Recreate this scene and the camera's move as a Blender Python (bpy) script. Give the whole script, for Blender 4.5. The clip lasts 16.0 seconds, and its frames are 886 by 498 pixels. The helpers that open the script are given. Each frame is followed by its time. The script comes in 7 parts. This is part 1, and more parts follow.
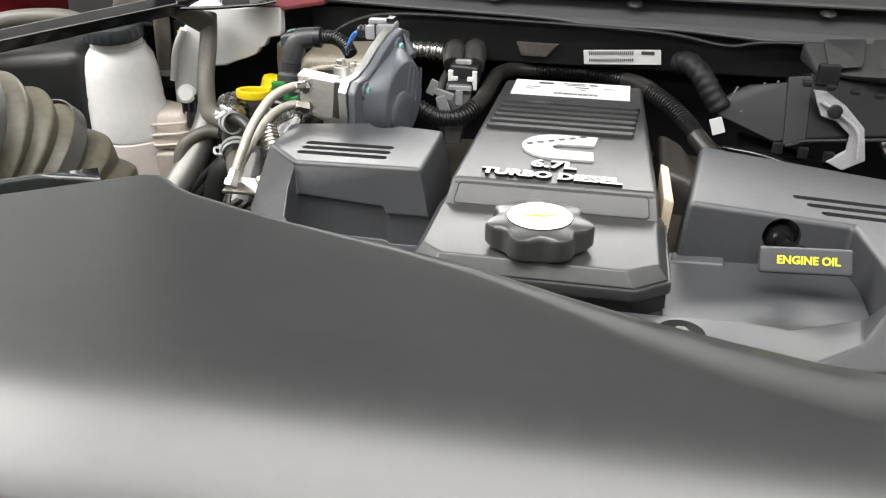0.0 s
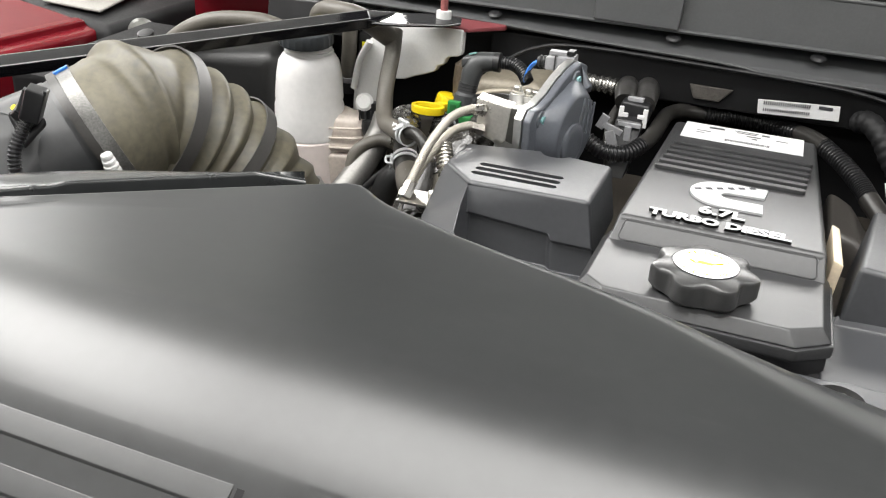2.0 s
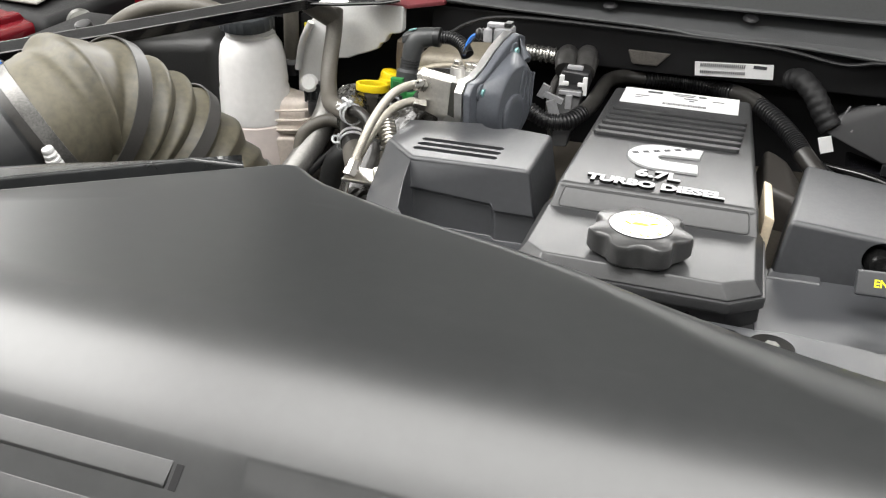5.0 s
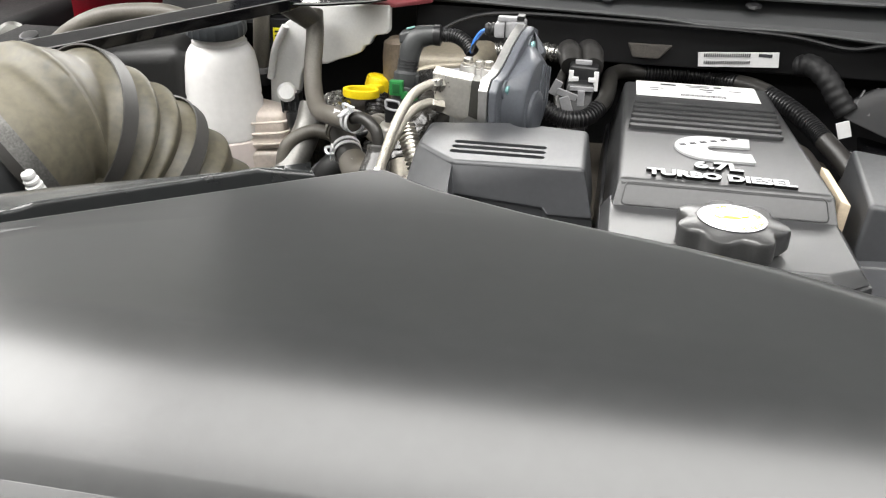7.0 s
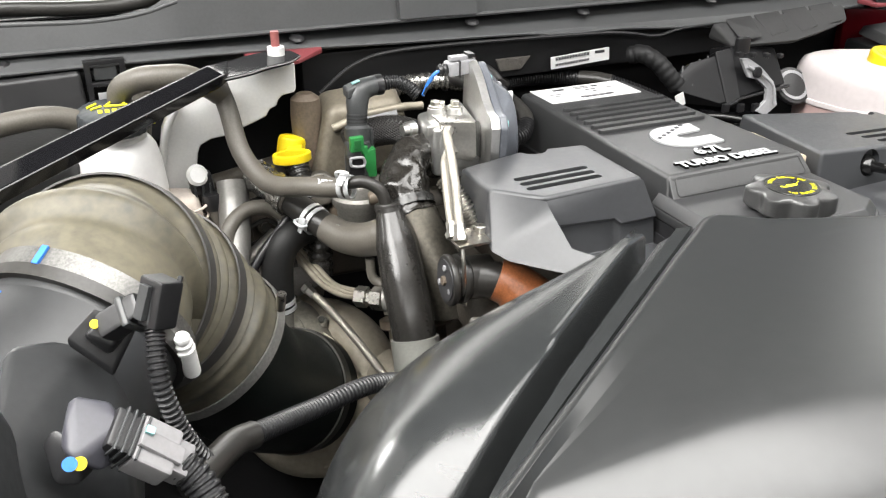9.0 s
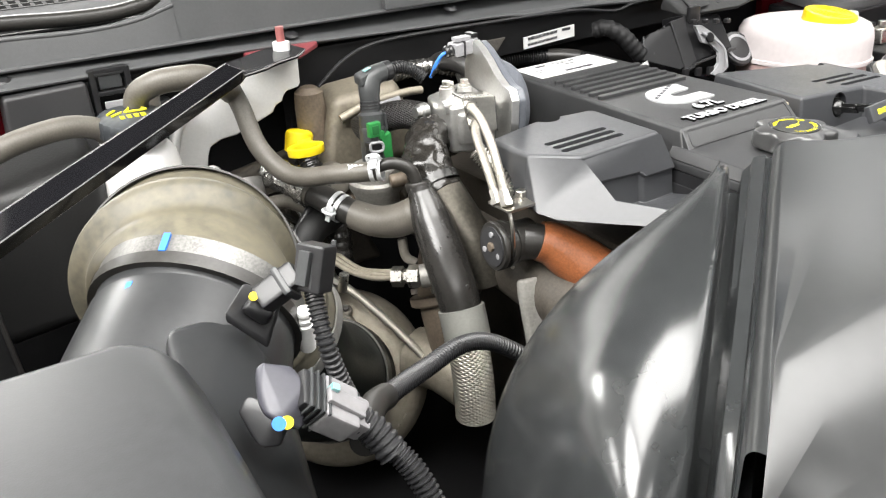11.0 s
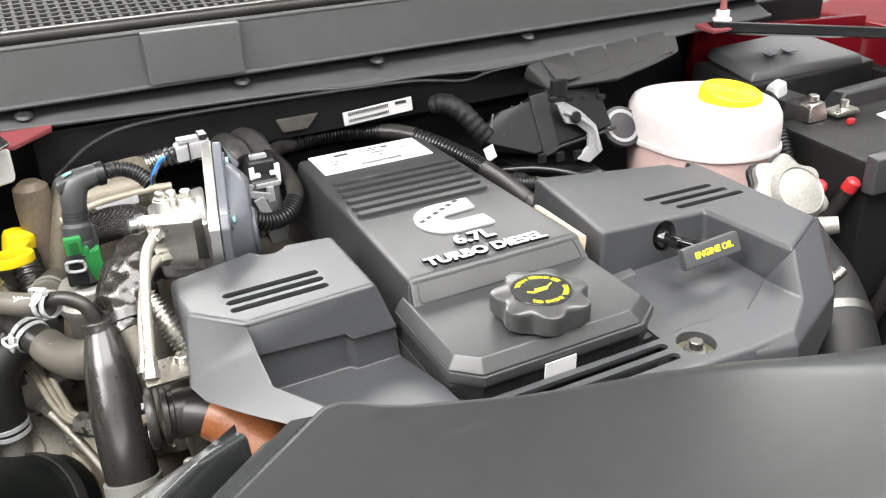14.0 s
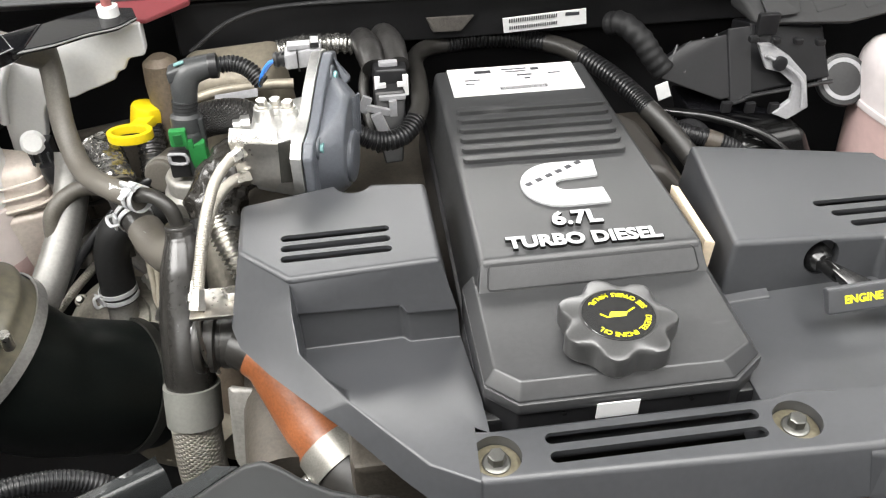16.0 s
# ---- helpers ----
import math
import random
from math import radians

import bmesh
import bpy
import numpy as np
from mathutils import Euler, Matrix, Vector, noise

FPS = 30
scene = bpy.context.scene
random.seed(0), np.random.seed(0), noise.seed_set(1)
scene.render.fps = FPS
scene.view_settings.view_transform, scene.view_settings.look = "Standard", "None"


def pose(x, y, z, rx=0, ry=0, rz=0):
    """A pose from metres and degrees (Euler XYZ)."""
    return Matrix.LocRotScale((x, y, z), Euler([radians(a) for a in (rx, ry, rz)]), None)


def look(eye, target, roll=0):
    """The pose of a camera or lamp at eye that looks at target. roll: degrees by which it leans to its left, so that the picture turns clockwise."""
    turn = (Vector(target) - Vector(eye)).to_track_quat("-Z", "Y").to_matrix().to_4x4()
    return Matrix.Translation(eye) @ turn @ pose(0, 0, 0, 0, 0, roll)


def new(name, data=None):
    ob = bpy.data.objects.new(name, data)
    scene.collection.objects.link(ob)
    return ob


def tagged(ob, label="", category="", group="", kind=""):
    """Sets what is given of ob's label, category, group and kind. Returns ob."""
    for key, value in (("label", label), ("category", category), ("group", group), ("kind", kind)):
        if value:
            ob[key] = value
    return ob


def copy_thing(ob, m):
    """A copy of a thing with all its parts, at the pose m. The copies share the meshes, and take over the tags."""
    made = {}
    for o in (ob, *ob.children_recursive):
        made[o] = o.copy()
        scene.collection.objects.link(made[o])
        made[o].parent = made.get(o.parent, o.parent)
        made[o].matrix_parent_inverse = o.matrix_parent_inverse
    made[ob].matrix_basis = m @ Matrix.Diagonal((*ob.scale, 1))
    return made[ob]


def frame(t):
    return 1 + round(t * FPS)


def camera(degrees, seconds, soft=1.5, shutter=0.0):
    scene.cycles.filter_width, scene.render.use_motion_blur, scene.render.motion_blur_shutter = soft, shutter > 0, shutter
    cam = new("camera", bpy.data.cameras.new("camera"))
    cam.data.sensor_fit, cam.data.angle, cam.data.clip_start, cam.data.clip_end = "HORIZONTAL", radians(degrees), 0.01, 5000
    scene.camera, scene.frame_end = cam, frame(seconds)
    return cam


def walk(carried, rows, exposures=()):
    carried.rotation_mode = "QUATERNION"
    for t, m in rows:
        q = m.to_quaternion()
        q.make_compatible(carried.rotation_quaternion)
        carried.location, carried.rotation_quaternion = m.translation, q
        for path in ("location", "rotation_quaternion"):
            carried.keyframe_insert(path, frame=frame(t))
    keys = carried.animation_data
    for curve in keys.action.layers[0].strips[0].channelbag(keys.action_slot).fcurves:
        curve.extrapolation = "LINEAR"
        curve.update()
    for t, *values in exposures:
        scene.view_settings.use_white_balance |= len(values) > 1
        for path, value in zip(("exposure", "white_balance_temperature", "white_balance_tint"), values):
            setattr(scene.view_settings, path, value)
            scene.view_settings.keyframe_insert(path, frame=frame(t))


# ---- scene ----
cam = camera(54.8, 16.0, soft=1.2)
PATH = [
    (0, (0.126, -0.892, 0.354), (-0.209, 0.861, -0.55), 0.6),
    (0.5, (0.164, -0.898, 0.365), (-0.364, 0.81, -0.532), 0.8),
    (1, (0.155, -0.928, 0.374), (-0.451, 0.756, -0.521), 1.1),
    (1.5, (0.139, -0.931, 0.373), (-0.481, 0.752, -0.512), 3.4),
    (2, (0.092, -0.934, 0.379), (-0.524, 0.752, -0.504), 3.7),
    (2.5, (0.082, -0.92, 0.376), (-0.519, 0.769, -0.511), 3.3),
    (3, (0.095, -0.936, 0.369), (-0.496, 0.758, -0.516), 2.1),
    (3.5, (0.165, -0.963, 0.374), (-0.417, 0.733, -0.512), 1.8),
    (4, (0.16, -0.941, 0.38), (-0.411, 0.756, -0.51), 1.7),
    (4.2, (0.158, -0.943, 0.371), (-0.406, 0.756, -0.52), 1.8),
    (5.15, (0.117, -0.941, 0.386), (-0.415, 0.748, -0.545), 1.6),
    (6.3, (0.083, -0.957, 0.377), (-0.426, 0.74, -0.552), 1.1),
    (6.5, (0.022, -0.951, 0.358), (-0.468, 0.761, -0.552), 2.0),
    (7, (-0.066, -0.904, 0.333), (-0.373, 0.862, -0.556), 1.5),
    (7.5, (-0.134, -0.91, 0.367), (-0.171, 0.885, -0.513), 1.0),
    (8, (-0.264, -0.922, 0.408), (-0.049, 0.863, -0.468), 0.8),
    (8.5, (-0.471, -0.884, 0.395), (-0.017, 0.856, -0.481), 0.0),
    (9, (-0.697, -0.832, 0.398), (0.029, 0.805, -0.492), -0.2),
    (9.2, (-0.764, -0.819, 0.396), (0.031, 0.785, -0.494), -0.3),
    (10.25, (-0.935, -0.795, 0.385), (0.030, 0.745, -0.500), -1.4),
    (11.3, (-0.853, -0.783, 0.374), (0.106, 0.742, -0.496), -3.2),
    (11.5, (-0.809, -0.774, 0.382), (0.155, 0.75, -0.482), -3.2),
    (12, (-0.676, -0.718, 0.404), (0.28, 0.807, -0.469), -3.0),
    (12.5, (-0.596, -0.737, 0.412), (0.348, 0.788, -0.473), -2.8),
    (13, (-0.534, -0.795, 0.417), (0.352, 0.762, -0.473), -3.0),
    (13.5, (-0.475, -0.808, 0.436), (0.347, 0.778, -0.463), -2.4),
    (14, (-0.353, -0.77, 0.455), (0.433, 0.822, -0.466), -2.1),
    (14.5, (-0.173, -0.698, 0.486), (0.572, 0.882, -0.489), -2.0),
    (15, (-0.149, -0.662, 0.463), (0.361, 0.912, -0.661), -1.7),
    (15.5, (-0.157, -0.663, 0.487), (0.139, 0.901, -0.725), -1.8),
    (16, (-0.144, -0.654, 0.514), (0.054, 0.907, -0.721), -1.1),
]
EXPOSURE = [(0, -0.04), (2.5, -0.09), (3.5, -0.18), (4.2, -0.17), (6.5, -0.01), (7.5, 0.1), (8, 0.24), (9, 0.32), (11.3, 0.5), (12.0, 0.48), (12.5, 0.48), (13.5, 0.52), (14, 0.58), (14.5, 0.34), (15, 0.06), (15.5, 0.26), (16, 0.32)]
walk(cam, [(t, look(eye, target, roll)) for t, eye, target, roll in PATH], EXPOSURE)

# ---------- world and lights ----------
world = bpy.data.worlds.new("world")
scene.world = world
world.use_nodes = True
world.node_tree.nodes["Background"].inputs[0].default_value = (0.9, 0.95, 1.0, 1)
world.node_tree.nodes["Background"].inputs[1].default_value = 0.3


def unseen_lamp(x, y, z, sx, sy, watts):
    data = bpy.data.lights.new("unseen_ceiling_light", "AREA")
    data.shape, data.size, data.size_y, data.energy = "RECTANGLE", sx, sy, watts
    data.color = (1.0, 0.985, 0.96)
    ob = new("unseen_ceiling_light", data)
    ob.matrix_world = pose(x, y, z)
    return ob


for lx, ly, deep, watts in ((-2.7, -3.6, 0.6, 45), (0.0, -3.6, 0.6, 35), (2.7, -3.6, 0.6, 45), (-2.7, -0.6, 1.7, 215), (0.0, -0.6, 1.7, 140), (2.7, -0.6, 1.7, 50), (2.7, 1.9, 0.6, 50), (0.0, 5.0, 2.6, 300), (2.7, 5.0, 2.6, 160)):
    unseen_lamp(lx, ly, 2.27, 2.5, deep, watts)
unseen_lamp(-2.05, 5.2, 2.27, 1.1, 2.2, 200)
# Extra lamp out of view, added to brighten the left of the duct.
unseen_lamp(-4.9, 2.4, 2.27, 2.0, 1.6, 130)

# ---------- materials ----------


def mat(name, color, rough=0.5, metal=0.0, vary=0.12, scale=18.0, bump=0.0, bscale=600.0, spec=0.5, stain=None, alpha=1.0, coat=0.0, rvar=0.12):
    """A procedural surface: colour and roughness vary at two scales, with fine relief."""
    m = bpy.data.materials.new(name)
    m.use_nodes = True
    nt = m.node_tree
    b = nt.nodes["Principled BSDF"]
    tex = nt.nodes.new("ShaderNodeTexCoord")
    big = nt.nodes.new("ShaderNodeTexNoise")
    big.inputs["Scale"].default_value, big.inputs["Detail"].default_value = scale, 5
    fine = nt.nodes.new("ShaderNodeTexNoise")
    fine.inputs["Scale"].default_value, fine.inputs["Detail"].default_value = scale * 14, 3
    nt.links.new(tex.outputs["Object"], big.inputs["Vector"])
    nt.links.new(tex.outputs["Object"], fine.inputs["Vector"])
    add = nt.nodes.new("ShaderNodeMath")
    add.operation = "ADD"
    nt.links.new(big.outputs["Fac"], add.inputs[0])
    nt.links.new(fine.outputs["Fac"], add.inputs[1])
    ramp = nt.nodes.new("ShaderNodeMapRange")
    ramp.inputs[1].default_value, ramp.inputs[2].default_value = 0.7, 1.3
    ramp.inputs[3].default_value, ramp.inputs[4].default_value = 0, 1
    nt.links.new(add.outputs[0], ramp.inputs[0])
    mix = nt.nodes.new("ShaderNodeMix")
    mix.data_type = "RGBA"
    lo = [c * (1 - vary) for c in color]
    hi = [min(1, c * (1 + vary)) for c in color] if stain is None else list(stain)
    mix.inputs[6].default_value, mix.inputs[7].default_value = (*lo, 1), (*hi, 1)
    nt.links.new(ramp.outputs[0], mix.inputs[0])
    nt.links.new(mix.outputs[2], b.inputs["Base Color"])
    rr = nt.nodes.new("ShaderNodeMapRange")
    rr.inputs[3].default_value, rr.inputs[4].default_value = max(0.03, rough * (1 - rvar)), min(1, rough * (1 + rvar))
    nt.links.new(ramp.outputs[0], rr.inputs[0])
    nt.links.new(rr.outputs[0], b.inputs["Roughness"])
    b.inputs["Metallic"].default_value = metal
    b.inputs["Specular IOR Level"].default_value = spec
    b.inputs["Coat Weight"].default_value = coat
    if bump:
        n3 = nt.nodes.new("ShaderNodeTexNoise")
        n3.inputs["Scale"].default_value, n3.inputs["Detail"].default_value = bscale, 2
        nt.links.new(tex.outputs["Object"], n3.inputs["Vector"])
        bm_ = nt.nodes.new("ShaderNodeBump")
        bm_.inputs["Strength"].default_value, bm_.inputs["Distance"].default_value = bump, 0.001
        nt.links.new(n3.outputs["Fac"], bm_.inputs["Height"])
        nt.links.new(bm_.outputs[0], b.inputs["Normal"])
    return m


COVER = mat("cover_plastic", (0.042, 0.0435, 0.047), 0.40, vary=0.10, scale=12, bump=0.12, bscale=1100, spec=0.6)
CENTRE = mat("centre_cover_plastic", (0.031, 0.0315, 0.0325), 0.38, vary=0.15, scale=14, bump=0.15, bscale=1100, spec=0.6)
DUCT = mat("duct_plastic", (0.0208, 0.0217, 0.0220), 0.30, vary=0.14, scale=5, spec=0.6, rvar=0.02)
GLOSS = mat("gloss_duct_plastic", (0.022, 0.0235, 0.024), 0.21, vary=0.15, scale=4, spec=0.75, rvar=0.03)
BLACK = mat("black_plastic", (0.014, 0.014, 0.015), 0.34, vary=0.25, spec=0.5)
CAPM = mat("worn_cap_plastic", (0.038, 0.038, 0.038), 0.34, vary=0.2, scale=40, spec=0.8)
DISC = mat("smooth_cap_disc", (0.022, 0.022, 0.022), 0.13, vary=0.15, spec=1.0, rvar=0.04)
RUBBER = mat("black_rubber", (0.021, 0.0198, 0.018), 0.36, vary=0.3, spec=0.42)
PAINTBLK = mat("black_paint", (0.006, 0.006, 0.007), 0.10, spec=0.5, rvar=0.04)
COWL = mat("cowl_plastic", (0.060, 0.0615, 0.063), 0.38, vary=0.08, bump=0.2)
# Black of the bay parts, lowered further to hold the shade under the hood.
DARK = mat("bay_black_and_shade", (0.006, 0.006, 0.0065), 0.6, vary=0.4, spec=0.25)
GREYHOSE = mat("grey_hose_rubber", (0.092, 0.084, 0.071), 0.45, vary=0.2, scale=30)
BELLOWS = mat("bellows_rubber", (0.078, 0.073, 0.058), 0.46, vary=0.2, scale=7, stain=(0.125, 0.112, 0.078), rvar=0.15, spec=0.4)
ALU = mat("cast_aluminium", (0.66, 0.655, 0.64), 0.42, metal=1.0, vary=0.1, bump=0.4, bscale=350)
TANMETAL = mat("turbo_casting", (0.30, 0.27, 0.215), 0.5, metal=0.45, vary=0.2, scale=8, bump=0.5, bscale=500)
STEEL = mat("zinc_steel", (0.62, 0.60, 0.56), 0.3, metal=1.0)
GREYPL = mat("grey_plastic", (0.098, 0.105, 0.120), 0.33, bump=0.3)
CONN = mat("connector_grey", (0.27, 0.27, 0.28), 0.45)
BOTTLE = mat("white_bottle_plastic", (0.74, 0.73, 0.72), 0.32, vary=0.05, scale=6)
ZINC = mat("zinc_plated_clip", (0.60, 0.61, 0.62), 0.38, metal=0.35)
CLAMP = mat("dull_steel_strap", (0.36, 0.355, 0.34), 0.42, metal=0.8, vary=0.2)
WHITEPL = mat("white_plastic", (0.66, 0.66, 0.65), 0.35, vary=0.05)
MILK = mat("milky_tank_plastic", (0.60, 0.55, 0.55), 0.32, vary=0.06, scale=6)
PINK = mat("tank_over_pink_coolant", (0.56, 0.40, 0.38), 0.32, vary=0.08, scale=6)
YELLOW = mat("yellow_plastic", (0.76, 0.57, 0.01), 0.35, vary=0.06)
GREEN = mat("green_plastic", (0.022, 0.18, 0.045), 0.4)
BLUE = mat("blue_wire", (0.03, 0.17, 0.58), 0.4)
ORANGE = mat("orange_silicone", (0.23, 0.078, 0.030), 0.36, vary=0.3, scale=25, bump=0.3, bscale=200)
FILTER = mat("filter_housing_plastic", (0.024, 0.025, 0.026), 0.36, vary=0.15, scale=9, bump=0.06, bscale=700, spec=0.42)
TEAL = mat("teal_coated_screw", (0.30, 0.55, 0.55), 0.35, metal=0.6)
TAN = mat("tan_strip", (0.62, 0.52, 0.38), 0.6)
TANPIPE = mat("bronze_casting", (0.135, 0.107, 0.08), 0.5, metal=0.2, vary=0.25)
RED = mat("red_car_paint", (0.11, 0.005, 0.009), 0.18, vary=0.06, spec=0.3)
REDCAP = mat("red_plastic", (0.42, 0.02, 0.025), 0.4)
LABEL = mat("label_paper", (0.68, 0.68, 0.68), 0.5, vary=0.03)
INK = mat("label_ink", (0.03, 0.03, 0.035), 0.6)
SILVER = mat("silver_badge", (0.46, 0.465, 0.47), 0.42, metal=0.2, vary=0.04)
YINK = mat("yellow_print", (0.85, 0.80, 0.02), 0.5, vary=0.03)
BRASSPLATE = mat("yellow_zinc_washer", (0.17, 0.152, 0.105), 0.45, metal=0.6, vary=0.3)
GLOSSBLK = mat("glossy_black_plastic", (0.006, 0.006, 0.006), 0.15)
CAPINK = mat("glossy_yellow_print", (0.78, 0.72, 0.02), 0.13, vary=0.03, spec=1.0)
BOLT = mat("dark_bolt", (0.14, 0.14, 0.13), 0.4, metal=0.9)
BRAID = mat("steel_braid", (0.42, 0.395, 0.345), 0.42, metal=0.8, bump=0.6, bscale=900)
WALLM = mat("room_paint", (0.78, 0.78, 0.77), 0.8, vary=0.04, scale=1)
FLOORM = mat("room_floor", (0.32, 0.32, 0.31), 0.5, scale=2)
CEILM = mat("room_ceiling", (0.75, 0.75, 0.74), 0.8, vary=0.04, scale=1)
CASTGREY = mat("grey_casting", (0.27, 0.26, 0.24), 0.52, metal=0.5, vary=0.2, bump=0.5, bscale=260)
FOIL = mat("crinkled_foil_wrap", (0.30, 0.295, 0.28), 0.25, metal=0.9, vary=0.8, scale=55, bump=1.0, bscale=160)
FELT = mat("insulation_felt", (0.055, 0.05, 0.044), 0.9, vary=0.4, scale=60, bump=1.0, bscale=250)



def scuff(m, amount, tone):
    """Adds sparse pale rub marks to a plain plastic."""
    nt = m.node_tree
    b = nt.nodes["Principled BSDF"]
    old = b.inputs["Base Color"].links[0].from_socket
    tex = nt.nodes.new("ShaderNodeTexCoord")
    mp = nt.nodes.new("ShaderNodeMapping")
    mp.inputs["Rotation"].default_value = (0, 0, 0.5)
    mp.inputs["Scale"].default_value = (9, 38, 9)
    n = nt.nodes.new("ShaderNodeTexNoise")
    n.inputs["Scale"].default_value, n.inputs["Detail"].default_value = 1.0, 6
    r = nt.nodes.new("ShaderNodeMapRange")
    r.inputs[1].default_value, r.inputs[2].default_value = 0.66, 0.80
    r.inputs[3].default_value, r.inputs[4].default_value = 0.0, amount
    mix = nt.nodes.new("ShaderNodeMix")
    mix.data_type = "RGBA"
    mix.inputs[7].default_value = (tone, tone, tone, 1)
    nt.links.new(tex.outputs["Object"], mp.inputs["Vector"])
    nt.links.new(mp.outputs[0], n.inputs["Vector"])
    nt.links.new(n.outputs["Fac"], r.inputs[0])
    nt.links.new(r.outputs[0], mix.inputs[0])
    nt.links.new(old, mix.inputs[6])
    nt.links.new(mix.outputs[2], b.inputs["Base Color"])


scuff(DUCT, 0.3, 0.06)
scuff(CENTRE, 0.6, 0.12)
scuff(CAPM, 0.6, 0.10)

# ---------- shape helpers ----------


def thing(name, at, label, category, group="", kind=""):
    ob = new(name)
    ob.location = at
    ob.empty_display_size = 0.02
    return tagged(ob, label, category, group, kind)


def shade(bm, me, sharp):
    """Smooth shading with corner normals weighted by area, so that flat faces between rounded edges stay flat."""
    bm.normal_update()
    limit = math.cos(radians(sharp))
    area = {f: f.calc_area() for f in bm.faces}
    normals = []
    for f in bm.faces:
        fn = f.normal
        for v in f.verts:
            n = Vector((0, 0, 0))
            for g in v.link_faces:
                if g.normal.dot(fn) >= limit:
                    n += g.normal * area[g]
            normals.append(n.normalized() if n.length > 0 else fn)
    bm.to_mesh(me)
    me.polygons.foreach_set("use_smooth", [True] * len(me.polygons))
    me.normals_split_custom_set([tuple(n) for n in normals])


def part(name, bm, material, parent=None, label="", sharp=38, flip=False):
    me = bpy.data.meshes.new(name)
    bmesh.ops.recalc_face_normals(bm, faces=bm.faces)
    if flip:
        bmesh.ops.reverse_faces(bm, faces=bm.faces)
    shade(bm, me, sharp)
    bm.free()
    me.materials.append(material)
    ob = new(name, me)
    if parent is not None:
        ob.parent = parent
        if parent.parent is None:
            ob.matrix_parent_inverse = Matrix.Translation(-Vector(parent.location))
    if label:
        ob["label"] = label
    return ob


def soften(bm, width, segments=2, angle=25):
    if width <= 0:
        return bm
    bm.normal_update()
    edges = [e for e in bm.edges if len(e.link_faces) == 2 and e.calc_face_angle(0) > radians(angle)]
    bmesh.ops.bevel(bm, geom=edges, offset=width, segments=segments, profile=0.5, affect="EDGES", clamp_overlap=True)
    return bm


def hull(points, bevel=0.004, segments=2):
    bm = bmesh.new()
    for p in points:
        bm.verts.new(p)
    out = bmesh.ops.convex_hull(bm, input=bm.verts)
    inner = list({g for g in out["geom_interior"] if isinstance(g, bmesh.types.BMVert)})
    if inner:
        bmesh.ops.delete(bm, geom=inner, context="VERTS")
    bmesh.ops.dissolve_limit(bm, angle_limit=radians(3), verts=bm.verts, edges=bm.edges)
    return soften(bm, bevel, segments)


def box(cx, cy, cz, sx, sy, sz, bevel=0.003, turn=None):
    pts = [Vector((a * sx / 2, b * sy / 2, c * sz / 2)) for a in (-1, 1) for b in (-1, 1) for c in (-1, 1)]
    m = turn if turn is not None else Matrix()
    return hull([Vector((cx, cy, cz)) + m @ p for p in pts], bevel)


def prism(low, high, bevel=0.003, segments=2):
    """A solid between two rings of 3D points with as many corners."""
    bm = bmesh.new()
    a = [bm.verts.new(p) for p in low]
    b = [bm.verts.new(p) for p in high]
    n = len(a)
    bm.faces.new(a[::-1])
    bm.faces.new(b)
    for i in range(n):
        bm.faces.new((a[i], a[(i + 1) % n], b[(i + 1) % n], b[i]))
    return soften(bm, bevel, segments)


def flat(poly, z):
    return [(x, y, z) for x, y in poly]


def ring_frame(axis):
    axis = Vector(axis).normalized()
    side = axis.cross(Vector((0, 0, 1)))
    if side.length < 1e-3:
        side = Vector((1, 0, 0))
    side.normalize()
    return axis, side, axis.cross(side)


def lathe(profile, at, axis=(0, 0, 1), seg=32, lobes=0, lobe=0.0):
    """Profile of (radius, height) turned round an axis; lobes give a wavy rim."""
    bm = bmesh.new()
    ax, u, v = ring_frame(axis)
    at = Vector(at)
    rows = []
    for r, h in profile:
        row = []
        for i in range(seg):
            a = 2 * math.pi * i / seg
            rr = r * (1 + lobe * math.cos(lobes * a)) if lobes else r
            row.append(bm.verts.new(at + ax * h + (u * math.cos(a) + v * math.sin(a)) * rr))
        rows.append(row)
    for p, q in zip(rows, rows[1:]):
        for i in range(seg):
            bm.faces.new((p[i], p[(i + 1) % seg], q[(i + 1) % seg], q[i]))
    bm.faces.new(rows[0][::-1])
    bm.faces.new(rows[-1])
    return bm


def hex_head(at, axis, r, h):
    return soften(lathe([(r, 0), (r, h)], at, axis, 6), r * 0.12, 1)


def curve_points(pts, steps):
    pts = [Vector(p) for p in pts]
    ext = [pts[0] * 2 - pts[1], *pts, pts[-1] * 2 - pts[-2]]
    out = []
    for i in range(1, len(ext) - 2):
        p0, p1, p2, p3 = ext[i - 1 : i + 3]
        for k in range(steps):
            t = k / steps
            out.append(0.5 * ((2 * p1) + (p2 - p0) * t + (2 * p0 - 5 * p1 + 4 * p2 - p3) * t * t + (3 * p1 - p0 - 3 * p2 + p3) * t**3))
    out.append(pts[-1])
    return out


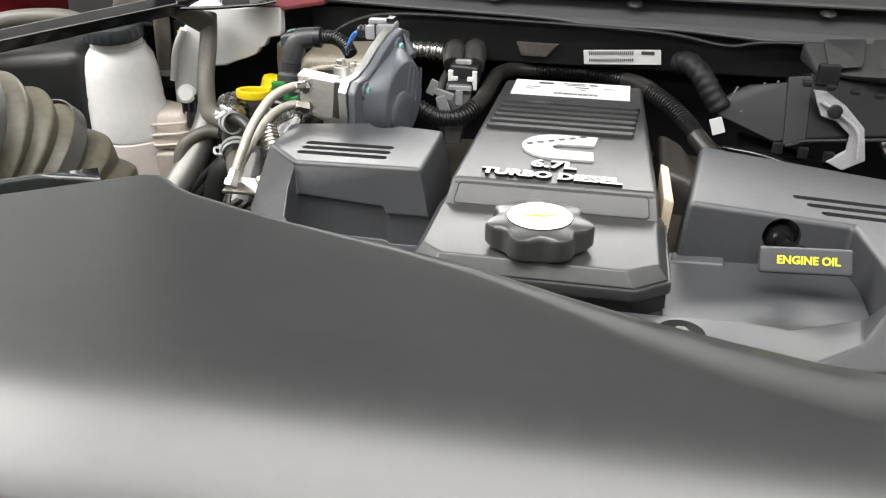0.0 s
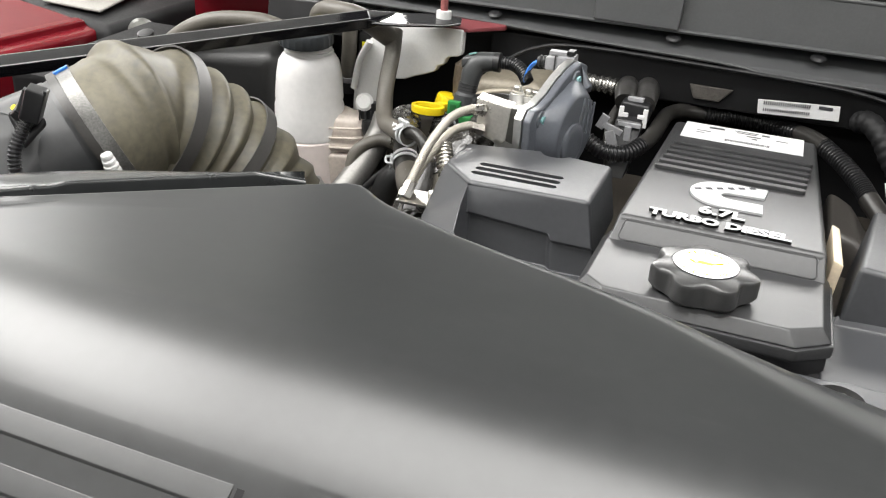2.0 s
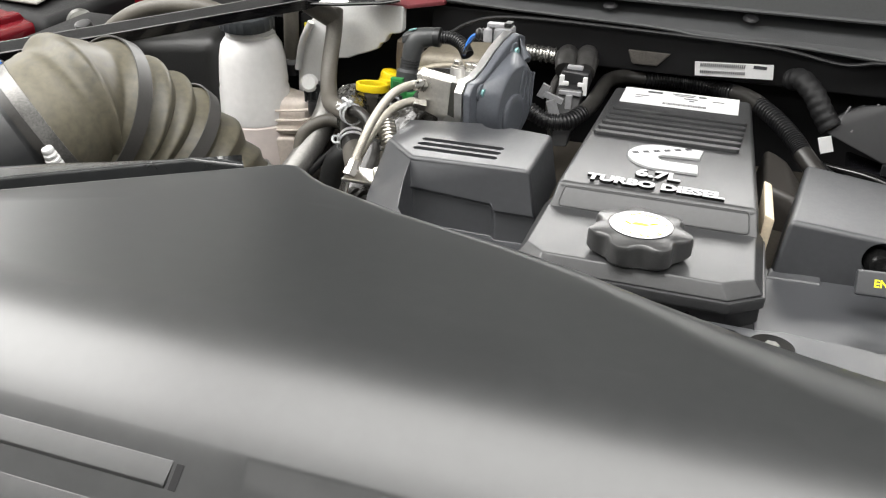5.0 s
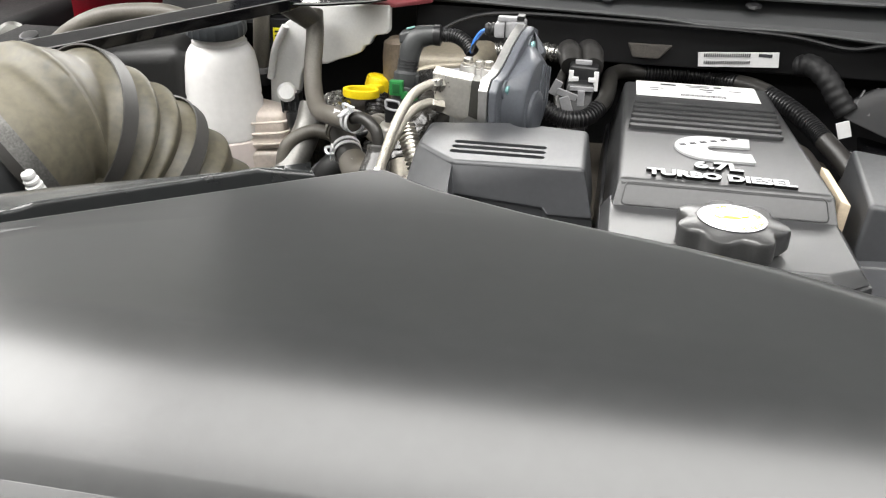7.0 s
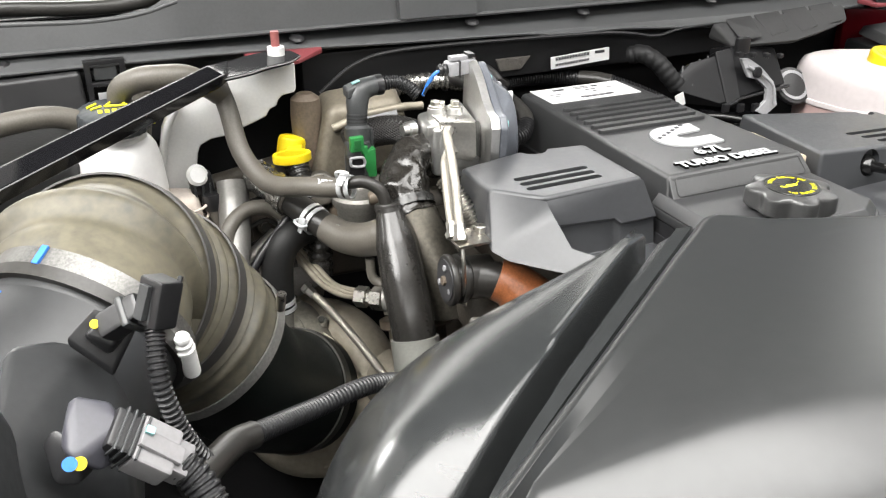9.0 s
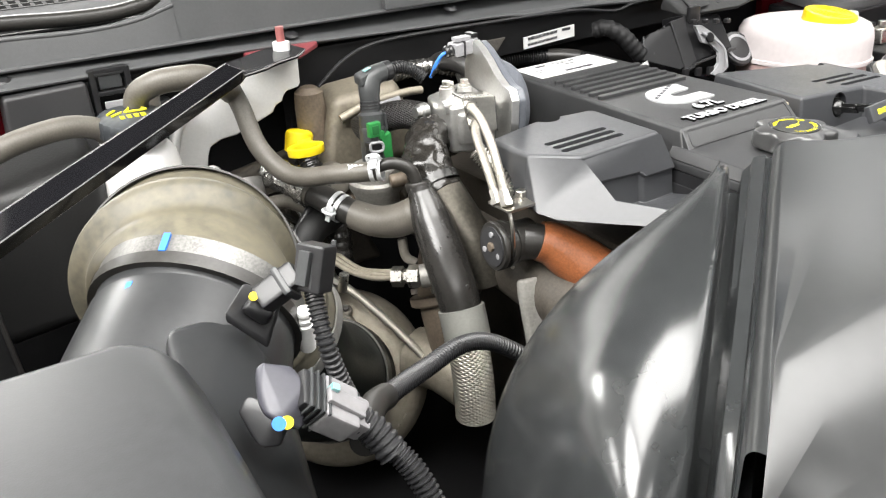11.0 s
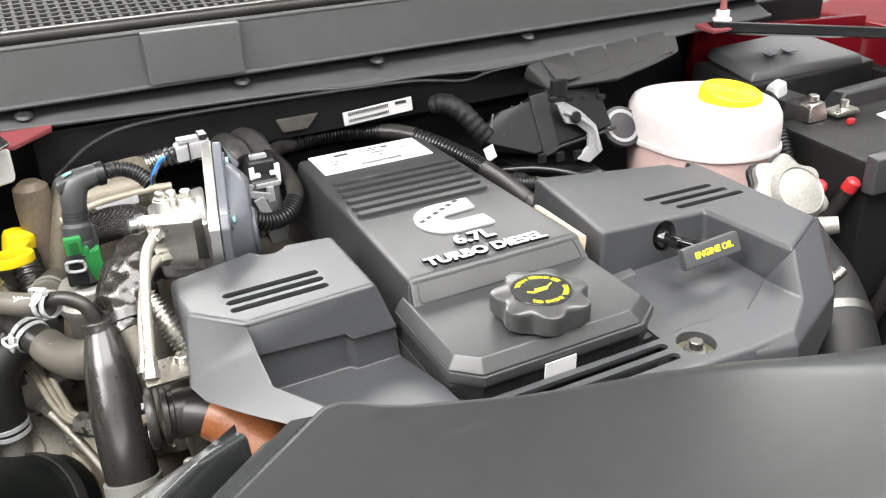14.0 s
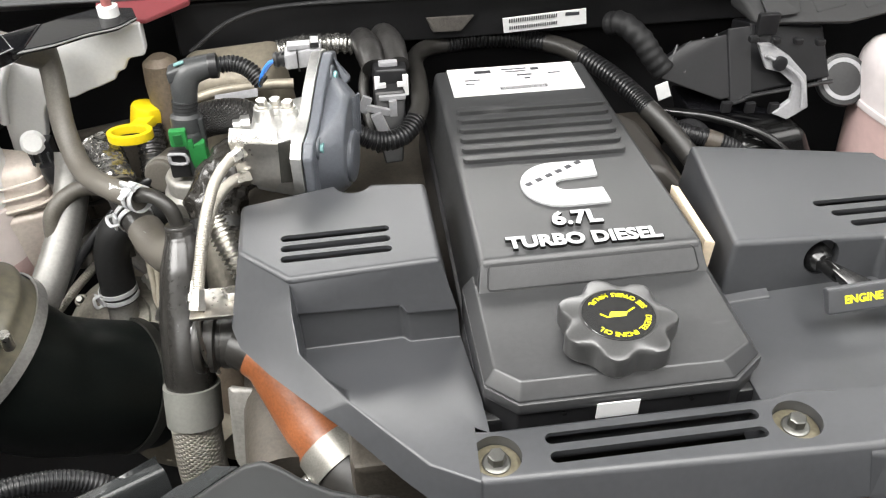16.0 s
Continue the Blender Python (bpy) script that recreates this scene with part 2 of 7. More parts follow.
def tube(pts, r, seg=14, steps=8, ripple=0.0, pitch=0.0, caps=True, radii=None):
    """A pipe along a smooth line. ripple and pitch make it corrugated; radii: radius at each given point."""
    if pitch:
        rough_len = sum((Vector(b) - Vector(a)).length for a, b in zip(pts, pts[1:]))
        steps = max(4, int(rough_len / pitch * 4 / max(1, len(pts) - 1)))
    line = curve_points(pts, steps)
    bm = bmesh.new()
    rows, run = [], 0.0
    tan = (line[1] - line[0]).normalized()
    _, u, v = ring_frame(tan)
    for i, p in enumerate(line):
        t2 = (line[min(i + 1, len(line) - 1)] - line[max(i - 1, 0)]).normalized()
        q = tan.rotation_difference(t2)
        u, v, tan = q @ u, q @ v, t2
        if i:
            run += (p - line[i - 1]).length
        if radii:
            f = i / steps
            k = min(int(f), len(radii) - 2)
            rr = radii[k] + (radii[k + 1] - radii[k]) * (f - k)
        else:
            rr = r
        if pitch:
            rr += ripple * (1 if (i // 2) % 2 else -1)
        rows.append([bm.verts.new(p + (u * math.cos(2 * math.pi * j / seg) + v * math.sin(2 * math.pi * j / seg)) * rr) for j in range(seg)])
    for a, b in zip(rows, rows[1:]):
        for j in range(seg):
            bm.faces.new((a[j], a[(j + 1) % seg], b[(j + 1) % seg], b[j]))
    if caps:
        bm.faces.new(rows[0][::-1])
        bm.faces.new(rows[-1])
    return bm


def rod(a, b, r, seg=16):
    return tube([a, b], r, seg, 1)


def band(at, axis, r, width, thick=0.002, seg=40):
    """A clamp strap round an axis."""
    bm = bmesh.new()
    ax, u, v = ring_frame(axis)
    at = Vector(at)
    sect = [(r, -width / 2), (r + thick, -width / 2), (r + thick, width / 2), (r, width / 2)]
    rows = []
    for i in range(seg):
        a = 2 * math.pi * i / seg
        d = u * math.cos(a) + v * math.sin(a)
        rows.append([bm.verts.new(at + d * rr + ax * h) for rr, h in sect])
    for i in range(seg):
        p, q = rows[i], rows[(i + 1) % seg]
        for k in range(4):
            bm.faces.new((p[k], p[(k + 1) % 4], q[(k + 1) % 4], q[k]))
    return bm


def crumple(bm, size, depth):
    """Pushes the surface in and out by coherent noise, as crushed foil or wrap is."""
    bm.normal_update()
    moves = [(v, v.normal * (depth * noise.noise(v.co / size) + 0.5 * depth * noise.noise(v.co * 2.3 / size))) for v in bm.verts]
    for v, d in moves:
        v.co += d
    return bm


def capsule(x0, y0, x1, y1, r, z0, z1, seg=8):
    d = Vector((x1 - x0, y1 - y0, 0))
    a0 = math.atan2(d.y, d.x)
    ring = [(x1 + r * math.cos(a0 - math.pi / 2 + math.pi * i / seg), y1 + r * math.sin(a0 - math.pi / 2 + math.pi * i / seg)) for i in range(seg + 1)]
    ring += [(x0 + r * math.cos(a0 + math.pi / 2 + math.pi * i / seg), y0 + r * math.sin(a0 + math.pi / 2 + math.pi * i / seg)) for i in range(seg + 1)]
    return prism(flat(ring, z0), flat(ring, z1), 0)


def carve(ob, cutters):
    """Cuts the given solids out of ob for good."""
    tools = []
    for bm in cutters:
        c = part("cutter", bm, DARK)
        tools.append(c)
        m = ob.modifiers.new("cut", "BOOLEAN")
        m.object, m.solver, m.operation = c, "EXACT", "DIFFERENCE"
    bpy.context.view_layer.update()
    me = bpy.data.meshes.new_from_object(ob.evaluated_get(bpy.context.evaluated_depsgraph_get()))
    ob.modifiers.clear()
    bm = bmesh.new()
    bm.from_mesh(me)
    fresh = bpy.data.meshes.new(ob.name)
    shade(bm, fresh, 38)
    bm.free()
    fresh.materials.append(me.materials[0])
    ob.data = fresh
    for c in tools:
        data = c.data
        bpy.data.objects.remove(c)
        bpy.data.meshes.remove(data)
    return ob


def letters(body, size, deep, material, m, name, parent=None, bold=0.0):
    cu = bpy.data.curves.new(name, "FONT")
    cu.body, cu.size, cu.extrude, cu.offset = body, size, deep, bold
    cu.align_x, cu.align_y = "CENTER", "CENTER"
    cu.resolution_u = 3
    src = bpy.data.objects.new(name, cu)
    me = bpy.data.meshes.new_from_object(src)
    bpy.data.objects.remove(src)
    bpy.data.curves.remove(cu)
    me.transform(m)
    bm = bmesh.new()
    bm.from_mesh(me)
    bpy.data.meshes.remove(me)
    return part(name, bm, material, parent)


# ---------- the room round the truck ----------
def wall_panel(name, a, b, material):
    return tagged(part(name, box(*[(p + q) / 2 for p, q in zip(a, b)], *[abs(q - p) for p, q in zip(a, b)], 0), material), kind="structure")


wall_panel("floor", (-7, -7, -1.35), (7, 7, -1.25), FLOORM)
wall_panel("ceiling", (-7, -7, 2.3), (7, 7, 2.4), CEILM)
wall_panel("wall_north", (-7, 7, -1.25), (7, 7.1, 2.3), WALLM)
wall_panel("wall_south", (-7, -7.1, -1.25), (7, -7, 2.3), WALLM)
# Unseen wall; its dim blue stands in for bluish daylight in the duct's reflections.
wall_panel("wall_east", (7, -7, -1.25), (7.1, 7, 2.3), mat("wall_daylight_tint", (0.30, 0.34, 0.40), 0.8, vary=0.04, scale=1))
wall_panel("wall_west", (-7.1, -7, -1.25), (-7, 7, 2.3), WALLM)

# ---------- truck body round the engine bay ----------
bay = thing("truck_body", (0.2, 0.0, -0.7), "red pickup truck front body with its black engine bay", "truck body", kind="structure")
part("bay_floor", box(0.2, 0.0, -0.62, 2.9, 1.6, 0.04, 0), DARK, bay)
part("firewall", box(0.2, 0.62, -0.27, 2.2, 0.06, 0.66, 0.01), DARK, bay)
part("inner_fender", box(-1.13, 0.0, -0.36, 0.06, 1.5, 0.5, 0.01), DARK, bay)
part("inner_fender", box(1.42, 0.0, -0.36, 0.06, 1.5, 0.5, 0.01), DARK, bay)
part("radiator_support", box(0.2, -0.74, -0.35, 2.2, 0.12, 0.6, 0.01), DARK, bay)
part("fender", hull([(-1.17, y, z) for y in (-0.7, 0.46) for z in (-0.25, -0.025)] + [(-1.5, y, z) for y in (-0.7, 0.46) for z in (-0.3, 0.02)], 0.012, 3), RED, bay, "red painted fender edge")
part("fender_rib", hull([(-1.20, y, -0.03) for y in (-0.6, 0.44)] + [(-1.235, y, -0.03) for y in (-0.6, 0.44)] + [(-1.206, y, -0.008) for y in (-0.6, 0.43)] + [(-1.228, y, -0.006) for y in (-0.6, 0.43)], 0.004, 3), RED, bay, "red painted raised rib")
part("fender", hull([(1.42, y, z) for y in (-0.7, 0.75) for z in (-0.12, -0.02)] + [(1.75, y, z) for y in (-0.7, 0.75) for z in (-0.3, 0.02)], 0.01), RED, bay, "red painted fender edge")
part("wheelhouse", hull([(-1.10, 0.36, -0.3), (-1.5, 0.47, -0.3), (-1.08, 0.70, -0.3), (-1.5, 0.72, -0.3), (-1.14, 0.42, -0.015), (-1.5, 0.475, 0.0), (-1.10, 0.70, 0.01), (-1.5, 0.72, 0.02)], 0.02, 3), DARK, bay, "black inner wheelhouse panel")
part("tower_plate", hull([(-1.36, 0.48, 0.0), (-1.20, 0.47, -0.002), (-1.22, 0.62, 0.016), (-1.36, 0.64, 0.018), (-1.36, 0.48, 0.006), (-1.20, 0.47, 0.004), (-1.22, 0.62, 0.022), (-1.36, 0.64, 0.024)], 0.003), CASTGREY, bay, "bare metal strut tower plate")
part("plate_bolt", hex_head((-1.27, 0.53, 0.010), (0, 0, 1), 0.016, 0.012), STEEL, bay)
part("tower_bolt", lathe([(0.026, 0), (0.027, 0.006), (0.020, 0.018), (0.006, 0.020)], (-1.08, 0.45, -0.02), (0.5, -0.8, 0.3), 20), BOLT, bay)
part("dash_side", hull([(x, y, z) for x in (-1.6, -0.98) for y in (0.72, 0.76) for z in (-0.4, 0.10)], 0.01), RED, bay, "red painted dash side")
part("cowl_side", hull([(0.90, 0.565, 0.03), (1.40, 0.55, 0.0), (0.90, 0.565, -0.13), (1.40, 0.55, -0.18), (0.90, 0.585, 0.03), (1.40, 0.57, 0.0), (0.90, 0.585, -0.13), (1.40, 0.57, -0.18)], 0.004), RED, bay, "red painted inner panel below the cowl")
part("radiator_cover", hull([(-1.12, -0.62, -0.16), (-0.56, -0.66, -0.16), (-1.12, -0.86, -0.2), (-0.56, -0.86, -0.2), (-1.12, -0.62, -0.09), (-0.56, -0.68, -0.09), (-1.12, -0.84, -0.10), (-0.56, -0.84, -0.10)], 0.01), DARK, bay)
hood = tagged(part("hood", hull([(x, 0.66, 0.44) for x in (-0.80, 1.0)] + [(x, 0.70, 0.46) for x in (-0.80, 1.0)] + [(x, -0.02, 1.30) for x in (-0.66, 0.92)] + [(x, 0.02, 1.33) for x in (-0.66, 0.92)], 0.01), DARK), "raised truck hood with a dark underside", "hood")
for hx, bx in ((-0.70, -0.86), (0.96, 1.06)):
    part("hinge_arm", hull([(hx + i, 0.68, z) for i in (-0.015, 0.015) for z in (0.43, 0.48)] + [(bx + i, y, 0.13) for i in (-0.015, 0.015) for y in (0.60, 0.64)], 0.003), DARK, hood)

# cowl: upright plastic panel, flange, grille
cowl = thing("cowl_panel", (0.2, 0.5, 0.1), "dark grey plastic cowl panel with a mesh grille below the windscreen", "cowl panel")
CREST = [(-1.0, 0.152), (-0.78, 0.149), (-0.68, 0.145), (-0.62, 0.146), (-0.575, 0.152), (-0.53, 0.164), (-0.47, 0.175), (-0.40, 0.1845), (1.12, 0.18)]


def panel_y(x):
    return 0.515 - 0.0189 * (x + 1.0)


crest = curve_points([(x, panel_y(x), z) for x, z in CREST], 6)
part("upright_panel", prism([(p.x, p.y - 0.010, 0.110) for p in crest] + [(p.x, p.y + 0.035, 0.10) for p in crest[::-1]], [tuple(p) for p in crest] + [(p.x, p.y + 0.008, p.z + 0.002) for p in crest[::-1]], 0), COWL, cowl)
part("panel_crest", tube([(x, panel_y(x) + 0.003, z + 0.001) for x, z in CREST], 0.0042, 10, 6), COWL, cowl)
part("weather_strip", tube([(x, panel_y(x) + 0.030, z + 0.008 + 0.01 * min(1, max(0, -0.4 - x) * 3)) for x, z in CREST], 0.011, 12, 6), RUBBER, cowl, "black rubber weather strip")
FLANGE = [(-1.0, 0.088), (-0.5, 0.090), (-0.2, 0.080), (0.02, 0.074), (0.10, 0.066), (0.22, 0.066), (0.34, 0.058), (0.46, 0.052), (0.60, 0.054), (0.80, 0.062), (0.98, 0.068)]
flange_low = [(x, 0.462 - 0.012 * x, z) for x, z in FLANGE] + [(x, 0.54, z - 0.004) for x, z in FLANGE[::-1]]
flange_high = [(x, 0.462 - 0.012 * x, z + 0.005) for x, z in FLANGE] + [(x, 0.54, 0.112) for x, z in FLANGE[::-1]]
part("panel_foot", tube([(-1.0, 0.498, 0.113), (-0.2, 0.485, 0.112), (0.4, 0.477, 0.110), (1.1, 0.468, 0.106)], 0.0035, 8, 4), COWL, cowl)
part("flange", prism(flange_low, flange_high, 0), COWL, cowl)
part("flange_lip", tube([(x, 0.460 - 0.012 * x, z + 0.003) for x, z in FLANGE], 0.0035, 8, 4), COWL, cowl)

# ---------- engine cover ----------
cover = thing("engine_cover", (0.1, 0.0, -0.1), "moulded dark grey plastic engine cover with vent slots", "engine cover")
left_top = [(-0.260, 0.097), (-0.164, 0.120), (-0.118, 0.1165), (-0.066, 0.110), (-0.066, -0.025), (-0.211, -0.033), (-0.26, 0.016)]
left_low = [(-0.264, 0.102), (-0.164, 0.126), (-0.118, 0.1225), (-0.054, 0.116), (-0.052, -0.022), (-0.205, -0.030), (-0.264, 0.010)]
tower = part("left_tower", prism(flat(left_low, -0.070), flat(left_top, 0.004), 0.006, 3), COVER, cover)
cuts = [box(-0.161, 0.013, -0.04, 0.124, 0.062, 0.080, 0)] + [capsule(-0.213, 0.031 - 0.0165 * k, -0.116, 0.033 - 0.0165 * k, 0.0052, -0.03, 0.03) for k in range(3)]
cuts.append(lathe([(0.021, -0.10), (0.021, 0.03)], (-0.1425, 0.1215, 0), (0, 0, 1), 24))
carve(tower, cuts)


def left_shell():
    """Outer wall, thin rim, stepped recess and flat shoulder of the left cover, one continuous sheet."""
    bm = bmesh.new()
    p = {
        "p0": (-0.2602, 0.0165, 0.0005), "p1": (-0.2690, 0.0100, -0.0500), "t1": (-0.2105, -0.0335, 0.0009), "t2": (-0.0665, -0.0262, 0.001),
        "k": (-0.2737, -0.0190, -0.0596), "c0": (-0.2640, -0.0480, -0.0620), "c1": (-0.2355, -0.0890, -0.0600), "c2": (-0.1910, -0.1420, -0.0590), "c3": (-0.1670, -0.1640, -0.0660), "c4": (-0.1260, -0.2090, -0.0770), "c5": (-0.0670, -0.2600, -0.0990),
        "w0": (-0.2090, -0.0610, -0.0155), "w1": (-0.2050, -0.0890, -0.0375), "b1": (-0.1640, -0.1480, -0.0425), "b2": (-0.1390, -0.1770, -0.0470), "b3": (-0.1020, -0.2180, -0.0525), "b4": (-0.0640, -0.2385, -0.0548),
        "l1": (-0.2065, -0.0440, -0.0305), "l2": (-0.1080, -0.0345, -0.0415), "l3": (-0.1030, -0.0405, -0.0470), "l4": (-0.0535, -0.0440, -0.0450),
        "q1": (-0.2050, -0.0385, -0.0345), "q2": (-0.1085, -0.0290, -0.0455), "q3": (-0.1020, -0.0345, -0.0510), "q4": (-0.0530, -0.0380, -0.0490), "g1": (-0.2040, -0.0400, -0.0800), "g2": (-0.1060, -0.0310, -0.0860), "f1": (-0.2030, -0.0830, -0.0620), "m1": (-0.1660, -0.1220, -0.0575), "m2": (-0.1045, -0.1140, -0.0575), "f2": (-0.1000, -0.0370, -0.0880), "r0": (-0.0500, -0.0400, -0.0850),
        "w3": (-0.0600, -0.1830, -0.0546), "r": (-0.0480, -0.1440, -0.0600), "r2": (-0.0480, -0.1900, -0.0556),
    }
    v = {k: bm.verts.new(c) for k, c in p.items()}
    for names in ("p0 p1 k", "p0 k t1", "t1 k c0 w1 w0", "w1 c0 c1", "w1 c1 c2 b1", "b1 c2 c3 b2", "b2 c3 c4 b3", "b3 c4 c5 b4", "t1 l1 l2 l3 l4 t2", "l1 q1 q2 l2", "l2 q2 q3 l3", "l3 q3 q4 l4", "q1 g1 g2 q2", "q2 g2 f2 q3", "q3 f2 r0 q4", "t1 w0 w1 f1 g1 q1 l1", "g1 f1 m1 m2 f2 g2", "f1 w1 b1 m1", "m1 b1 b2 m2", "f2 m2 r r0", "m2 w3 r2 r", "m2 b2 b3 w3", "w3 b3 b4"):
        bm.faces.new([v[n] for n in names.split()])
    bmesh.ops.recalc_face_normals(bm, faces=bm.faces)
    soften(bm, 0.0022, 3, 17)
    return bm


part("left_shell", left_shell(), COVER, cover, sharp=75)
front = [(-0.07, -0.184), (-0.045, -0.187), (0.20, -0.187), (0.225, -0.182), (0.300, -0.189), (0.300, -0.2514), (-0.066, -0.238)]
front_low = [(-0.07, -0.184), (-0.045, -0.187), (0.20, -0.187), (0.225, -0.182), (0.300, -0.189), (0.300, -0.2735), (-0.068, -0.26)]
bridge = part("front_bridge", prism(flat(front_low, -0.10), flat(front, -0.055), 0.005, 3), COVER, cover)
carve(bridge, [hull([(-0.006, -0.19, -0.12), (0.186, -0.19, -0.12), (-0.006, -0.24, -0.12), (0.186, -0.24, -0.12), (-0.006, -0.19, -0.0595), (0.186, -0.19, -0.0595), (-0.006, -0.24, -0.0595), (0.186, -0.24, -0.0595)], 0)] + [capsule(0.002, -0.204 - 0.0195 * k, 0.178, -0.204 - 0.0195 * k, 0.0058, -0.095, -0.03) for k in range(2)] + [lathe([(0.021, -0.08), (0.021, 0.03)], (x, y, 0), (0, 0, 1), 28) for x, y in ((-0.047, -0.215), (0.214, -0.215))])


def rz(x):
    return -0.005 - 0.085 * (x - 0.225)


right_top = [(0.225, -0.033), (0.392, -0.027), (0.407, -0.160), (0.517, -0.098), (0.515, 0.13), (0.25, 0.155)]
right_low = [(0.212, -0.05), (0.39, -0.040), (0.400, -0.165), (0.535, -0.10), (0.525, 0.135), (0.24, 0.16)]
rt = part("right_tower", prism(flat(right_low, -0.11), [(x, y, rz(x)) for x, y in right_top], 0.006, 3), COVER, cover)
carve(rt, [hull([(x, y, z) for x, y in ((0.335, 0.05), (0.49, 0.06), (0.335, -0.02), (0.49, -0.012)) for z in (-0.12, rz(x) - 0.004)], 0)] + [capsule(0.345 + 0.012 * k, 0.03 - 0.018 * k, 0.462 + 0.012 * k, 0.042 - 0.018 * k, 0.0050, -0.09, 0.02) for k in range(3)] + [lathe([(0.017, -0.06), (0.017, 0.03)], (0.485, 0.128, 0), (0, 0, 1), 24), lathe([(0.0195, -0.03), (0.0195, 0.03)], (0.323, -0.035, -0.036), (0, -1, 0), 24)])
part("right_tray", prism(flat([(0.2, -0.03), (0.4, -0.03), (0.395, -0.145), (0.32, -0.185), (0.262, -0.187), (0.2, -0.2)], -0.11), flat([(0.2, -0.03), (0.4, -0.03), (0.395, -0.145), (0.32, -0.185), (0.262, -0.187), (0.2, -0.2)], -0.068), 0.002), COVER, cover)


def right_rim():
    """Broad rim that falls from the right tower to the front bridge, with a sloped facet inside."""
    bm = bmesh.new()
    p = {
        "b": (0.406, -0.161, -0.0205), "e": (0.5165, -0.0985, -0.0300), "f": (0.535, -0.108, -0.060), "g": (0.436, -0.204, -0.066), "h": (0.312, -0.2630, -0.064),
        "c": (0.364, -0.218, -0.0465), "d": (0.320, -0.248, -0.0530), "f1": (0.384, -0.145, -0.0630), "f2": (0.308, -0.1915, -0.0550), "s1": (0.384, -0.143, -0.0760), "s2": (0.306, -0.1885, -0.0760), "d2": (0.2615, -0.2480, -0.0546), "f4": (0.2615, -0.1870, -0.0546), "h2": (0.2615, -0.2550, -0.0630), "hy": (0.2615, -0.2720, -0.10),
        "fx": (0.545, -0.104, -0.11), "gx": (0.447, -0.200, -0.11), "hx": (0.316, -0.275, -0.11),
    }
    v = {k: bm.verts.new(c) for k, c in p.items()}
    for names in ("b e g c", "e f g", "c g h d", "b c f1", "f1 c d f2", "f2 d d2 f4", "f1 f2 s2 s1", "d h h2 d2", "f fx gx g", "g gx hx h", "h2 h hx hy"):
        bm.faces.new([v[n] for n in names.split()])
    return soften(bm, 0.0030, 3, 14)


part("right_rim", right_rim(), COVER, cover, sharp=60)

# ---------- centre cover with cap ----------
centre = thing("rocker_cover", (0.08, 0.1, -0.1), "black plastic engine top cover with raised lettering", "engine cover")
deck_low = [(-0.045, -0.06), (0.205, -0.06), (0.195, 0.385), (-0.035, 0.385)]
deck_mid = [(-0.030, -0.030), (0.192, -0.030), (0.180, 0.374), (-0.020, 0.374)]
part("upper_deck", prism(flat(deck_low, -0.075), flat(deck_mid, 0.0), 0.006, 3), CENTRE, centre)
nose_low = [(-0.046, -0.02), (-0.047, -0.152), (-0.021, -0.177), (0.171, -0.177), (0.204, -0.152), (0.204, -0.02)]
nose_top = [(-0.035, -0.02), (-0.037, -0.146), (-0.0165, -0.165), (0.162, -0.167), (0.193, -0.148), (0.193, -0.02)]
part("lower_deck", prism(flat(nose_low, -0.038), flat(nose_top, -0.024), 0.002), CENTRE, centre)
part("deck_lip", prism([(x * 1.012, y * 1.012, -0.052) for x, y in nose_low], [(x * 1.012, y * 1.012, -0.0385) for x, y in nose_low], 0.003), CENTRE, centre)
part("nose_skirt", prism(flat(nose_low, -0.09), [(x * 0.995, y * 0.992, -0.0525) for x, y in nose_low], 0.002), BLACK, centre)
# Solid dark discs give the shade of two small holes; nothing is cut.
for sx in (0.02, 0.135):
    part("vent_hole_shade", lathe([(0.0022, 0), (0.0022, 0.003)], (sx, -0.1745, -0.058), (0, -1, 0.05), 10), DARK, centre)

# air duct in front
YB = [(-0.60, -0.592), (-0.515, -0.53), (-0.40, -0.447), (-0.30, -0.374), (-0.24, -0.331), (-0.224, -0.320), (-0.213, -0.319), (-0.203, -0.325), (-0.19, -0.336), (-0.172, -0.347), (-0.10, -0.375), (0.0, -0.404), (0.057, -0.424), (0.11, -0.450), (0.16, -0.475), (0.21, -0.496), (0.26, -0.512), (0.33, -0.516), (0.40, -0.518), (0.62, -0.528)]


YF = -0.545
POCKET = (-0.080, 0.030, -0.700, -0.641)


def duct_front(y):
    """Height of the duct's front: a roll of 16 cm radius, then a flat slope."""
    d = YF - y
    if d <= 0:
        return 0.1
    if d < 0.0985:
        return 0.1 - 0.16 + math.sqrt(0.0256 - d * d)
    return 0.066 - 0.78 * (d - 0.0985)


def bend(x):
    """How far the front roll is set back towards the duct's left end."""
    f = max(0.0, min(1.0, (-0.34 - x) / 0.2))
    return 0.06 * f * f * (3 - 2 * f)


